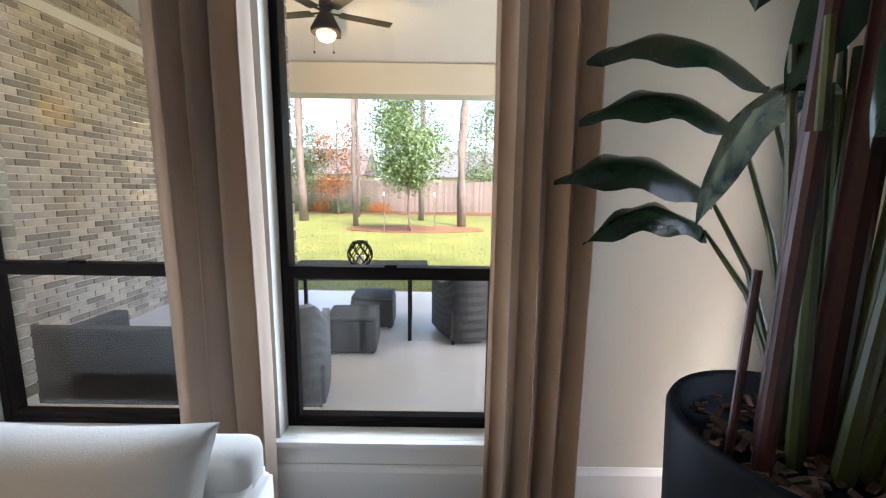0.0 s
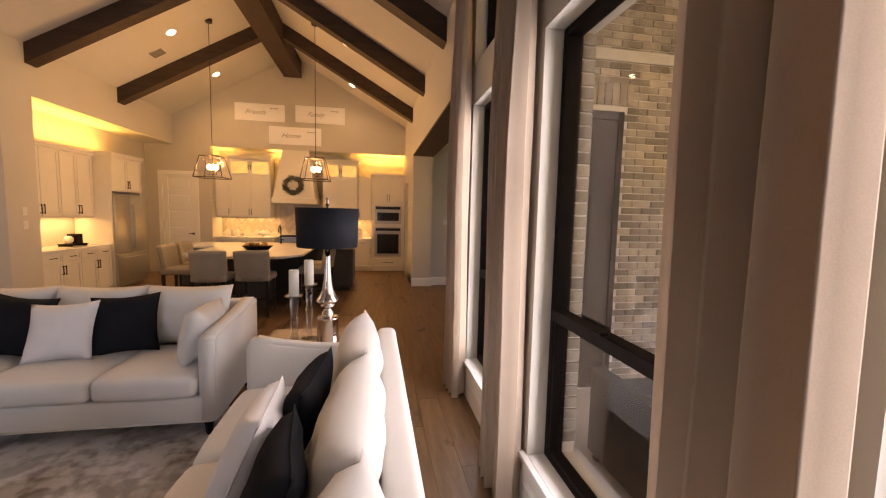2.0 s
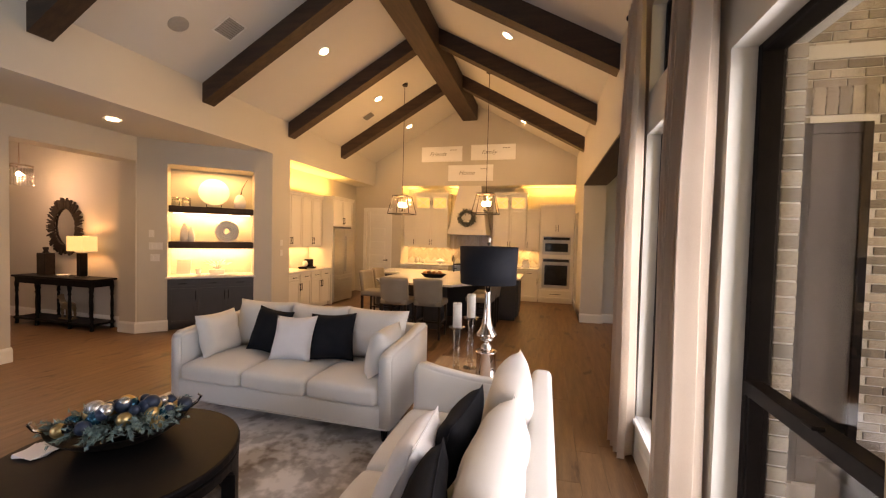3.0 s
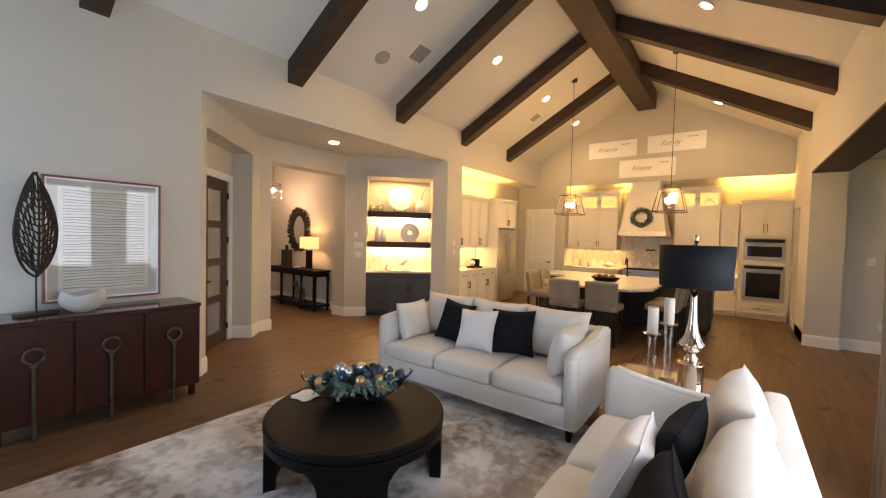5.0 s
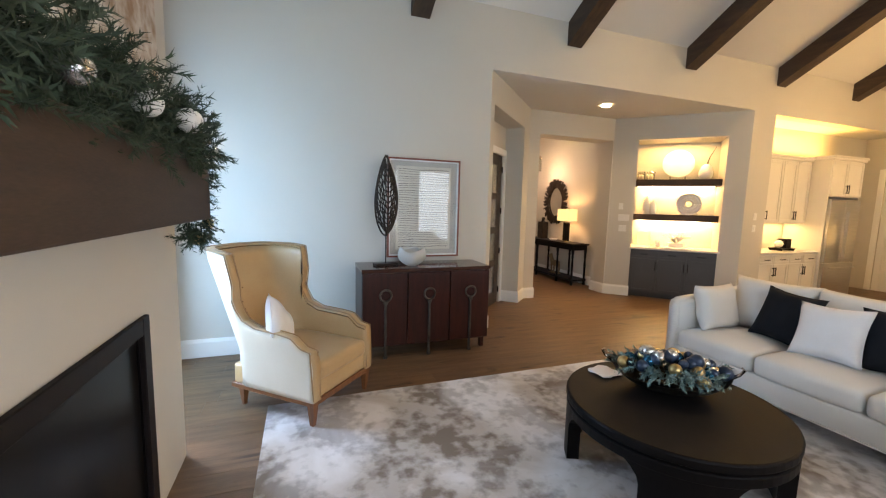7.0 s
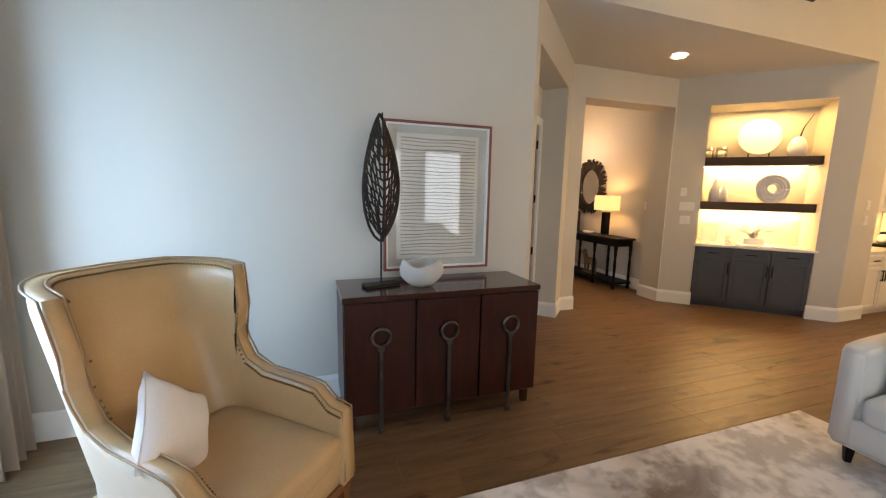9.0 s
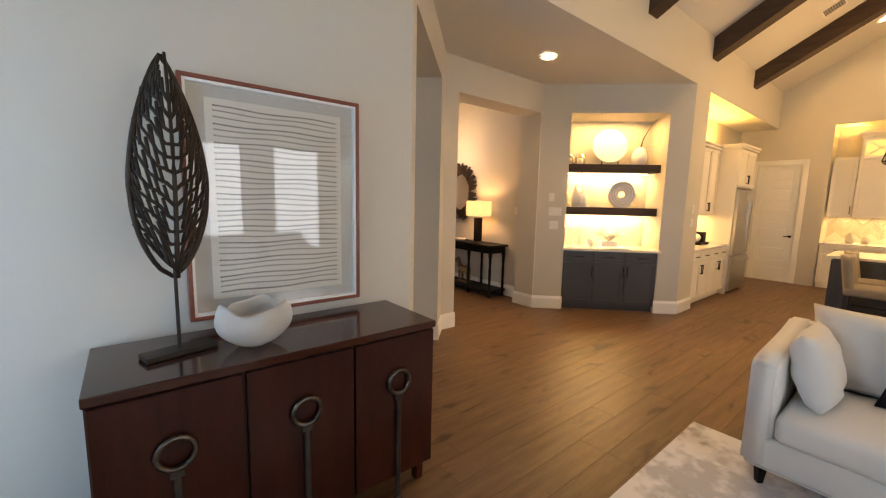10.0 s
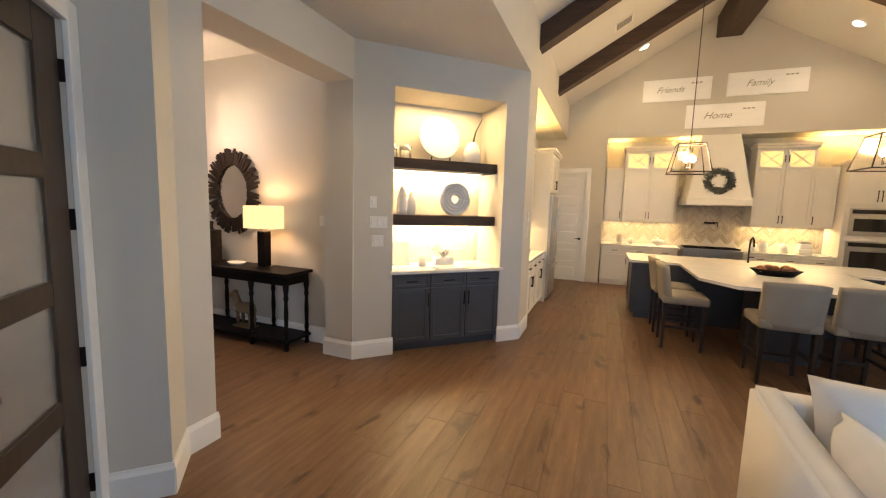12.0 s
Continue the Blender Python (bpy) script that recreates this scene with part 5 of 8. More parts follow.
# amber emission in place of lamps inside the upper cabinets
M_CABGLOW = glow("cabinet_pane_glow", (1.0, 0.56, 0.15), 0.20, (0.70, 0.52, 0.28))
Qm = west_diag()
NW = 1.35
cabinet(Qm @ Matrix.Translation((NICHE[0], 0.02, 0)), NW, 0.59, 0.0, 0.90, (NW / 3,) * 3, M_CABG, "charcoal shaker base cabinet with three drawers under the lit niche", 0.15, (1, 1, -1), 0.09, low_handle=False)
ctop = thing("countertop", Qm @ Matrix.Translation((NICHE[0], 0.0, 0.90)), "white quartz countertop on the niche cabinet", "countertop")
part("slab", boxes((0.002, -0.035, 0.0, NW - 0.002, 0.615, 0.035), (-0.03, -0.035, 0.0, 0.002, -0.003, 0.035), (NW - 0.002, -0.035, 0.0, NW + 0.03, -0.003, 0.035), bevel=0.004), M_QUARTZ, ctop)
for z in (1.43, 2.07):
    sh = thing("display_shelf", Qm @ Matrix.Translation((NICHE[0], 0.0, z)), "thick dark wooden floating shelf with warm strip light", "shelf", "niche shelves")
    part("board", boxes((0.002, 0.16, 0, NW - 0.002, 0.615, 0.115), bevel=0.004), M_BEAM_X, sh)
    part("light_strip", boxes((0.05, 0.50, -0.010, NW - 0.05, 0.53, -0.001)), M_CANLIGHT, sh, "warm glowing light strip")
    lamp("AREA", 4.2, (1.0, 0.62, 0.20), Qm @ pose(NICHE[0] + NW / 2, 0.50, z - 0.016, 0, 0, 0), 1.2, 0.03)
lamp("AREA", 5.5, (1.0, 0.64, 0.24), Qm @ pose(NICHE[0] + NW / 2, 0.33, 2.86, 0, 0, 0), 0.9, 0.12)


def at_niche(s, o, z, rz=0):
    return Qm @ pose(NICHE[1] - s, o, z, 0, 0, rz) @ Matrix.Scale(1.27, 4)


pt = thing("display_plate", at_niche(0.66, 0.46, 2.185), "large pale glass plate on a small black easel", "plate")
bm = bmesh.new()
lathe(bm, [(0.0, -0.012), (0.10, -0.010), (0.20, 0.010), (0.205, 0.016), (0.20, 0.016), (0.10, -0.002), (0.0, -0.004)], 48)
turned(bm, pose(0, 0, 0.235, 78, 0, 0))
part("dish", bm, M_PORCELAIN, pt, smooth=True)
part("easel", boxes((-0.10, -0.06, 0, -0.09, 0.06, 0.010), (0.09, -0.06, 0, 0.10, 0.06, 0.010), (-0.10, -0.06, 0, -0.09, -0.05, 0.05), (0.09, -0.06, 0, 0.10, -0.05, 0.05), (-0.10, -0.01, 0.008, 0.10, 0.0, 0.016)), M_BLACK, pt, "black wire easel")


def vessel(m, profile, mat, label, category, name, seg=28, sq=(1, 1)):
    v = thing(name, m, label, category)
    bm = bmesh.new()
    lathe(bm, profile, seg)
    turned(bm, Matrix.Diagonal((sq[0], sq[1], 1, 1)))
    part("vessel", bm, mat, v, smooth=True)
    return v


for s, w in ((1.26, 0.055), (1.10, 0.06)):
    vessel(at_niche(s, 0.42, 2.185), [(0.0, 0.0), (w * 0.7, 0.0), (w, 0.02), (w, 0.13), (w * 0.9, 0.13), (w * 0.88, 0.03), (0.0, 0.012)], M_CRYSTAL, "clear glass votive holder with a candle", "candle holder", "candle_holder")
    vessel(at_niche(s, 0.42, 2.203), [(0.0, 0.0), (w * 0.6, 0.0), (w * 0.6, 0.07), (0.0, 0.07)], M_WAX, "short pale wax candle in glass", "candle", "candle")
vv = vessel(at_niche(0.22, 0.43, 2.185), [(0.0, 0.0), (0.05, 0.0), (0.085, 0.05), (0.088, 0.11), (0.06, 0.19), (0.03, 0.22), (0.025, 0.21), (0.0, 0.19)], M_PORCELAIN, "rounded white vase holding a dark feather", "vase", "vase")
bm = bmesh.new()
tube(bm, [(0, 0, 0.18), (0.03, 0, 0.32), (0.10, 0, 0.46)], 0.010, 6, 0.003)
part("feather", bm, M_BRONZE, vv, "dark feather")
for s, h, w in ((1.13, 0.27, 0.055), (1.02, 0.22, 0.05)):
    vessel(at_niche(s, 0.42, 1.545), [(0.0, 0.0), (w * 0.8, 0.0), (w, h * 0.25), (w * 0.85, h * 0.6), (w * 0.35, h * 0.9), (w * 0.2, h), (0.0, h)], M_PORCELAIN, "smooth white egg-shaped ceramic bottle vase", "vase", "vase", 24, (1, 0.7))
rg = thing("ring_sculpture", at_niche(0.44, 0.42, 1.545), "pale ribbed stone ring sculpture", "sculpture")
for k in range(4):
    bm = bmesh.new()
    rad = 0.055 + 0.030 * k
    pts = [(rad * math.cos(a), rad * math.sin(a), 0) for a in [2 * math.pi * q / 36 for q in range(37)]]
    tube(bm, pts, 0.020, 8)
    turned(bm, pose(0, 0, 0.162, 90, 0, 0))
    part("ring", bm, M_PORCELAIN, rg, smooth=True)
cr = thing("coral_sculpture", at_niche(0.60, 0.36, 0.936), "white branching coral on a small block", "sculpture")
part("block", boxes((-0.10, -0.05, 0, 0.10, 0.05, 0.07), bevel=0.005), M_PORCELAIN, cr)
bm = bmesh.new()
rnd = random.Random(5)
for k in range(34):
    a = rnd.uniform(0, 6.283)
    e = rnd.uniform(0.08, 0.21)
    tube(bm, [(0, 0, 0.07), (0.5 * e * math.cos(a), 0.3 * e * math.sin(a), 0.13 + rnd.uniform(0, 0.03)), (e * math.cos(a), 0.55 * e * math.sin(a), 0.17 + rnd.uniform(-0.04, 0.05))], 0.008, 6, 0.004)
part("branches", bm, M_PORCELAIN, cr, smooth=True)
pf = thing("photo_frame", at_niche(1.14, 0.42, 0.936, -12), "small white leaning picture frame", "picture frame")
part("frame_board", turned(boxes((-0.09, 0, 0, 0.09, 0.012, 0.22), bevel=0.003), pose(0, 0, 0, -14, 0, 0)), M_TRIM, pf)
vessel(at_niche(0.90, 0.30, 0.936), [(0.0, 0.0), (0.034, 0.0), (0.036, 0.09), (0.032, 0.09), (0.030, 0.01), (0.0, 0.01)], M_PORCELAIN, "small white pen cup", "cup", "pen_cup")
bk = thing("booklet", at_niche(0.62, 0.12, 0.936, 8), "thin open white booklet on the counter", "booklet")
part("page", boxes((-0.16, -0.09, 0, -0.002, 0.09, 0.008), bevel=0.002), M_LINEN_B, bk)
part("page", boxes((0.002, -0.09, 0, 0.16, 0.09, 0.008), bevel=0.002), M_LINEN_B, bk)


def plate(m, w, h, n, label):
    p = thing("switch_plate", m, label, "light switch")
    part("cover", boxes((-w / 2, -0.008, -h / 2, w / 2, 0.0, h / 2), bevel=0.002), M_PLASTIC, p)
    for k in range(n):
        x = -w / 2 + (k + 0.5) * w / n
        part("rocker", boxes((x - 0.014, -0.012, -0.032, x + 0.014, -0.006, 0.032), bevel=0.002), M_PLASTIC, p)


plate(Qm @ pose(LEN_D - 1.88, 0, 1.68), 0.075, 0.12, 1, "single white wall control plate")
plate(Qm @ pose(LEN_D - 1.82, 0, 1.47), 0.19, 0.12, 3, "white triple light switch plate")
plate(Qm @ pose(LEN_D - 1.83, 0, 1.27), 0.13, 0.12, 2, "white double light switch plate")
plate(pose(-6.85, S, 1.55, 0, 0, 180), 0.08, 0.12, 1, "single white light switch plate")
plate(pose(-6.85, S, 1.35, 0, 0, 180), 0.08, 0.12, 1, "single white light switch plate")

# ---- glazed door in the angled wall ----
Pm = east_diag()
gd = thing("door", Pm @ Matrix.Translation((0.78, 0.33, 0.0)), "dark brown wooden door with four frosted panes, closed", "door")
gd["kind"] = "structure"
DW, DH = 0.84, 2.44
cells = [(0.20 + k * 0.545, 0.20 + k * 0.545 + 0.44) for k in range(4)]
specs = [(0, 0, 0, 0.19, 0.045, DH), (DW - 0.19, 0, 0, DW, 0.045, DH)]
edges = [0.0] + [v for c in cells for v in c] + [DH]
for k in range(0, len(edges), 2):
    specs.append((0.19, 0, edges[k], DW - 0.19, 0.045, edges[k + 1]))
M_DOOR = material("dark_door_wood", (0.040, 0.024, 0.015), 0.5, colour2=(0.022, 0.013, 0.008), scale=3, grain=30, bump=0.08, stretch=(8, 8, 1))
part("leaf", boxes(*specs, bevel=0.003), M_DOOR, gd)
M_FROSTED = material("frosted_pane", (0.70, 0.72, 0.72), 0.25, scale=6, bump=0.02)
b = M_FROSTED.node_tree.nodes["Principled BSDF"]
b.inputs["Transmission Weight"].default_value = 0.85
for lo, hi in cells:
    part("pane", boxes((0.19, 0.015, lo, DW - 0.19, 0.030, hi)), M_FROSTED, gd, "frosted glass pane")
for z in (0.22, 0.88, 1.55, 2.22):
    part("hinge", boxes((DW - 0.004, -0.022, z - 0.05, DW + 0.014, 0.004, z + 0.05), bevel=0.003), M_BLACK, gd, "black hinge")
part("door_handle", boxes((0.03, -0.05, 0.98, 0.05, 0.0, 1.0), (0.03, -0.06, 0.975, 0.15, -0.045, 1.0), bevel=0.003), M_BLACK, gd, "black lever handle")
bm = boxes((0.68, 0.285, 0.0, 0.78, 0.309, 2.54), (1.62, 0.285, 0.0, 1.718, 0.309, 2.54), (0.78, 0.285, 2.44, 1.62, 0.309, 2.54), (0.774, 0.31, 0, 0.779, 0.43, 2.44), (1.621, 0.31, 0, 1.626, 0.43, 2.44), bevel=0.002)
structure("trim", turned(bm, Pm), M_TRIM, "white painted door casing")

# ---- hall: console, lamp, mirror ----
HX = -5.33
co = thing("console_table", (HX + 0.02, -7.05, 0.0), "black turned-leg console table with a lower shelf", "console table")
CL = 1.95
part("tabletop", boxes((0.0, -CL / 2, 0.845, 0.42, CL / 2, 0.88), bevel=0.006), M_TABLE, co)
part("apron", boxes((0.03, -CL / 2 + 0.04, 0.74, 0.39, CL / 2 - 0.04, 0.845), bevel=0.004), M_TABLE, co)
part("lower_shelf", boxes((0.02, -CL / 2 + 0.02, 0.09, 0.40, CL / 2 - 0.02, 0.125), bevel=0.004), M_TABLE, co)
for x in (0.05, 0.37):
    for y in (-CL / 2 + 0.06, -0.40, 0.40, CL / 2 - 0.06):
        bm = bmesh.new()
        lathe(bm, [(0.026, 0.0), (0.030, 0.02), (0.022, 0.05), (0.030, 0.09), (0.030, 0.13), (0.018, 0.16), (0.028, 0.20), (0.020, 0.25), (0.026, 0.42), (0.018, 0.56), (0.030, 0.60), (0.020, 0.63), (0.032, 0.70), (0.032, 0.75)], 12, (x, y, 0))
        part("leg", bm, M_TABLE, co, smooth=True)
hl = thing("hall_lamp", (HX + 0.22, -6.62, 0.88), "black column table lamp with a lit cream rectangular shade", "table lamp")
part("foot", boxes((-0.075, -0.075, 0.0, 0.075, 0.075, 0.02), bevel=0.003), M_CRYSTAL, hl)
part("column", boxes((-0.055, -0.055, 0.02, 0.055, 0.055, 0.43), bevel=0.008), M_TABLE, hl)
M_LITSHADE = glow("lit_cream_shade", (1.0, 0.62, 0.24), 0.24, (0.50, 0.38, 0.22))
bm = bmesh.new()
for s in ((-0.11, -0.20, 0.46, -0.105, 0.20, 0.72), (0.105, -0.20, 0.46, 0.11, 0.20, 0.72), (-0.105, -0.20, 0.46, 0.105, -0.195, 0.72), (-0.105, 0.195, 0.46, 0.105, 0.20, 0.72)):
    box(bm, *s)
part("shade", bm, M_LITSHADE, hl, "cream fabric shade lit from inside")
lamp("POINT", 4, (1.0, 0.60, 0.28), pose(HX + 0.22, -6.62, 0.88 + 0.60), 0.05)
hm = thing("wall_mirror", (HX + 0.005, -7.34, 1.76), "oval mirror with a dark spiky feathered frame", "mirror")
bm = bmesh.new()
lathe(bm, [(0.0, 0.0), (0.26, 0.0), (0.26, 0.012), (0.0, 0.012)], 48)
turned(bm, pose(0, 0, 0, 0, 90, 0) @ Matrix.Diagonal((1.32, 1.05, 1, 1)))
part("mirror_glass", bm, M_MIRROR, hm)
bm = bmesh.new()
rnd = random.Random(3)
for k in range(150):
    a = 2 * math.pi * k / 150
    l = rnd.uniform(0.13, 0.22)
    vs = box(bm, 0, -0.012, 0, 0.020, 0.012, l)
    bmesh.ops.transform(bm, matrix=pose(0.012 + rnd.uniform(0, 0.02), 0.265 * math.sin(a), 0.335 * math.cos(a), -math.degrees(a), 0, 0) @ pose(0, 0, 0, rnd.uniform(-14, 14), 0, 0), verts=vs)
part("mirror_frame", bm, M_BRONZE, hm, "dark spiky frame")
hv = thing("lidded_jar", (HX + 0.2, -7.55, 0.88), "tall dark lidded jar on the console", "jar")
part("jar_body", boxes((-0.08, -0.11, 0, 0.08, 0.11, 0.40), bevel=0.012, seg=2), M_BRONZE, hv)
bm = bmesh.new()
lathe(bm, [(0.0, 0.40), (0.05, 0.40), (0.03, 0.44), (0.04, 0.47), (0.045, 0.50), (0.0, 0.51)], 16)
part("lid", bm, M_BRONZE, hv, smooth=True)
vessel(pose(HX + 0.24, -7.05, 0.88), [(0.0, 0.0), (0.06, 0.0), (0.09, 0.035), (0.085, 0.035), (0.055, 0.008), (0.0, 0.008)], M_PORCELAIN, "small white dish on the console", "dish", "dish", 24, (1, 1.4))
bm = bmesh.new()
box(bm, -0.10, -0.055, 0.17, 0.16, 0.055, 0.30, bevel=0.045, seg=3)
for x, y in ((-0.075, -0.03), (-0.06, 0.03), (0.12, -0.03), (0.13, 0.03)):
    tube(bm, [(x, y, 0.02), (x + 0.008, y, 0.10), (x, y, 0.20)], 0.016, 8, 0.030)
tube(bm, [(-0.08, 0, 0.25), (-0.125, 0, 0.33), (-0.145, 0, 0.40)], 0.05, 8, 0.035)
tube(bm, [(-0.13, 0, 0.41), (-0.19, 0, 0.385), (-0.225, 0, 0.355)], 0.036, 8, 0.020)
tube(bm, [(0.15, 0, 0.28), (0.19, 0, 0.22), (0.185, 0, 0.12)], 0.02, 6, 0.008)
box(bm, -0.13, -0.06, 0.0, 0.17, 0.06, 0.022, bevel=0.004)
turned(bm, pose(HX + 0.24, -6.95, 0.125, 0, 0, 90))
tagged(new("horse_figurine", finish("horse_figurine", bm, material("tan_terracotta", (0.26, 0.18, 0.10), 0.8, scale=8, bump=0.2), True)), "tan horse figurine on the console's lower shelf", "figurine")
ch = thing("chandelier", (-4.66, -7.36, 2.45), "small drum chandelier of crystal drops", "chandelier")
for k in range(26):
    a = 2 * math.pi * k / 26
    bm = bmesh.new()
    for q in range(6):
        ball(bm, (0.17 * math.cos(a), 0.17 * math.sin(a), 0.02 + q * 0.05), 0.016, 8, 5, 1.3)
    part("crystal_strand", bm, M_CRYSTAL, ch)
bm = bmesh.new()
lathe(bm, [(0.18, 0.30), (0.18, 0.33), (0.175, 0.33), (0.175, 0.30), (0.18, 0.30)], 30)
part("hoop", bm, M_CHROME, ch)
bm = bmesh.new()
tube(bm, [(0, 0, 0.32), (0, 0, 1.05)], 0.008, 6)
part("rod", bm, M_CHROME, ch)
bm = bmesh.new()
ball(bm, (0, 0, 0.18), 0.035)
part("bulb", bm, M_BULB, ch)
lamp("POINT", 6, (1.0, 0.66, 0.46), pose(-4.66, -7.36, 2.40), 0.05)
plate(pose(HX, -5.95, 1.45, 0, 0, 90), 0.08, 0.12, 1, "single white light switch plate")

# ---- kitchen ----
CX = W + 0.05


def west_cab(y, z=0.0, back=0.0):
    """A frame on the kitchen's end wall: x along +y from there, front towards the room."""
    return pose(CX - back, y, z, 0, 0, 90)


for y0, w in ((-3.0, 0.55), (-2.45, 0.95)):
    cabinet(west_cab(y0), w, 0.6, 0.0, 0.88, (w,) if w < 0.6 else (w / 2, w / 2), M_CABW, "white shaker base cabinet along the range wall", 0.15, None, 0.09, "base cabinets", low_handle=False)
for y0, w in ((-0.30, 0.90), (0.60, 0.48)):
    cabinet(west_cab(y0), w, 0.6, 0.0, 0.88, (w,) if w < 0.6 else (w / 2, w / 2), M_CABW, "white shaker base cabinet along the range wall", 0.15, None, 0.09, "base cabinets", low_handle=False)
UB = 0.27
cabinet(west_cab(-3.0, 0, UB), 0.36, 0.33, 1.44, 2.62, (0.36,), M_CABW, "narrow white upper cabinet", group="upper cabinets", handles=(1,))
cabinet(west_cab(-2.63, 0, UB - 0.05), 1.02, 0.38, 1.44, 2.98, (0.51, 0.51), M_CABW, "tall white upper cabinet with glowing panels in its glazed top doors", group="upper cabinets", crown=0.10, glass_top=0.40)
cabinet(west_cab(-0.25, 0, UB - 0.05), 0.95, 0.38, 1.44, 2.98, (0.475, 0.475), M_CABW, "tall white upper cabinet with glowing panels in its glazed top doors", group="upper cabinets", crown=0.10, glass_top=0.40)
cabinet(west_cab(0.71, 0, UB), 0.36, 0.33, 1.44, 2.62, (0.36,), M_CABW, "narrow white upper cabinet", group="upper cabinets", handles=(-1,))
for y0, y1 in ((-3.015, -1.46), (-0.28, 1.08)):
    t = thing("countertop", (0, 0, 0), "white quartz kitchen countertop", "countertop")
    part("slab", boxes((W - 0.64, y0, 0.88, CX + 0.03, y1, 0.92), bevel=0.003), M_QUARTZ, t)
# oven tower
ot = thing("oven_cabinet", west_cab(1.09), "white tall cabinet with built-in microwave and wall oven", "cabinet")
part("body", boxes((0.0, 0.0, 0.09, 0.90, 0.6, 2.66)), M_CABW, ot)
part("toe_kick", boxes((0.0, 0.05, 0.0, 0.90, 0.6, 0.09)), M_CABW, ot)
part("crown", boxes((-0.02, -0.04, 2.66, 0.92, 0.6, 2.72), bevel=0.005), M_CABW, ot)
for k in range(2):
    bm = bmesh.new()
    shaker(bm, 0.006 + 0.447 * k, 0.447 * (k + 1), 1.90, 2.65, -0.001)
    d = part("door", bm, M_CABW, ot)
    bar_handle(d, 0.42 + 0.06 * k, 2.06, -0.021, 0.2, True, M_BLACK)
bm = bmesh.new()
shaker(bm, 0.02, 0.88, 0.12, 0.36, -0.001, 0.045)
d = part("drawer", bm, M_CABW, ot)
bar_handle(d, 0.45, 0.25, -0.021, 0.3, False, M_BLACK)


def oven(name, z0, z1, label):
    o = thing(name, west_cab(1.17) @ Matrix.Translation((0, -0.005, 0)), label, "oven")
    part("front", boxes((0.0, -0.022, z0, 0.74, 0.0, z1), bevel=0.005), M_STEEL, o, "stainless steel front")
    part("control_panel", boxes((0.03, -0.027, z1 - 0.10, 0.71, -0.021, z1 - 0.025), bevel=0.002), M_DARKGLASS, o, "black control strip")
    part("oven_window", boxes((0.07, -0.028, z0 + 0.08, 0.67, -0.021, z1 - 0.19), bevel=0.004), M_DARKGLASS, o, "black glass window")
    bm = bmesh.new()
    tube(bm, [(0.05, -0.065, z1 - 0.145), (0.69, -0.065, z1 - 0.145)], 0.011, 10)
    tube(bm, [(0.08, -0.065, z1 - 0.145), (0.08, -0.02, z1 - 0.145)], 0.008, 8)
    tube(bm, [(0.66, -0.065, z1 - 0.145), (0.66, -0.02, z1 - 0.145)], 0.008, 8)
    part("handle", bm, M_STEEL, o, smooth=True)


oven("microwave", 1.34, 1.84, "stainless built-in microwave above the wall oven")
oven("wall_oven", 0.42, 1.24, "stainless built-in wall oven")
# range, hood, splashback
hd = thing("range_hood", (W - 0.05, -0.92, 0), "tapered white range hood with a band along its foot", "range hood")
bm = bmesh.new()
a = [(0.36, -0.53, 1.98), (0.36, 0.53, 1.98), (-0.55, 0.53, 1.98), (-0.55, -0.53, 1.98)]
b = [(0.05, -0.33, 3.25), (0.05, 0.33, 3.25), (-0.55, 0.33, 3.25), (-0.55, -0.33, 3.25)]
va, vb = [bm.verts.new(p) for p in a], [bm.verts.new(p) for p in b]
bm.faces.new(va)
bm.faces.new(vb[::-1])
for k in range(4):
    bm.faces.new((va[k], va[(k + 1) % 4], vb[(k + 1) % 4], vb[k]))
bmesh.ops.recalc_face_normals(bm, faces=bm.faces)
part("canopy", bm, M_CABW, hd)
part("band", boxes((-0.55, -0.555, 1.83, 0.385, 0.555, 1.98), bevel=0.008), M_CABW, hd)
wr = thing("wreath", (W + 0.245, -0.94, 2.30, 0, -13, 0), "round grey-green wreath hung on the range hood", "wreath")
bm = bmesh.new()
rnd = random.Random(9)
for k in range(420):
    a = rnd.uniform(0, 6.283)
    rr = 0.185 + rnd.uniform(-0.05, 0.05)
    sprig(bm, (0.03 + rnd.uniform(-0.02, 0.03), rr * math.cos(a), rr * math.sin(a)), (rnd.uniform(-0.1, 0.8), math.cos(a + rnd.uniform(-1.6, 1.6)), math.sin(a + rnd.uniform(-1.6, 1.6))), 0.07, 5, 0.05, rnd, 0.010)
M_WREATH = material("dried_grey_leaves", (0.20, 0.205, 0.18), 0.85, colour2=(0.07, 0.072, 0.062), scale=14, bump=0.0, vary=0.3)
part("leaves", bm, M_WREATH, wr)
bm = bmesh.new()
tube(bm, [(0.02, 0.185 * math.cos(q * 0.2618), 0.185 * math.sin(q * 0.2618)) for q in range(25)], 0.022, 6)
part("hoop", bm, M_BRONZE, wr)
rn = thing("range_cooker", west_cab(-1.40), "stainless range cooker under the hood", "range")
part("body", boxes((0.0, 0.0, 0.05, 1.05, 0.6, 0.90), bevel=0.004), M_STEEL, rn)
part("oven_window", boxes((0.12, -0.008, 0.28, 0.93, 0.0, 0.60)), M_DARKGLASS, rn)
part("hob", boxes((0.0, 0.0, 0.90, 1.05, 0.58, 0.93), bevel=0.004), M_STEEL, rn)
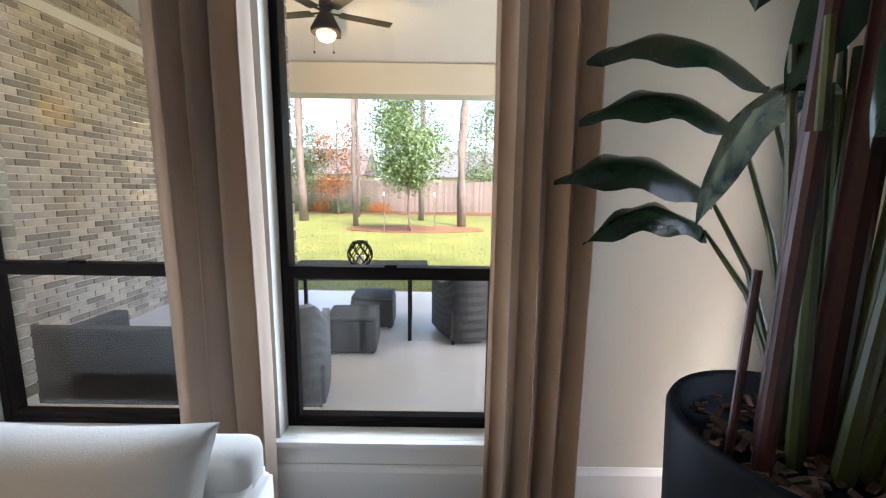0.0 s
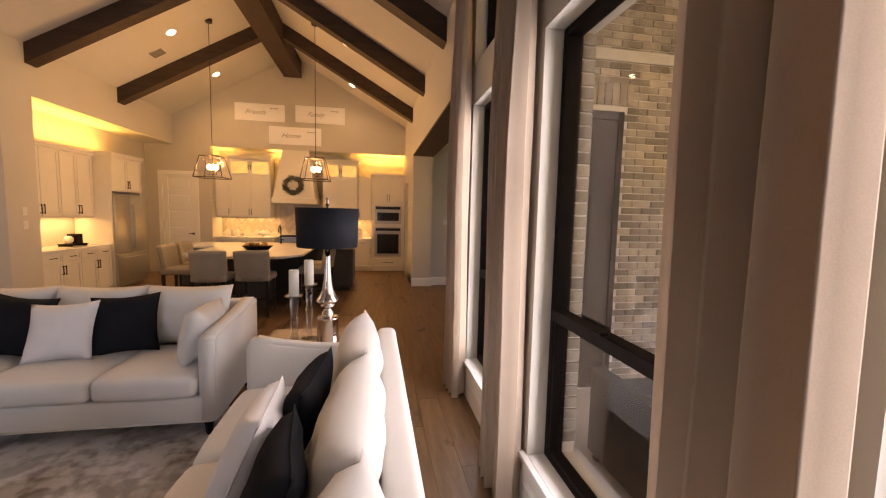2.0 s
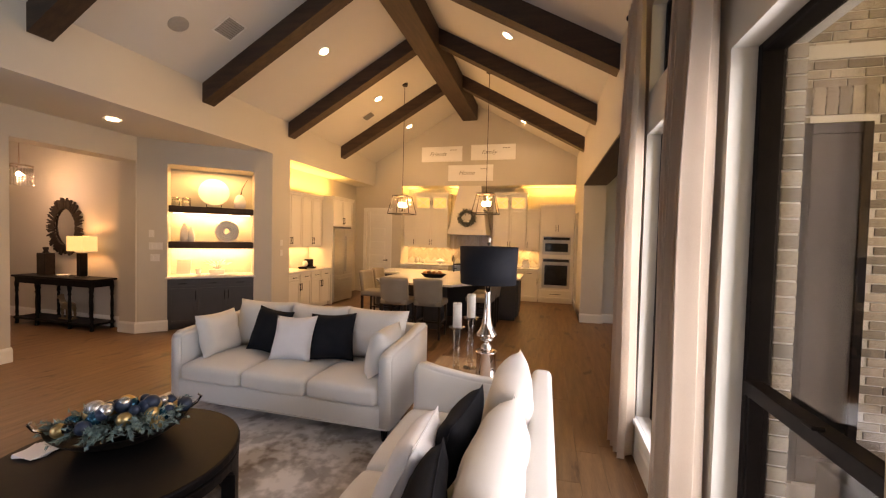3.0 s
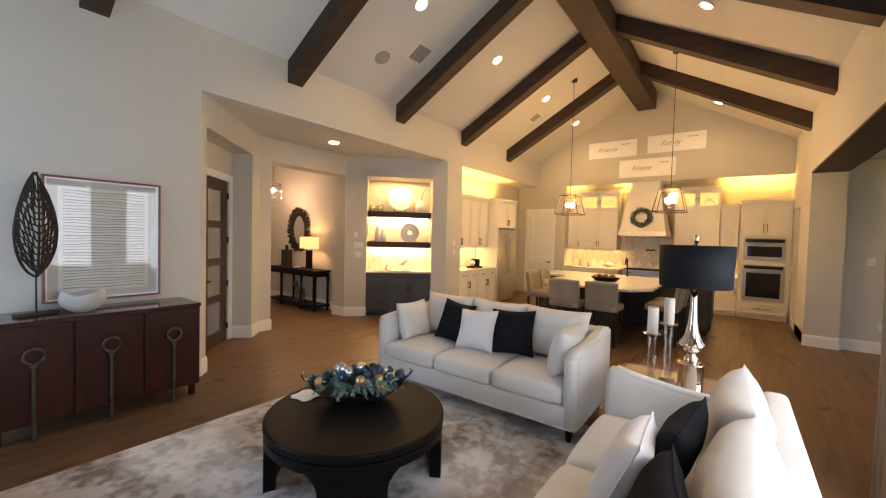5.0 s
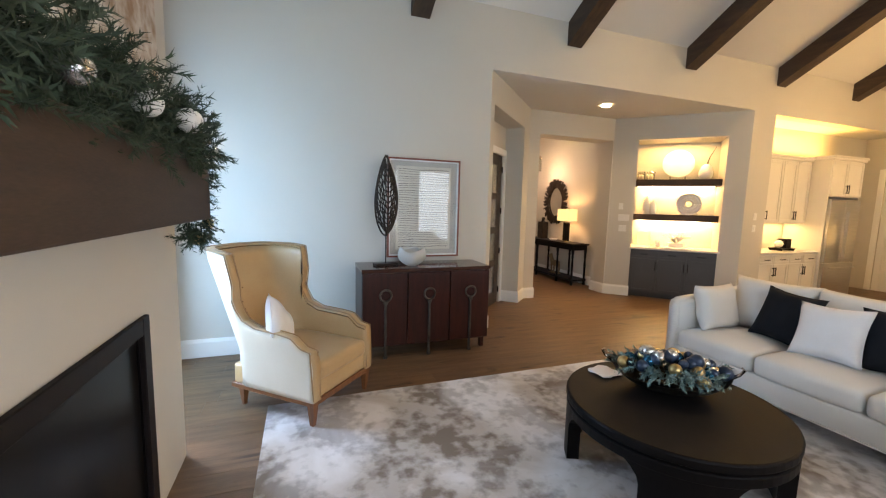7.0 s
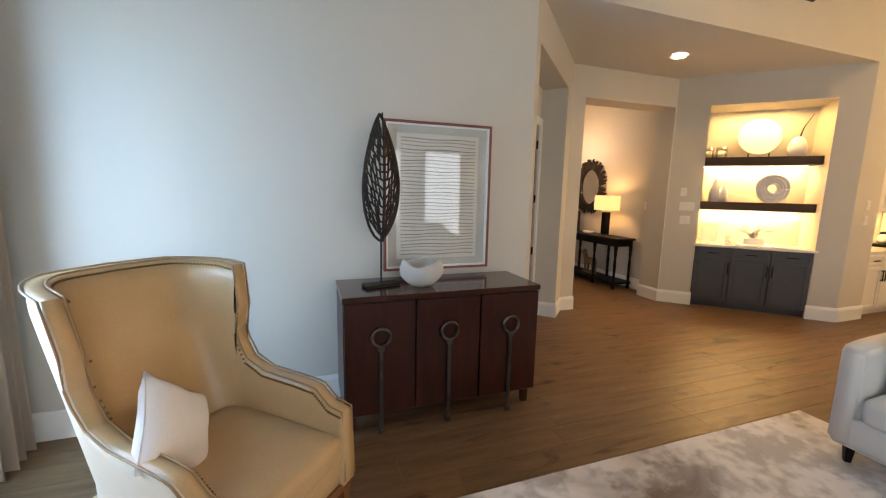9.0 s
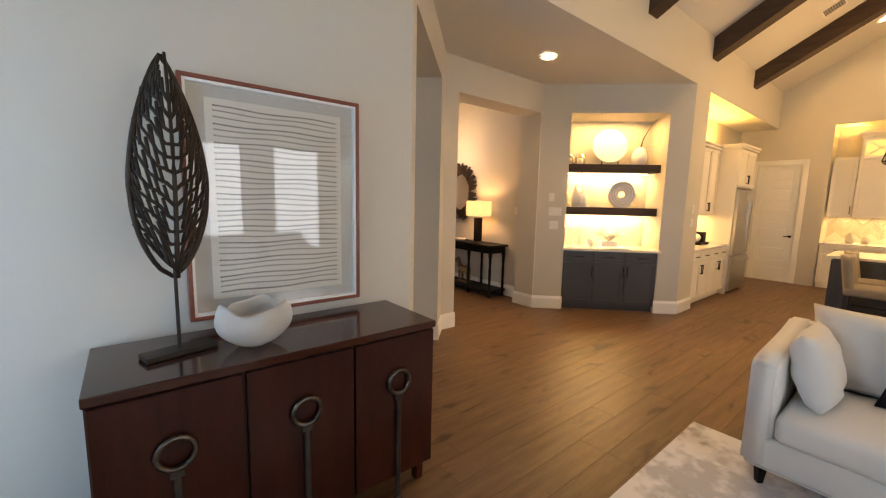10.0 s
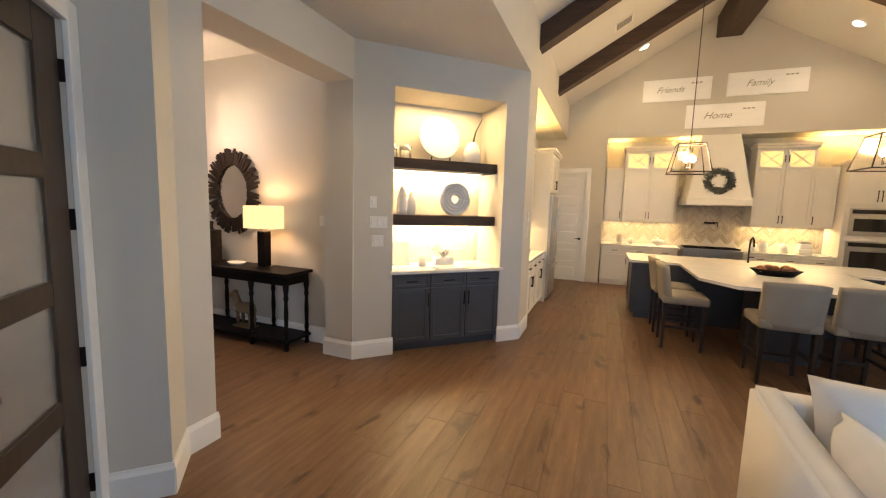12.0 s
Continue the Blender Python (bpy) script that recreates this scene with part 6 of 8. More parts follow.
for k in range(3):
    part("grate", boxes(*[(0.03 + 0.34 * k, 0.06 + 0.11 * q, 0.93, 0.34 + 0.34 * k, 0.075 + 0.11 * q, 0.955) for q in range(5)], (0.03 + 0.34 * k, 0.06, 0.93, 0.045 + 0.34 * k, 0.515, 0.955), (0.325 + 0.34 * k, 0.06, 0.93, 0.34 + 0.34 * k, 0.515, 0.955)), M_BLACK, rn, "black iron grate")
for k in range(6):
    bm = bmesh.new()
    lathe(bm, [(0.0, 0.0), (0.022, 0.0), (0.018, 0.035), (0.0, 0.035)], 14)
    turned(bm, pose(0.12 + 0.162 * k, -0.002, 0.80, 90, 0, 0))
    part("knob", bm, M_STEEL, rn)
# herringbone tiles
M_TILE = material("splash_tile", (0.46, 0.40, 0.31), 0.25, colour2=(0.36, 0.31, 0.24), scale=9, grain=40, bump=0.05, vary=0.16)
bm = bmesh.new()
tw, tl_ = 0.045, 0.18
for (y0, y1, z0, z1) in ((-3.0, -1.5, 0.93, 1.44), (-1.5, -0.25, 0.93, 3.2), (-0.25, 1.08, 0.93, 1.44)):
    cols = int((y1 - y0) / (tl_ * 0.7071)) + 1
    step = tl_ * 0.7071
    for c in range(cols):
        ya = y0 + c * step
        yb = min(ya + step, y1)
        if yb - ya < 0.01:
            continue
        up = 1 if c % 2 == 0 else -1
        n = int((z1 - z0 + step) / (tw * 1.414)) + 2
        for k in range(n):
            za = z0 + k * tw * 1.4142 - (step if up > 0 else 0)
            zl, zr = za, za + up * (yb - ya)
            zs = [zl, zr, zr + tw * 1.30, zl + tw * 1.30]
            if min(zs) < z0 or max(zs) > z1:
                continue
            x = W - 0.645
            bm.faces.new([bm.verts.new(p) for p in ((x, ya + 0.002, zs[0]), (x, yb - 0.002, zs[1]), (x, yb - 0.002, zs[2]), (x, ya + 0.002, zs[3]))])
bmesh.ops.recalc_face_normals(bm, faces=bm.faces)
sp = new("splashback_tiles", finish("splashback_tiles", bm, M_TILE))
tagged(sp, "beige and taupe herringbone splashback tiles", "tiles", "", "stuff")
pf_ = thing("pot_filler", (W - 0.63, -0.75, 1.45), "black folding pot filler tap on the splashback", "tap")
bm = bmesh.new()
tube(bm, [(0, 0, 0), (0.05, 0, 0), (0.05, -0.2, 0), (0.06, -0.2, 0.02), (0.06, 0.05, 0.02), (0.06, 0.05, -0.08)], 0.010, 8)
part("spout", bm, M_BLACK, pf_)
for y, h, w, lb in ((-2.62, 0.20, 0.07, "grey stoneware jar on the kitchen counter"), (-2.40, 0.13, 0.06, "grey stoneware jar on the kitchen counter")):
    vessel(pose(W - 0.35, y, 0.92), [(0.0, 0.0), (w * 0.8, 0.0), (w, h * 0.4), (w * 0.9, h * 0.8), (w * 0.5, h * 0.92), (w * 0.55, h), (0.0, h)], M_MAT, lb, "jar", "jar")
vessel(pose(W - 0.3, -1.85, 0.92), [(0.0, 0.0), (0.05, 0.0), (0.05, 0.02), (0.13, 0.06), (0.14, 0.09), (0.12, 0.12), (0.03, 0.15), (0.02, 0.18), (0.0, 0.18)], M_PORCELAIN, "white lidded serving dish on the counter", "dish", "serving_dish")
for y, h, w in ((-0.10, 0.18, 0.055), (0.06, 0.22, 0.075), (0.40, 0.20, 0.075)):
    vessel(pose(W - 0.32, y, 0.92), [(0.0, 0.0), (w, 0.0), (w, h * 0.85), (w * 0.3, h * 0.92), (w * 0.3, h), (0.0, h)], M_PORCELAIN, "white lidded canister on the counter", "canister", "canister")
cm = thing("kettle", (W - 0.30, 0.72, 0.92), "cream countertop coffee maker with a dark band", "coffee maker")
part("body", boxes((-0.10, -0.11, 0, 0.10, 0.11, 0.10), (-0.09, -0.10, 0.10, 0.09, 0.10, 0.20), bevel=0.015, seg=2), M_PORCELAIN, cm)
part("lid", boxes((-0.07, -0.08, 0.20, 0.07, 0.08, 0.26), bevel=0.02, seg=2), M_MAT, cm)

# pantry door
pd = thing("pantry_door", (W - 0.06, -4.16, 0.0, 0, 0, 90), "white five-panel pantry door with a black lever, closed", "door")
pd["kind"] = "structure"
bm = boxes((0.0, 0.0, 0.0, 0.74, 0.03, 2.5))
for s in ((0, 0.10), (0.64, 0.74)):
    box(bm, s[0], -0.022, 0, s[1], 0.0, 2.5)
for k in range(7):
    z = 2.5 * k / 6 - (0.05 if k in (3,) else 0.05)
    box(bm, 0.10, -0.022, max(0, z - 0.01), 0.64, 0.0, min(2.5, z + 0.09))
for k in range(6):
    z = 2.5 * k / 6
    box(bm, 0.145, -0.013, z + 0.085, 0.595, 0.001, z + 0.31, bevel=0.008)
part("leaf", bm, M_TRIM, pd)
part("door_handle", boxes((0.66, -0.07, 0.98, 0.68, -0.022, 1.0), (0.57, -0.07, 0.98, 0.68, -0.058, 1.0), (0.645, -0.030, 0.965, 0.695, -0.022, 1.015), bevel=0.002), M_BLACK, pd, "black lever handle")
structure("trim", boxes((W, -4.26, 0.0, W + 0.018, -4.16, 2.6), (W, -3.42, 0.0, W + 0.018, -3.32, 2.6), (W, -4.16, 2.5, W + 0.018, -3.42, 2.6), bevel=0.003), M_TRIM, "white painted door casing")

# refrigerator bay
BY = S - 0.02


def bay_cab(x, back=0.0):
    return pose(x, BY - back, 0, 0, 0, 180)


for x, w in ((-7.12, 0.85), (-7.97, 0.80)):
    cabinet(bay_cab(x, 0.03), w, 0.6, 0.0, 0.88, (w / 2, w / 2), M_CABW, "white shaker base cabinet beside the refrigerator", 0.15, None, 0.09, "bay cabinets", low_handle=False)
    cabinet(bay_cab(x, 0.28), w, 0.34, 1.44, 2.60, (w / 2, w / 2), M_CABW, "white shaker upper cabinet beside the refrigerator", group="bay cabinets", crown=0.08)
t = thing("countertop", (0, 0, 0), "white quartz countertop in the refrigerator bay", "countertop")
part("slab", boxes((-8.77, S - 0.645, 0.88, -7.115, BY - 0.0, 0.92), bevel=0.003), M_QUARTZ, t)
fc = cabinet(bay_cab(-8.78, -0.03), 1.0, 0.68, 1.95, 2.62, (0.5, 0.5), M_CABW, "white cabinet above the refrigerator", group="bay cabinets", crown=0.08)
part("side_panel", boxes((0.0, 0.0, 0.0, 0.025, 0.65, 1.95)), M_CABW, fc)
part("side_panel", boxes((0.975, 0.0, 0.0, 1.0, 0.65, 1.95)), M_CABW, fc)
fr = thing("refrigerator", pose(-8.81, S + 0.06, 0, 0, 0, 180), "stainless French-door refrigerator between white panels", "refrigerator")
part("body", boxes((0.0, 0.05, 0.03, 0.94, 0.68, 1.90)), M_STEEL, fr)
for k in range(2):
    d = part("door", boxes((0.003 + 0.47 * k, 0.0, 0.72, 0.467 + 0.47 * k, 0.05, 1.895), bevel=0.008, seg=2), M_STEEL, fr, "stainless steel door")
    bm = bmesh.new()
    tube(bm, [(0.44 + 0.06 * k, -0.05, 0.80), (0.44 + 0.06 * k, -0.05, 1.70)], 0.012, 8)
    part("handle", bm, M_STEEL, d)
d = part("freezer_drawer", boxes((0.003, 0.0, 0.06, 0.937, 0.05, 0.70), bevel=0.008, seg=2), M_STEEL, fr)
bm = bmesh.new()
tube(bm, [(0.08, -0.05, 0.62), (0.86, -0.05, 0.62)], 0.012, 8)
part("handle", bm, M_STEEL, d)
bx = thing("tray_set", (-8.25, S - 0.33, 0.92), "dark tray with a small black machine and cups", "tray")
part("tray", boxes((-0.20, -0.12, 0.03, 0.20, 0.12, 0.045), (-0.19, -0.11, 0, -0.17, 0.11, 0.03), (0.17, -0.11, 0, 0.19, 0.11, 0.03), bevel=0.004), M_TABLE, bx)
part("machine", boxes((-0.13, -0.08, 0.045, 0.03, 0.08, 0.22), bevel=0.01), M_BLACK, bx)
bm = bmesh.new()
ball(bm, (0.10, 0, 0.12), 0.07, 16, 10)
part("pot", bm, M_PORCELAIN, bx, smooth=True)

# island with its table end
il = thing("kitchen_island", (0, 0, 0), "charcoal panelled kitchen island with a white quartz top", "kitchen island")
part("body", boxes((-9.42, -2.50, 0.09, -8.42, 0.70, 0.88)), M_CABG, il)
part("toe_kick", boxes((-9.37, -2.45, 0.0, -8.47, 0.65, 0.09)), M_CABG, il)
for y0 in (-2.48, 0.02):
    bm = bmesh.new()
    shaker(bm, 0, 0.64, 0.12, 0.86, 0.0, 0.07)
    turned(bm, pose(-8.42, y0, 0, 0, 0, 90))
    part("panel", bm, M_CABG, il)
for yy, rz in ((-2.50, 0), (0.70, 180)):
    bm = bmesh.new()
    shaker(bm, 0, 0.96, 0.12, 0.86, 0.0, 0.07)
    turned(bm, pose(-9.40 if rz == 0 else -8.44, yy, 0, 0, 0, rz))
    part("panel", bm, M_CABG, il)
bm = bmesh.new()
pts = [(-9.48, -2.57, 0.88), (-8.38, -2.57, 0.88), (-8.38, -1.90, 0.88), (-7.05, -1.90, 0.88), (-6.62, -1.62, 0.88), (-6.62, -0.30, 0.88), (-7.05, -0.02, 0.88), (-8.38, -0.02, 0.88), (-8.38, 0.77, 0.88), (-9.48, 0.77, 0.88)]
prism(bm, pts, (0, 0, 0.04))
bmesh.ops.bevel(bm, geom=list(bm.edges), offset=0.004, segments=1, affect="EDGES")
part("worktop", bm, M_QUARTZ, il, "white quartz top")
part("pedestal", boxes((-7.75, -1.25, 0.0, -7.15, -0.65, 0.88), bevel=0.006), M_CABG, il, "charcoal table pedestal")


def stool(m):
    s = thing("counter_stool", m, "taupe upholstered counter stool with dark wooden legs", "stool", "stools round the island")
    part("seat", slab_bm(-0.25, -0.27, 0.56, 0.25, 0.22, 0.66, 0.03, 0.015), M_TAUPE, s, smooth=True)
    bm = bmesh.new()
    rows, cols = 8, 10
    f, b = [], []
    for q in range(rows + 1):
        v = q / rows
        rf, rb = [], []
        for c in range(cols + 1):
            u = -1 + 2 * c / cols
            z = 0.58 + 0.46 * v - (0.015 * u ** 4 if q == rows else 0)
            y = 0.20 + 0.07 * v - 0.05 * u * u
            rf.append(bm.verts.new((u * 0.25 * (0.97 + 0.03 * v), y - 0.035, z)))
            rb.append(bm.verts.new((u * 0.25 * (0.97 + 0.03 * v), y + 0.035, z)))
        f.append(rf)
        b.append(rb)
    for q in range(rows):
        for c in range(cols):
            bm.faces.new((f[q][c], f[q][c + 1], f[q + 1][c + 1], f[q + 1][c]))
            bm.faces.new((b[q][c + 1], b[q][c], b[q + 1][c], b[q + 1][c + 1]))
        bm.faces.new((f[q][0], f[q + 1][0], b[q + 1][0], b[q][0]))
        bm.faces.new((f[q][cols], b[q][cols], b[q + 1][cols], f[q + 1][cols]))
    for c in range(cols):
        bm.faces.new((f[rows][c], f[rows][c + 1], b[rows][c + 1], b[rows][c]))
        bm.faces.new((f[0][c + 1], f[0][c], b[0][c], b[0][c + 1]))
    part("backrest", bm, M_TAUPE, s, smooth=True)
    for x, y in ((-0.21, -0.22), (0.21, -0.22), (-0.21, 0.19), (0.21, 0.19)):
        bm = bmesh.new()
        lathe(bm, [(0.020, 0.0), (0.030, 0.57)], 4, (x, y, 0), radians(45), radians(405))
        part("leg", bm, M_ESPRESSO, s, "dark wooden leg")
    part("stretcher", boxes((-0.21, -0.235, 0.19, 0.21, -0.205, 0.22)), M_ESPRESSO, s)
    part("stretcher", boxes((-0.225, -0.22, 0.26, -0.195, 0.19, 0.29)), M_ESPRESSO, s)
    part("stretcher", boxes((0.195, -0.22, 0.26, 0.225, 0.19, 0.29)), M_ESPRESSO, s)
    return s


M_TAUPE = material("taupe_fabric", (0.33, 0.29, 0.23), 0.9, colour2=(0.28, 0.24, 0.19), scale=4, grain=200, bump=0.2)
M_ESPRESSO = material("espresso_wood", (0.022, 0.013, 0.009), 0.4, colour2=(0.014, 0.008, 0.006), scale=4, grain=40)
s0 = stool(pose(-6.55, -1.25, 0, 0, 0, -90))
for x, y, rz in ((-6.60, -0.66, -90), (-7.30, -2.02, 180), (-7.95, -2.05, 180), (-7.35, 0.12, 0), (-7.98, 0.14, 0)):
    copy_thing(s0, pose(x, y, 0, 0, 0, rz))
fb = thing("fruit_tray", (-7.75, -0.95, 0.92), "dark wooden dough bowl with orange and brown gourds", "bowl")
bm = bmesh.new()
lathe(bm, [(0.0, 0.0), (0.16, 0.0), (0.22, 0.06), (0.235, 0.075), (0.22, 0.08), (0.15, 0.02), (0.0, 0.02)], 32)
turned(bm, Matrix.Diagonal((0.7, 1.15, 1, 1)))
part("bowl", bm, M_TABLE, fb, smooth=True)
M_GOURD = material("gourd", (0.32, 0.12, 0.03), 0.5, colour2=(0.16, 0.06, 0.02), scale=8, vary=0.3)
rnd = random.Random(1)
for k in range(9):
    bm = bmesh.new()
    ball(bm, (rnd.uniform(-0.08, 0.08), rnd.uniform(-0.17, 0.17), 0.07 + rnd.uniform(0, 0.03)), 0.05, 12, 8, 0.8)
    part("gourd", bm, M_GOURD, fb, smooth=True)
tp = thing("kitchen_tap", (-9.15, -0.85, 0.92), "tall black gooseneck kitchen tap on the island", "tap")
bm = bmesh.new()
tube(bm, [(0, 0, 0), (0, 0, 0.28), (0.03, 0, 0.36), (0.10, 0, 0.40), (0.17, 0, 0.36), (0.19, 0, 0.26)], 0.013, 10)
part("spout", bm, M_BLACK, tp, smooth=True)
part("lever", boxes((-0.01, 0.0, 0.08, 0.01, 0.07, 0.095), bevel=0.003), M_BLACK, tp)


def pendant(x, y, zb, zc):
    p = thing("pendant_lantern", (x, y, zb), "tapered bronze lantern pendant with clear glass and glowing bulbs", "pendant light", "island pendants")
    h, a, b = 0.40, 0.25, 0.165
    low = [(-a, -a, 0), (a, -a, 0), (a, a, 0), (-a, a, 0)]
    top = [(-b, -b, h), (b, -b, h), (b, b, h), (-b, b, h)]
    bars = [((-b, 0, h), (b, 0, h)), ((0, -b, h), (0, b, h))]
    for k in range(4):
        bars += [(low[k], low[(k + 1) % 4]), (top[k], top[(k + 1) % 4]), (low[k], top[k])]
    for ends in bars:
        bm = bmesh.new()
        tube(bm, list(ends), 0.009, 4)
        part("frame_bar", bm, M_BRONZE, p)
    for k in range(4):
        bm = bmesh.new()
        bm.faces.new([bm.verts.new(v) for v in (low[k], low[(k + 1) % 4], top[(k + 1) % 4], top[k])])
        g = part("pane", bm, M_GLASS, p)
        g.visible_shadow = False
    bm = bmesh.new()
    tube(bm, [(0, 0, h), (0, 0, zc - zb)], 0.006, 6)
    part("rod", bm, M_BRONZE, p)
    bm = bmesh.new()
    lathe(bm, [(0.0, zc - zb - 0.03), (0.065, zc - zb - 0.03), (0.065, zc - zb + 0.05), (0.0, zc - zb + 0.05)], 18)
    part("canopy", bm, M_BRONZE, p)
    for k in range(4):
        c, s = 0.06 * math.cos(k * math.pi / 2 + 0.5), 0.06 * math.sin(k * math.pi / 2 + 0.5)
        bm = bmesh.new()
        tube(bm, [(0, 0, 0.08), (c, s, 0.06), (c, s, 0.16)], 0.008, 6)
        part("candle_arm", bm, M_BRONZE, p)
        bm = bmesh.new()
        ball(bm, (c, s, 0.20), 0.030, 10, 8, 1.5)
        part("bulb", bm, M_BULB, p, "glowing bulb", smooth=True)
    bm = bmesh.new()
    tube(bm, [(0, 0, 0.05), (0, 0, h)], 0.006, 6)
    part("stem", bm, M_BRONZE, p)
    lamp("POINT", P_PENDANT, (1.0, 0.60, 0.24), pose(x, y, zb + 0.27), 0.06)


def slope_z(y):
    return EAVE + (min(N - y, y - S)) * (RIDGE_Z - EAVE) / (N - RIDGE_Y)


P_PENDANT = 10
pendant(-8.38, -1.90, 2.24, slope_z(-1.90))
pendant(-8.00, 0.05, 2.24, slope_z(0.05))

# signs on the gable: script words
M_SCRIPT = material("pale_script", (0.36, 0.35, 0.33), 0.8)
M_SIGN = material("whitewashed_board", (0.88, 0.88, 0.88), 0.6, colour2=(0.83, 0.83, 0.82), scale=3, grain=30, bump=0.06, stretch=(1, 6, 6))
for (y, z, w, h, word, sz) in ((-1.79, 4.18, 1.23, 0.44, "Friends", 0.20), (-0.28, 4.20, 1.27, 0.44, "Family", 0.20), (-0.92, 3.62, 1.32, 0.46, "Home", 0.22)):
    sg = thing("wall_sign", (W + 0.002, y, z, 90, 0, 90), "long whitewashed board sign with a grey script word", "sign", "signs over the kitchen")
    part("board", boxes((-w / 2, -h / 2, 0, w / 2, h / 2, 0.025), bevel=0.004), M_SIGN, sg)
    cu = bpy.data.curves.new("word", "FONT")
    cu.body, cu.size, cu.align_x, cu.align_y, cu.shear, cu.extrude = word, sz * 0.85, "CENTER", "CENTER", 0.45, 0.001
    cu.materials.append(M_SCRIPT)
    o = new("lettering", cu)
    o.parent = sg
    o.matrix_local = pose(-0.12, 0, 0.027)
    part("small_print", boxes(*[(w / 2 - 0.36 + 0.07 * k, 0.10, 0.026, w / 2 - 0.31 + 0.07 * k, 0.125, 0.028) for k in range(3)]), M_SCRIPT, sg)

# ---- ceiling fixtures ----
M_GRILLE = material("grey_grille", (0.33, 0.32, 0.30), 0.6, scale=20, grain=160, bump=0.1)
SPOTS = ((-3.95, -2.48), (-5.98, -2.45), (-8.22, -2.47), (-10.35, -2.5), (-6.05, 0.6), (-7.95, 0.6), (-10.4, 0.6))
for x, y in SPOTS:
    z = slope_z(y)
    tilt = math.degrees(math.atan(PITCH)) * (1 if y < RIDGE_Y else -1)
    c = thing("recessed_light", (x, y, z, tilt, 0, 0), "round recessed ceiling light, switched on", "ceiling light", "recessed ceiling lights")
    bm = bmesh.new()
    lathe(bm, [(0.070, -0.014), (0.095, -0.020), (0.098, 0.002), (0.070, 0.004), (0.070, -0.014)], 28)
    part("trim_ring", bm, M_TRIM, c)
    bm = bmesh.new()
    lathe(bm, [(0.0, -0.018), (0.070, -0.018), (0.070, 0.006), (0.0, 0.006)], 24)
    part("lens", bm, M_CANLIGHT, c, "glowing lens")
    lamp("SPOT", P_CAN * (0.55 if x < -7.5 else 1.0), WARM, pose(x, y, z - 0.06), 0.05, spot=150, blend=0.7)
c = thing("recessed_light", (-4.22, -4.64, ALC_Z - 0.012), "round recessed ceiling light, switched on", "ceiling light", "recessed ceiling lights")
bm = bmesh.new()
lathe(bm, [(0.070, -0.004), (0.095, -0.008), (0.098, 0.0), (0.070, 0.002), (0.070, -0.004)], 28)
part("trim_ring", bm, M_TRIM, c)
bm = bmesh.new()
lathe(bm, [(0.0, -0.008), (0.070, -0.008), (0.070, 0.0), (0.0, 0.0)], 24)
part("lens", bm, M_CANLIGHT, c, "glowing lens")
lamp("SPOT", P_CAN * 0.85, WARM, pose(-4.2, -4.62, ALC_Z - 0.03), 0.05, spot=140, blend=0.7)
for x, y, w, lb, cat in ((-4.55, -3.0, 0.16, "vent", ""), (-8.65, -2.9, 0.14, "vent", ""), (-4.05, -3.30, 0.12, "speaker", ""), (-9.3, -3.1, 0.10, "speaker", "")):
    z = slope_z(y)
    c = thing("ceiling_" + lb, (x, y, z, math.degrees(math.atan(PITCH)), 0, 0), "grey square ceiling air vent" if lb == "vent" else "round grey ceiling speaker grille", "ceiling " + lb)
    if lb == "vent":
        part("vent_frame", boxes((-w, -w, -0.010, w, -w + 0.02, 0.0), (-w, w - 0.02, -0.010, w, w, 0.0), (-w, -w + 0.02, -0.010, -w + 0.02, w - 0.02, 0.0), (w - 0.02, -w + 0.02, -0.010, w, w - 0.02, 0.0)), M_PLASTIC, c)
        for k in range(8):
            yy = -w + 0.04 + k * (2 * w - 0.08) / 7
            part("slat", turned(boxes((-w + 0.02, -0.012, -0.001, w - 0.02, 0.012, 0.001)), pose(0, yy, -0.006, 35, 0, 0)), M_GRILLE, c)
        part("backing", boxes((-w + 0.02, -w + 0.02, -0.001, w - 0.02, w - 0.02, 0.001)), M_INK_PALE, c)
    else:
        bm = bmesh.new()
        lathe(bm, [(0.0, -0.008), (w - 0.01, -0.008), (w, -0.003), (w, 0.004), (0.0, 0.004)], 32)
        part("grille", bm, M_GRILLE, c, smooth=True)

# cove and under-cabinet strips
P_COVE = 8
lamp("AREA", P_COVE * 1.4, AMBER, pose(W - 0.35, -2.1, 3.06, 180, 0, 0), 0.10, 1.6)
lamp("AREA", P_COVE * 1.6, AMBER, pose(W - 0.35, 0.85, 2.98, 180, 0, 0), 0.10, 2.2)
lamp("AREA", P_COVE * 1.4, AMBER, pose(-8.4, S - 0.42, 2.76, 180, 0, 0), 2.4, 0.10)
lamp("AREA", 3.2, (1.0, 0.66, 0.26), pose(W - 0.45, -2.2, 1.425), 0.10, 1.5)
lamp("AREA", 3.2, (1.0, 0.66, 0.26), pose(W - 0.45, 0.4, 1.425), 0.10, 1.3)
lamp("AREA", 3.2, (1.0, 0.66, 0.26), pose(-7.95, S - 0.5, 1.425), 1.5, 0.10)

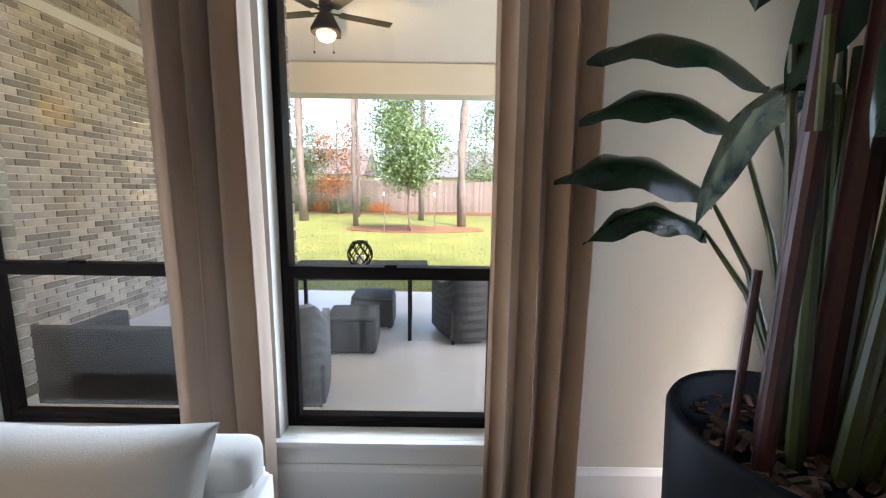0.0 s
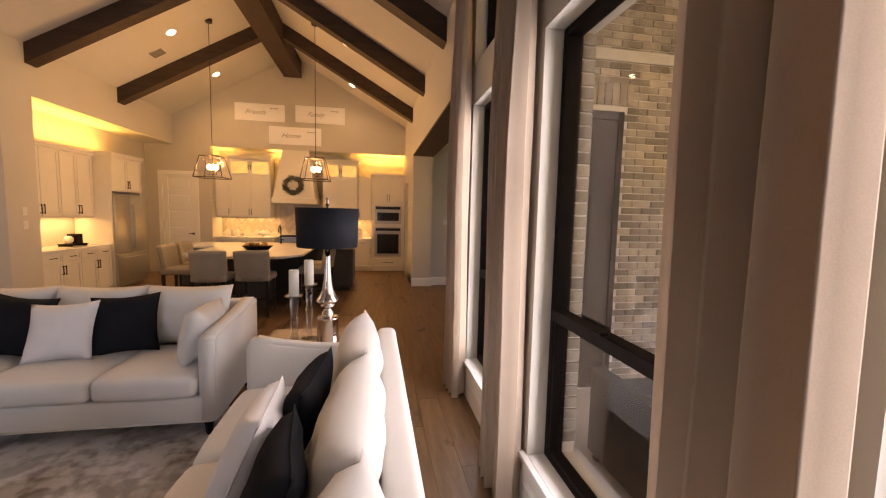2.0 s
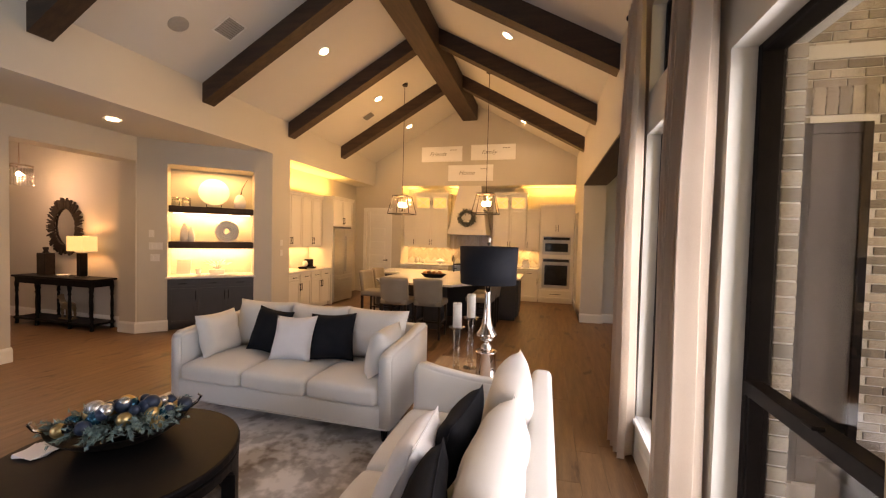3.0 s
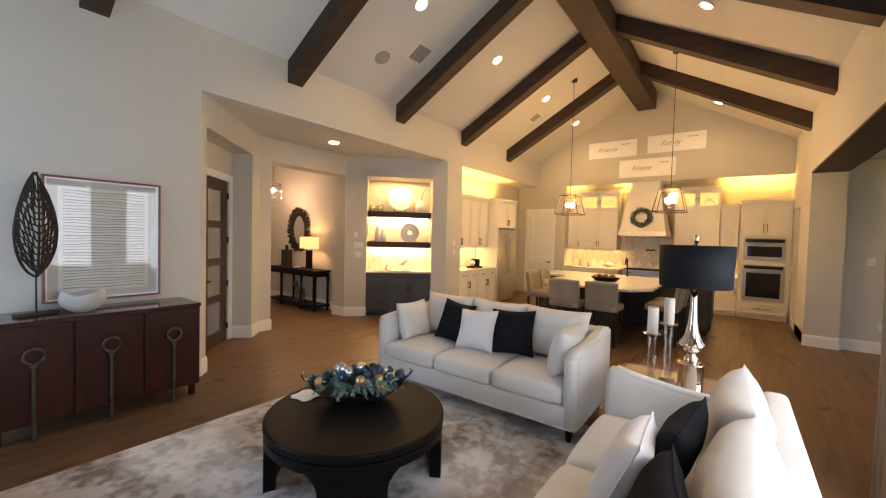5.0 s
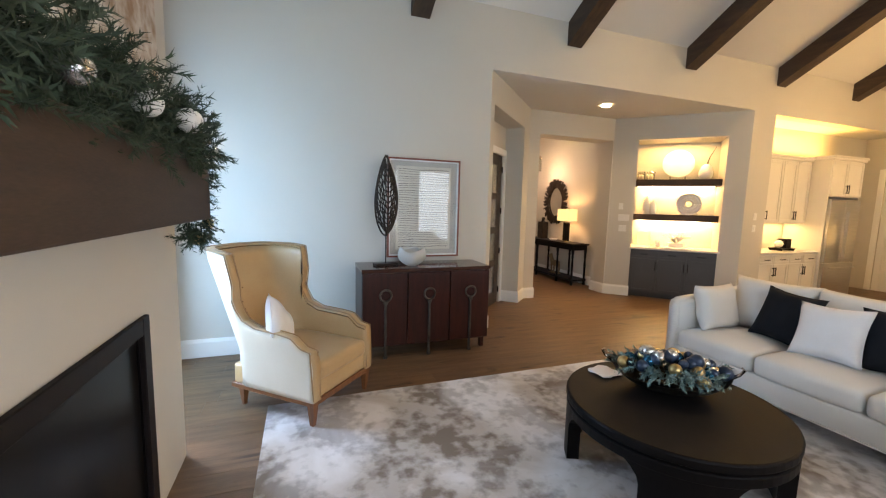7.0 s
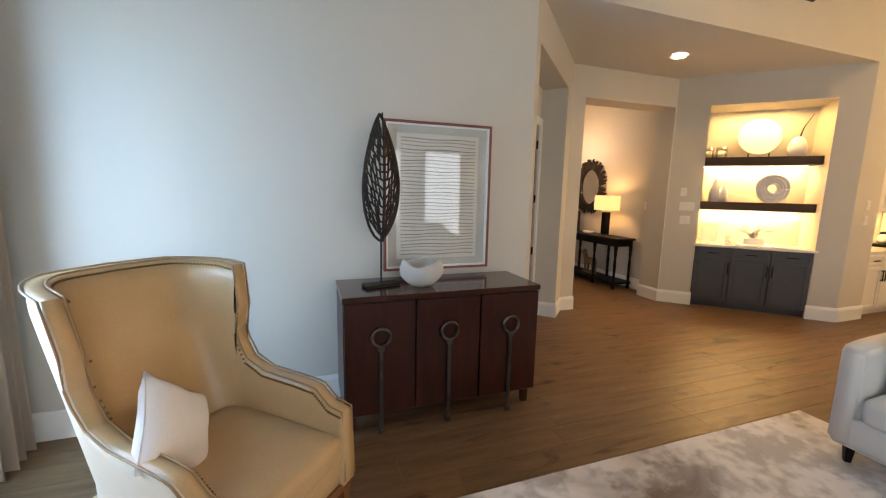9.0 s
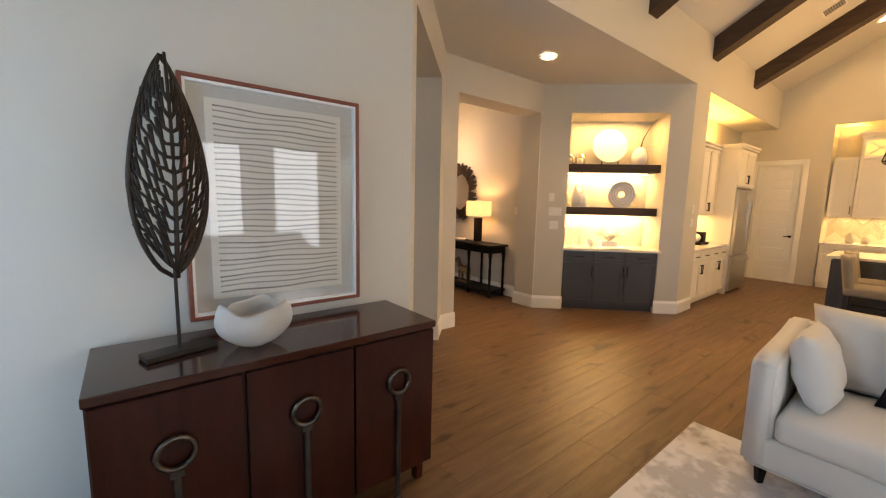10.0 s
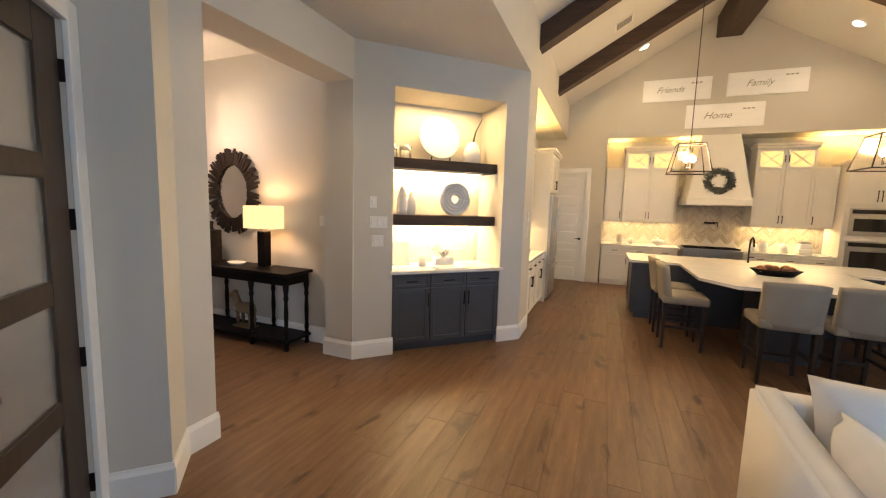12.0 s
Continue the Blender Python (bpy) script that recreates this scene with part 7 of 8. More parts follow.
# ---- dining nook wall ----
for k in range(3):
    p = thing("small_picture", (-8.997, 3.16, 0.96 + 0.625 * k, 90, 0, 90), "small dark square picture in a black frame", "picture", "column of pictures")
    part("picture_frame", boxes((-0.21, -0.25, 0, 0.21, 0.25, 0.03), bevel=0.006), M_BLACK, p)
    part("print", boxes((-0.16, -0.20, 0.031, 0.16, 0.20, 0.033)), M_CHARCOAL, p)
plate(pose(-9.0, 2.77, 1.46, 0, 0, 90), 0.10, 0.12, 1, "single white light switch plate")
plate(pose(-9.0, 2.92, 0.42, 0, 0, 90), 0.08, 0.12, 1, "white wall outlet plate")

# ---- porch ----
bm = boxes((-3.55, N + 0.28, -0.25, 6.5, 6.2, -0.05))
structure("pavement", bm, M_SLAB, "pale sealed concrete porch floor")
bm = bmesh.new()
for k in range(3):
    box(bm, -3.5 + 3.0 * k, N + 0.30, -0.051, -3.494 + 3.0 * k, 6.19, -0.0485)
box(bm, -3.5, 4.2, -0.051, 6.4, 4.206, -0.0485)
structure("trim", bm, M_MORTAR, "thin joint lines in the porch floor")
structure("wall_brick", boxes((-3.78, N + 0.28, -0.25, -3.575, 6.2, 4.25)), M_MORTAR, "grey brick wall beside the porch")
bm = bmesh.new()
prism(bm, [(-3.7, N + 0.28, 4.25), (-3.7, 6.4, 3.22), (-3.7, 6.4, 3.42), (-3.7, N + 0.28, 4.45)], (10.5, 0, 0))
structure("ceiling_porch", bm, M_CEIL, "cream porch ceiling")
structure("beam", boxes((-3.6, 6.05, 2.9, 6.7, 6.35, 3.28), (-3.6, 6.02, 2.86, 6.7, 6.38, 2.9)), M_WALL, "painted porch beam")
structure("column", boxes((6.2, 6.0, -0.25, 6.6, 6.4, 2.9)), M_WALL, "painted porch column")
# glazed door in the brick wall
gd = thing("porch_door", (-3.56, 3.02, -0.02), "dark glass porch door set in the brick wall", "door")
gd["kind"] = "structure"
part("door_frame", boxes((-0.02, 0.0, 0.0, 0.02, 0.08, 2.66), (-0.02, 0.38, 0.0, 0.02, 0.44, 2.66), (-0.02, 0.08, 2.58, 0.02, 0.38, 2.66), (-0.02, 0.08, 0.0, 0.02, 0.38, 0.2), bevel=0.004), M_BLACK, gd)
part("door_pane", boxes((-0.008, 0.08, 0.2, 0.008, 0.38, 2.58)), M_FIREGLASS, gd, "dark reflecting glass")

M_WICKER = material("grey_wicker", (0.050, 0.052, 0.056), 0.6, colour2=(0.022, 0.023, 0.025), scale=60, grain=220, bump=0.6, stretch=(1, 1, 3), contrast=(0.42, 0.58))
M_WICKERL = material("pale_grey_wicker", (0.17, 0.185, 0.20), 0.55, colour2=(0.09, 0.10, 0.11), scale=60, grain=220, bump=0.6, stretch=(1, 1, 4), contrast=(0.42, 0.58))
M_PCUSH = material("slate_cushion", (0.09, 0.10, 0.11), 0.9, scale=4, grain=160, bump=0.15)


def wicker_chair(m, mat, label, w=0.62):
    c = thing("wicker_chair", m, label, "chair", "porch chairs")
    part("seat_box", boxes((-w / 2, -0.34, 0.06, w / 2, 0.28, 0.36), bevel=0.02, seg=2), mat, c, smooth=True)
    part("cushion", boxes((-w / 2 + 0.06, -0.34, 0.36, w / 2 - 0.06, 0.22, 0.44), bevel=0.025, seg=3), M_PCUSH, c, smooth=True)
    bm = bmesh.new()
    rows, cols = 16, 26
    o, i = [], []
    for q in range(rows + 1):
        v = q / rows
        ro, ri = [], []
        for k in range(cols + 1):
            a = math.pi * k / cols
            s = abs(math.cos(a))
            top = 0.80 - 0.20 * max(0, (s - 0.55) / 0.45) ** 1.5
            z = 0.06 + (top - 0.06) * v
            bulge = 0.006 * (q % 2)
            x, y = (w / 2 + 0.02 + bulge) * math.copysign(s ** 0.45, math.cos(a)), -0.30 + (0.66 + bulge) * max(0.0, math.sin(a)) ** 0.45
            ro.append(bm.verts.new((x, y, z)))
            ri.append(bm.verts.new((x * 0.84, -0.30 + (y + 0.30) * 0.88, z)))
        o.append(ro)
        i.append(ri)
    for q in range(rows):
        for k in range(cols):
            bm.faces.new((o[q][k], o[q][k + 1], o[q + 1][k + 1], o[q + 1][k]))
            bm.faces.new((i[q][k + 1], i[q][k], i[q + 1][k], i[q + 1][k + 1]))
        for k in (0, cols):
            bm.faces.new((o[q][k], o[q + 1][k], i[q + 1][k], i[q][k]))
    for k in range(cols):
        bm.faces.new((o[rows][k], o[rows][k + 1], i[rows][k + 1], i[rows][k]))
        bm.faces.new((o[0][k + 1], o[0][k], i[0][k], i[0][k + 1]))
    bmesh.ops.recalc_face_normals(bm, faces=bm.faces)
    part("woven_shell", bm, mat, c)
    for x in (-w / 2 + 0.05, w / 2 - 0.05):
        for y in (-0.28, 0.24):
            bm = bmesh.new()
            lathe(bm, [(0.016, 0.0), (0.02, 0.07)], 8, (x, y, 0))
            part("foot", bm, M_BLACK, c)
    return c


FZ = -0.05
wicker_chair(pose(-1.02, 3.02, FZ, 0, 0, 195), M_WICKERL, "pale grey rounded wicker chair close to the window")
wicker_chair(pose(0.50, 4.42, FZ, 0, 0, 198), M_WICKER, "dark rounded wicker chair at the porch table", 0.72)
wicker_chair(pose(-1.95, 4.35, FZ, 0, 0, 70), M_WICKERL, "pale grey rounded wicker chair near the brick wall")
for x, y, rz in ((-0.72, 4.02, 4), (-0.64, 4.72, 2)):
    o = thing("wicker_ottoman", (x, y, FZ, 0, 0, rz), "low grey wicker ottoman under the porch table", "ottoman", "porch ottomans")
    part("woven_box", boxes((-0.24, -0.20, 0.02, 0.24, 0.20, 0.33), bevel=0.015, seg=2), M_WICKER, o)
    part("cushion", boxes((-0.235, -0.195, 0.33, 0.235, 0.195, 0.385), bevel=0.02, seg=2), M_PCUSH, o, smooth=True)
    for sx in (-0.2, 0.2):
        for sy in (-0.16, 0.16):
            part("foot", boxes((sx - 0.015, sy - 0.015, 0, sx + 0.015, sy + 0.015, 0.02)), M_BLACK, o)
tb = thing("porch_table", (-0.76, 4.52, FZ, 0, 0, 4), "dark slatted outdoor dining table", "table")
for k in range(12):
    y = -0.36 + 0.72 * k / 11
    part("slat", boxes((-0.74, y - 0.029, 0.70, 0.74, y + 0.029, 0.722), bevel=0.003), M_WICKER, tb)
part("apron", boxes((-0.76, -0.40, 0.66, 0.76, -0.37, 0.725), (-0.76, 0.37, 0.66, 0.76, 0.40, 0.725), (-0.76, -0.37, 0.66, -0.74, 0.37, 0.725), (0.74, -0.37, 0.66, 0.76, 0.37, 0.725), bevel=0.003), M_BLACK, tb)
for x in (-0.70, 0.56):
    for y in (-0.36, 0.36):
        part("leg", boxes((x - 0.02, y - 0.02, 0, x + 0.02, y + 0.02, 0.67), bevel=0.004), M_BLACK, tb)
ln = thing("porch_lantern", (-0.75, 4.50, FZ + 0.724), "round black lattice lantern with a white candle", "lantern")
bm = bmesh.new()
for s in (1, -1):
    for k in range(9):
        a0 = 2 * math.pi * k / 9
        tube(bm, [(0.135 * math.sin(math.pi * (0.12 + 0.76 * q / 10)) ** 0.7 * math.cos(a0 + s * q * 0.14), 0.135 * math.sin(math.pi * (0.12 + 0.76 * q / 10)) ** 0.7 * math.sin(a0 + s * q * 0.14), 0.01 + 0.27 * q / 10) for q in range(11)], 0.007, 5)
part("lattice", bm, M_BLACK, ln)
for z in (0.0, 0.27):
    bm = bmesh.new()
    lathe(bm, [(0.06, z), (0.085, z), (0.085, z + 0.02), (0.06, z + 0.02), (0.06, z)], 24)
    part("ring", bm, M_BLACK, ln)
bm = bmesh.new()
lathe(bm, [(0.0, 0.01), (0.045, 0.01), (0.045, 0.13), (0.0, 0.13)], 16)
part("candle", bm, M_WAX, ln)
# low dark sofa right outside the middle window
ps = thing("porch_loveseat", (-1.85, 2.98, FZ), "dark wicker loveseat seen from behind through the window", "loveseat")
part("back_panel", boxes((-0.72, -0.32, 0.05, 0.72, -0.22, 0.66), bevel=0.02, seg=2), M_WICKER, ps)
part("armrest", boxes((-0.72, -0.22, 0.05, -0.60, 0.42, 0.56), bevel=0.02, seg=2), M_WICKER, ps)
part("armrest", boxes((0.60, -0.22, 0.05, 0.72, 0.42, 0.56), bevel=0.02, seg=2), M_WICKER, ps)
part("seat", boxes((-0.60, -0.22, 0.05, 0.60, 0.42, 0.30), bevel=0.01), M_WICKER, ps)
part("seat_cushion", boxes((-0.59, -0.20, 0.30, 0.59, 0.41, 0.42), bevel=0.03, seg=3), M_PCUSH, ps, smooth=True)
for x in (-0.66, 0.66):
    for y in (-0.27, 0.36):
        part("foot", boxes((x - 0.02, y - 0.02, 0, x + 0.02, y + 0.02, 0.05)), M_BLACK, ps)

# ceiling fan
fa = thing("ceiling_fan", (-1.04, 4.45, 3.02), "bronze porch ceiling fan with a lit globe", "ceiling fan")
FT = 3.22 + (6.4 - 4.45) * (4.25 - 3.22) / (6.4 - N - 0.38) - 3.02
bm = bmesh.new()
lathe(bm, [(0.0, 0.38), (0.055, 0.38), (0.065, 0.32), (0.055, 0.25), (0.085, 0.20), (0.150, 0.08), (0.150, 0.05), (0.095, 0.05)], 28)
part("motor_housing", bm, M_BRONZE, fa, smooth=True)
bm = bmesh.new()
ball(bm, (0, 0, 0.045), 0.095, 20, 12, 0.8)
part("light_globe", bm, glow("fan_globe", (1.0, 0.72, 0.34), 2.5), fa, "glowing glass globe", smooth=True)
bm = bmesh.new()
tube(bm, [(0, 0, 0.38), (0, 0, FT)], 0.014, 8)
part("downrod", bm, M_BRONZE, fa)
for k in range(5):
    bm = boxes((0.14, -0.065, 0.235, 0.68, 0.065, 0.245), (0.05, -0.015, 0.232, 0.16, 0.015, 0.246), bevel=0.004)
    turned(bm, pose(0, 0, 0, 0, 0, 72 * k + 25))
    part("blade", bm, M_BRONZE, fa, "dark fan blade")
for x in (-0.11, 0.08):
    bm = bmesh.new()
    tube(bm, [(x, -0.03, 0.06), (x, -0.03, -0.13)], 0.0012, 4)
    ball(bm, (x, -0.03, -0.14), 0.014, 8, 6)
    part("pull_chain", bm, M_BLACK, fa)
lamp("POINT", 12, (1.0, 0.72, 0.40), pose(-1.04, 4.45, 2.90), 0.06)

# ---- garden ----
bm = boxes((-90, 6.2, -0.6, 90, 29.0, -0.12), (-90, 29.0, -0.6, 90, 31.0, -0.11), (-90, 31.0, -0.6, 90, 160, -0.12), (-90, -60, -0.7, 90, 6.2, -0.28))
structure("ground", bm, M_GRASS, "yellow-green autumn lawn")
M_STRAW = material("pine_straw", (0.24, 0.10, 0.045), 0.95, colour2=(0.13, 0.05, 0.022), scale=3, grain=60, bump=0.6)
for cx, cy, rx, ry in ((-1.0, 16.6, 2.9, 1.5), (-4.0, 27.8, 30, 1.7)):
    bm = bmesh.new()
    pts = []
    for k in range(48):
        a = 2 * math.pi * k / 48
        f = 1 + 0.10 * noise.noise(Vector((math.cos(a) * 2, math.sin(a) * 2, cx)))
        pts.append((cx + rx * f * math.cos(a), cy + ry * f * math.sin(a), -0.118))
    prism(bm, pts, (0, 0, 0.022))
    structure("mulch_bed", bm, M_STRAW, "red-brown pine straw bed")
rnd = random.Random(14)
bm = bmesh.new()
for k in range(26000):
    y = 6.3 + 16 * rnd.random() ** 1.6
    x = rnd.uniform(-0.75, 0.40) * y + rnd.uniform(-1, 1)
    h = rnd.uniform(0.02, 0.05)
    a = rnd.uniform(0, 3.14)
    c, s = 0.006 * math.cos(a), 0.006 * math.sin(a)
    bm.faces.new((bm.verts.new((x - c, y - s, -0.12)), bm.verts.new((x + c, y + s, -0.12)), bm.verts.new((x + rnd.uniform(-0.02, 0.02), y + rnd.uniform(-0.02, 0.02), -0.12 + h))))
tagged(new("grass_blades", finish("grass_blades", bm, M_GRASS)), "short yellow-green lawn grass", "grass", "", "stuff")
M_DRYLEAF = material("fallen_leaf", (0.40, 0.19, 0.06), 0.8, colour2=(0.26, 0.10, 0.03), scale=6, bump=0.0, vary=0.4)
bm = bmesh.new()
for k in range(1500):
    y = 8 + 19 * rnd.random()
    x = rnd.uniform(-0.75, 0.40) * y
    a = rnd.uniform(0, 6.28)
    q = rnd.uniform(0.02, 0.045)
    bm.faces.new([bm.verts.new((x + q * math.cos(a + t), y + q * math.sin(a + t), -0.085 + rnd.uniform(0, 0.02))) for t in (0, 1.6, 3.1, 4.7)])
tagged(new("fallen_leaves", finish("fallen_leaves", bm, M_DRYLEAF)), "scattered brown leaves on the lawn", "leaves", "", "stuff")

M_BARK = material("pine_bark", (0.25, 0.20, 0.17), 0.95, colour2=(0.12, 0.09, 0.08), scale=4, grain=18, bump=0.8, stretch=(3, 3, 0.7))
M_FOL = material("green_foliage", (0.105, 0.170, 0.045), 0.7, colour2=(0.050, 0.100, 0.026), scale=2, bump=0.0, vary=0.4)
M_FOLP = material("pale_foliage", (0.155, 0.215, 0.075), 0.7, colour2=(0.075, 0.135, 0.045), scale=2, bump=0.0, vary=0.4)
M_FOLO = material("orange_foliage", (0.42, 0.15, 0.030), 0.7, colour2=(0.24, 0.09, 0.02), scale=2, bump=0.0, vary=0.4)


def tree(x, y, h, r, crown, mat, label, leaves=2600, leaf=0.10, lean=0.0, seed=0, straight=True):
    """crown: (low, high, radius) of the leafy part."""
    rnd = random.Random(seed)
    t = thing("tree", (x, y, -0.12), label, "tree")
    bm = bmesh.new()
    n = 10
    line = [Vector((lean * (k / n) * h + 0.05 * math.sin(k * 1.3 + seed), 0.05 * math.cos(k * 1.7 + seed), h * k / n)) for k in range(n + 1)]
    tube(bm, line, r, 10, r * 0.45)
    part("trunk", bm, M_BARK, t, smooth=True)
    lo, hi, cr = crown
    bm = bmesh.new()
    tips = []
    for k in range(26):
        z = lo + (hi - lo) * rnd.random()
        base = line[min(n, int(n * z / h))]
        a = rnd.uniform(0, 6.283)
        f = math.sin(math.pi * min(1, max(0.08, (z - lo) / (hi - lo) * 0.85 + 0.1))) ** 0.6
        l = cr * f * rnd.uniform(0.55, 1.0)
        tip = Vector((base.x + l * math.cos(a), base.y + l * math.sin(a), z + l * rnd.uniform(0.0, 0.5)))
        midp = (Vector((base.x, base.y, z - 0.1)) + tip) / 2 + Vector((0, 0, 0.06 * l))
        tube(bm, [Vector((base.x, base.y, z - 0.15)), midp, tip], r * 0.22, 5, r * 0.05)
        tips += [tip, midp, tip]
    part("limbs", bm, M_BARK, t)
    bm = bmesh.new()
    for k in range(leaves):
        c = rnd.choice(tips)
        p = c + Vector((rnd.gauss(0, 1), rnd.gauss(0, 1), rnd.gauss(0, 0.75))) * cr * 0.24
        d = Vector((rnd.uniform(-1, 1), rnd.uniform(-1, 1), rnd.uniform(-0.8, 0.5))).normalized()
        s = d.orthogonal().normalized()
        s = (Matrix.Rotation(rnd.uniform(0, 6.28), 3, d) @ s) * leaf * 0.38
        q = d * leaf * rnd.uniform(0.7, 1.3)
        bm.faces.new([bm.verts.new(v) for v in (p, p + q * 0.5 + s, p + q, p + q * 0.5 - s)])
    part("crown", bm, mat, t)
    return t


tree(-7.0, 20.2, 17, 0.24, (11.0, 17, 3.0), M_FOL, "tall bare-trunked pine in the garden", 1500, 0.25, 0.0, 1)
tree(-3.8, 17.8, 16, 0.13, (10.5, 16, 2.4), M_FOL, "slender bare-trunked pine in the garden", 1300, 0.25, 0.004, 2)
tree(1.0, 18.2, 17, 0.22, (10.5, 17, 3.0), M_FOL, "tall bare-trunked pine in the garden", 1500, 0.25, 0.0, 3)
tree(-1.0, 21.5, 17, 0.17, (10.5, 17, 2.6), M_FOL, "tall bare-trunked pine in the garden", 1300, 0.25, 0.0, 4)
tree(-8.6, 21.5, 16, 0.10, (10.5, 16, 2.2), M_FOL, "thin leaning pine in the garden", 1100, 0.25, -0.05, 5)
tree(-4.9, 23.5, 16, 0.13, (10.5, 16, 2.4), M_FOL, "tall bare-trunked pine in the garden", 1100, 0.25, 0.01, 6)
tree(5.2, 21.0, 17, 0.30, (10.5, 17, 3.0), M_FOL, "thick bare-trunked pine beside the fence", 1300, 0.25, 0.0, 7)
tree(-1.18, 15.6, 5.0, 0.055, (1.9, 5.0, 1.55), M_FOLP, "young leafy green tree with two stakes in a straw bed", 9000, 0.115, 0.0, 8)
tree(-6.6, 25.5, 6.0, 0.08, (1.6, 6.0, 1.7), M_FOLO, "small tree with orange autumn leaves", 2600, 0.14, 0.0, 9)
tree(-9.2, 26.5, 5.4, 0.08, (1.0, 5.4, 1.8), M_FOL, "small green tree before the fence", 3500, 0.14, 0.0, 10)
tree(3.6, 33.5, 8.0, 0.12, (1.8, 8.0, 2.6), M_FOLP, "green tree beyond the fence", 4000, 0.18, 0.0, 11)
tree(-2.6, 34.0, 9.5, 0.14, (2.0, 9.5, 3.0), M_FOL, "green tree beyond the fence", 3600, 0.20, 0.0, 12)
tree(-13.5, 30.0, 10, 0.14, (1.6, 10, 3.0), M_FOL, "green tree beyond the fence", 3600, 0.20, 0.0, 13)
tree(9.5, 31.0, 10, 0.14, (1.8, 10, 3.2), M_FOL, "green tree beyond the fence", 3600, 0.20, 0.0, 15)
tree(-19.5, 31.0, 10, 0.14, (1.8, 10, 3.2), M_FOL, "green tree beyond the fence", 3000, 0.20, 0.0, 16)
for x, y in ((-2.1, 15.2), (-0.2, 15.9)):
    sk = thing("tree_stake", (x, y, -0.12), "thin wooden stake beside the young tree", "stake")
    bm = bmesh.new()
    tube(bm, [(0, 0, 0), (0, 0, 1.6)], 0.022, 6)
    part("post", bm, M_BARK, sk)
    part("tie", boxes((-0.03, -0.03, 1.40, 0.03, 0.03, 1.55)), M_TRIM, sk)
rnd = random.Random(31)
for k in range(8):
    b = thing("shrub", (-13.5 + 1.3 * k, 27.6 + rnd.uniform(-0.5, 0.5), -0.12), "low bush with green and rust leaves by the fence", "shrub", "shrubs by the fence")
    bm = bmesh.new()
    hh = rnd.uniform(0.6, 1.5)
    for q in range(700):
        p = Vector((rnd.gauss(0, 0.38), rnd.gauss(0, 0.35), abs(rnd.gauss(0.35, 0.3)) * hh))
        d = Vector((rnd.uniform(-1, 1), rnd.uniform(-1, 1), rnd.uniform(-0.5, 1))).normalized()
        s = d.orthogonal().normalized() * 0.045
        bm.faces.new([bm.verts.new(v) for v in (p, p + d * 0.06 + s, p + d * 0.13, p + d * 0.06 - s)])
    part("foliage", bm, (M_FOL, M_FOLO, M_FOLP)[k % 3], b)
    bm = bmesh.new()
    for q in range(5):
        tube(bm, [(0, 0, 0), (rnd.uniform(-0.3, 0.3), rnd.uniform(-0.3, 0.3), hh * 0.7)], 0.012, 5, 0.005)
    part("stems", bm, M_BARK, b)

M_FENCE = material("weathered_fence", (0.27, 0.22, 0.19), 0.9, colour2=(0.17, 0.135, 0.115), scale=2, grain=20, bump=0.25, vary=0.2, stretch=(6, 6, 1))
fe = thing("fence", (0, 0, 0), "weathered grey-brown wooden board fence at the garden's end", "fence")
me = finish("fence_board", boxes((-0.07, -0.01, -0.14, 0.07, 0.01, 2.15)), M_FENCE)
for k in range(230):
    o = new("board", me)
    o.parent = fe
    o.location = (-24 + 0.145 * k, 29.5 + 0.004 * (k % 3), 0.015 * math.sin(k * 2.3))
me2 = finish("fence_board_side", boxes((-0.01, -0.07, -0.14, 0.01, 0.07, 2.15)), M_FENCE)
for k in range(60):
    o = new("board", me2)
    o.parent = fe
    o.location = (9.3, 20.8 + 0.145 * k, 0.01 * math.sin(k * 1.9))
for z in (0.3, 1.7):
    part("rail", boxes((-24.2, 29.52, z, 9.3, 29.56, z + 0.09)), M_FENCE, fe)
M_VINYL = material("pale_gate_boards", (0.55, 0.50, 0.44), 0.7, colour2=(0.46, 0.41, 0.35), scale=2, grain=20, bump=0.1, stretch=(6, 6, 1))
f2 = thing("side_fence", (0, 0, 0), "pale new wooden fence section beside the lawn", "fence")
me3 = finish("pale_board", boxes((-0.01, -0.068, -0.14, 0.01, 0.068, 1.95)), M_VINYL)
for k in range(34):
    o = new("board", me3)
    o.parent = f2
    o.location = (4.0 + 0.012 * k, 18.6 + 0.14 * k, 0)
me4 = finish("pale_board_front", boxes((-0.068, -0.01, -0.14, 0.068, 0.01, 1.95)), M_VINYL)
for k in range(36):
    o = new("board", me4)
    o.parent = f2
    o.location = (4.05 + 0.14 * k, 18.55, 0)

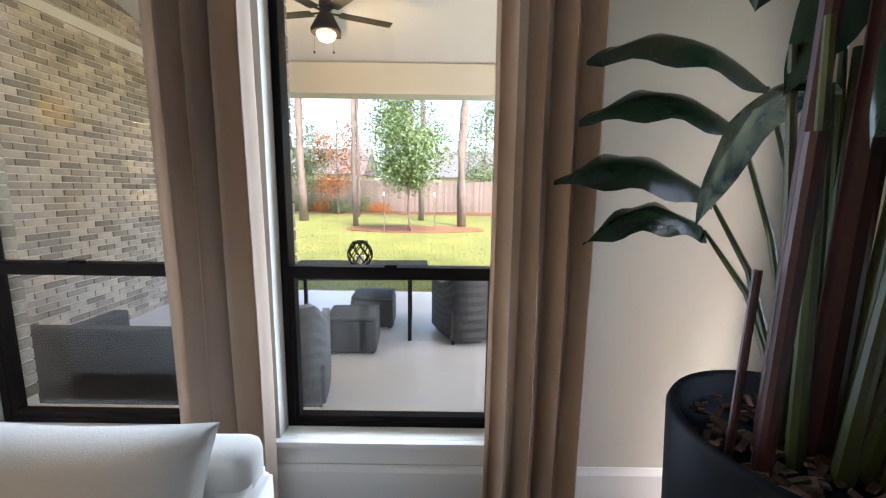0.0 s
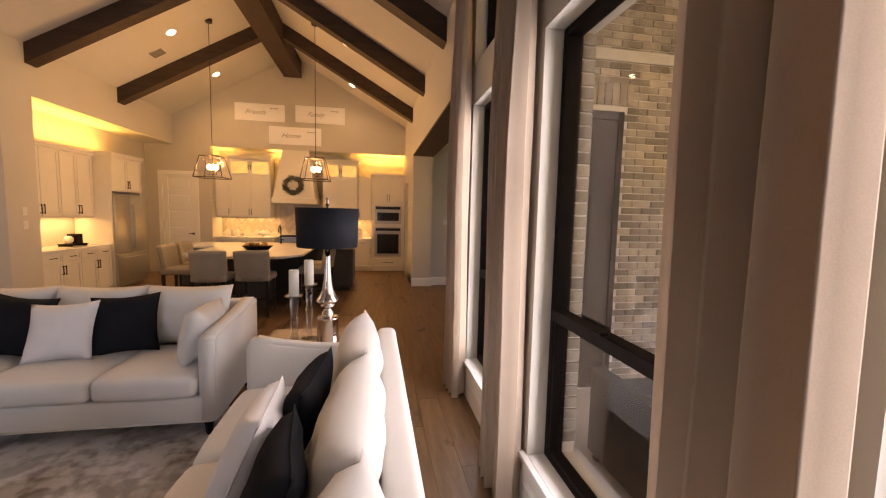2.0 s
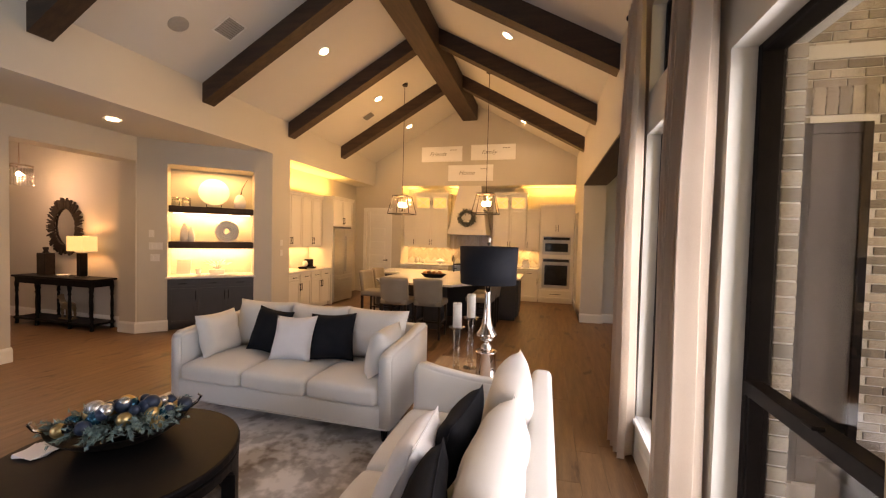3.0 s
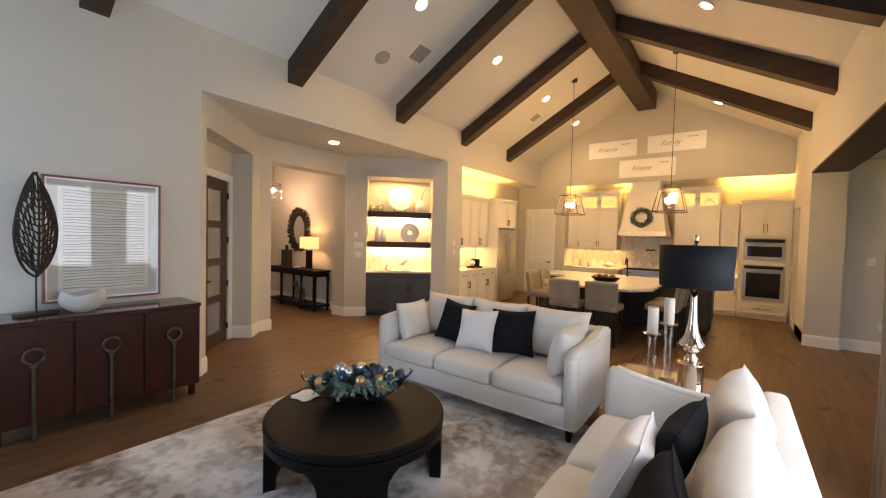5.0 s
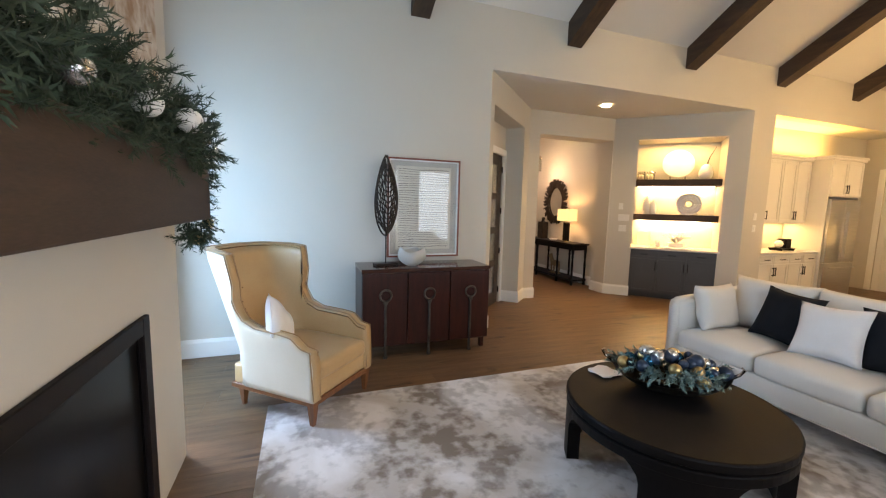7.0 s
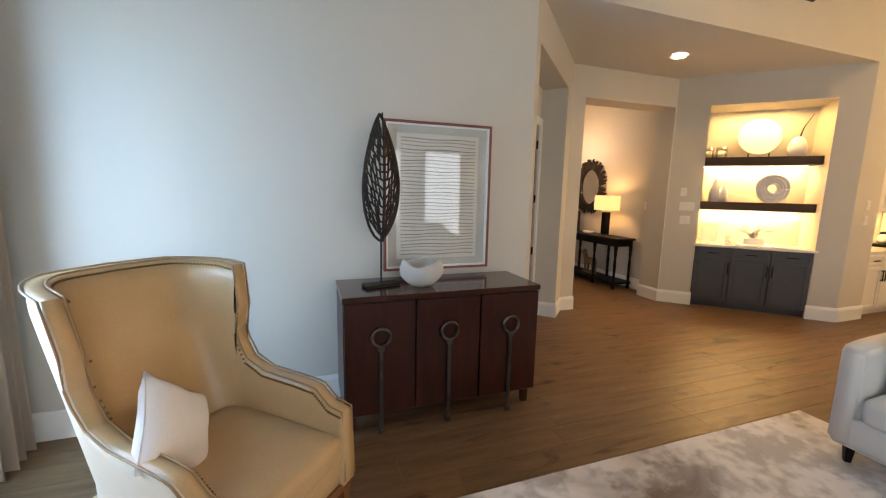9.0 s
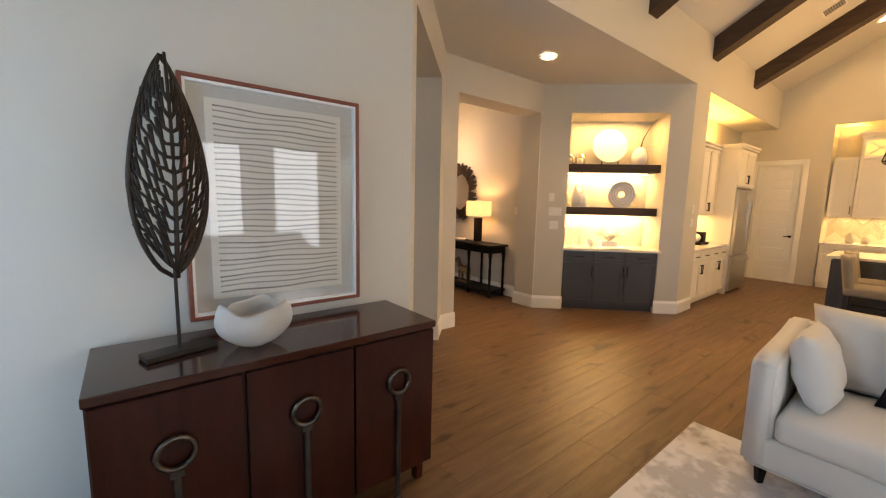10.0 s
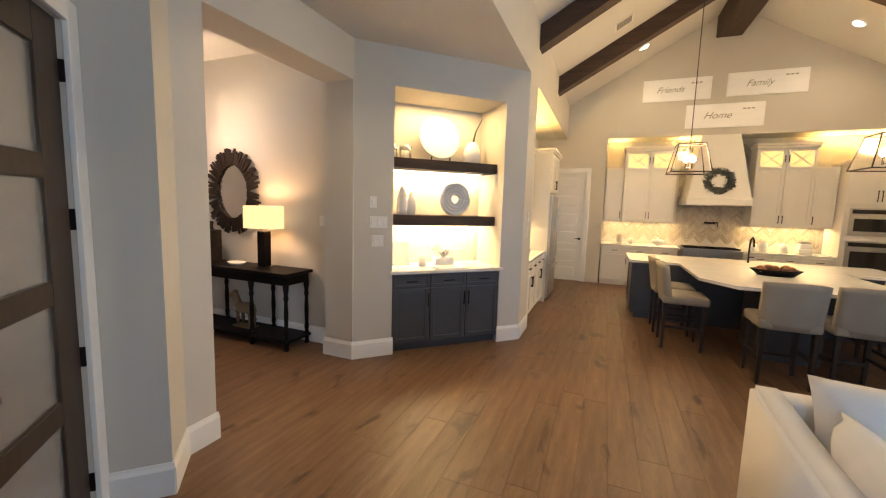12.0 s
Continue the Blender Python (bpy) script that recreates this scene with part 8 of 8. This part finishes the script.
M_SIDING = material("cream_siding", (0.60, 0.55, 0.48), 0.85, scale=2, grain=20, bump=0.1, stretch=(1, 1, 10))
M_ROOF = material("grey_shingles", (0.17, 0.165, 0.165), 0.95, colour2=(0.10, 0.10, 0.10), scale=4, grain=14, bump=0.4)
for x, w, hgt in ((-15.0, 12.0, 3.2), (6.5, 14.0, 3.0)):
    hs = thing("house", (x, 44, -0.12), "neighbouring cream house with a grey shingle roof beyond the fence", "house")
    bm = boxes((-w / 2, 0, 0, w / 2, 9, hgt))
    part("wall", bm, M_SIDING, hs)
    bm = bmesh.new()
    prism(bm, [(-w / 2 - 0.5, -0.6, hgt), (-w / 2 - 0.5, 9.6, hgt), (-w / 2 - 0.5, 4.5, hgt + 3.2)], (w + 1.0, 0, 0))
    part("roof", bm, M_ROOF, hs)
    for k in range(3):
        wx = -w / 2 + 2.0 + k * (w - 4) / 2
        wd = part("window", boxes((wx - 0.5, -0.04, 1.0, wx + 0.5, -0.002, 2.4)), M_DARKGLASS, hs, "dark window")
        part("frame", boxes((wx - 0.56, -0.06, 0.94, wx - 0.5, -0.002, 2.46), (wx + 0.5, -0.06, 0.94, wx + 0.56, -0.002, 2.46), (wx - 0.5, -0.06, 2.4, wx + 0.5, -0.002, 2.46), (wx - 0.5, -0.06, 0.94, wx + 0.5, -0.002, 1.0)), M_TRIM, wd)

# ---- bricks of the porch wall ----
wall = bpy.data.objects["wall_brick"]
BW, BH, BJ = 0.195, 0.057, 0.010
xs = -3.575
brick_mesh = finish("brick", boxes((0, 0, 0, 0.013, BW, BH), bevel=0.002), M_BRICK)
end_mesh = finish("brick_half", boxes((0, 0, 0, 0.013, BW / 2 - BJ / 2, BH), bevel=0.002), M_BRICK)
rest = bmesh.new()
count = 0
for row in range(65):
    z = -0.05 + row * (BH + BJ)
    y = N + 0.28 - (0 if row % 2 == 0 else (BW + BJ) / 2)
    while y < 6.15:
        ya = max(y, N + 0.281)
        full = ya == y
        if not (3.00 < y + BW / 2 < 3.50 and z < 2.70):
            jit = 0.003 * noise.noise(Vector((y * 7, z * 9, 1)))
            if full and 0.35 < z < 2.6 and 3.0 < y < 5.2 and count < 300:
                o = new("brick", brick_mesh)
                o.parent = wall
                o.location = (xs + jit, y, z)
                count += 1
            else:
                box(rest, xs + jit, ya, z, xs + jit + 0.013, min(y + BW, 6.19), z + BH)
        y += BW + BJ
o = new("brick_courses", finish("brick_courses", rest, M_BRICK))
o.parent = wall
tagged(o, "", "", "", "stuff")
bm = bmesh.new()
for k in range(8):
    y = 2.95 + 0.077 * k
    box(bm, xs + 0.004, y, 2.70, xs + 0.018, y + 0.067, 2.90)
o = new("brick_soldiers", finish("brick_soldiers", bm, M_BRICK))
o.parent = wall
tagged(o, "", "", "", "stuff")
# brick ledge outside the windows
bm = bmesh.new()
me = finish("ledge_brick", boxes((0, 0, 0, 0.19, 0.10, 0.06), bevel=0.004), M_BRICK)
lg = thing("brick_ledge", (0, 0, 0), "row of bricks along the porch edge under the windows", "brick ledge")
lg["kind"] = "structure"
for k in range(28):
    o = new("brick", me)
    o.parent = lg
    o.location = (-3.4 + 0.2 * k, N + 0.285, -0.05)
# brick jambs of the windows
jamb_mesh = finish("jamb_brick", boxes((0, 0, 0, 0.014, 0.074, BH), bevel=0.002), M_BRICK)
veneer = bpy.data.objects["wall_veneer"]
for x0, x1 in WIN:
    for x in (x0 + 0.001, x1 - 0.015):
        z = SILL + 0.07
        while z < HEAD - BH:
            o = new("brick", jamb_mesh)
            o.parent = veneer
            o.location = (x, N + 0.203, z)
            z += BH + BJ

# ---- floor, last: sub-floor and planks ----
bm = bmesh.new()
box(bm, W - 0.8, -9.1, -0.2, E + 0.3, N + 0.38, -0.012)
box(bm, -9.2, N + 0.38, -0.2, -3.78, 6.3, -0.012)
floor = structure("floor", bm, M_SUBFLOOR, "brown oak plank floor")
PW, GAP = 0.19, 0.0014
lengths = (1.1, 1.5, 1.9, 2.2)
plank_meshes = {}


def plank(length):
    key = round(length, 3)
    if key not in plank_meshes:
        plank_meshes[key] = finish("plank", boxes((0, 0, -0.012, length - GAP, PW - GAP, 0.0), bevel=0.0008), M_OAK)
    return plank_meshes[key]


rnd = random.Random(77)
rest = bmesh.new()
count = 0
row = 0
y = -9.1
while y < 6.1:
    x = (W - 0.75 if y < N + 0.2 else -9.2) - rnd.uniform(0, 1.5)
    end = E if y < N + 0.2 else -3.78
    while x < end:
        l = rnd.choice(lengths)
        if y > -4.6 and y < N - 0.1 and x > -9.0 and x + l < end and count < 300:
            o = new("plank", plank(l))
            o.parent = floor
            o.location = (x, y, 0)
            count += 1
        else:
            xa, xb = max(x, W - 0.79), min(x + l - GAP, end)
            if xb > xa + 0.02:
                v = [rest.verts.new(p) for p in ((xa, y, 0), (xb, y, 0), (xb, y + PW - GAP, 0), (xa, y + PW - GAP, 0))]
                w = [rest.verts.new(p) for p in ((xa, y, -0.012), (xb, y, -0.012), (xb, y + PW - GAP, -0.012), (xa, y + PW - GAP, -0.012))]
                rest.faces.new(v)
                for k in range(4):
                    rest.faces.new((v[k], w[k], w[(k + 1) % 4], v[(k + 1) % 4]))
        x += l
    y += PW
o = new("planks", finish("planks", rest, M_OAK))
o.parent = floor
tagged(o, "", "", "", "stuff")
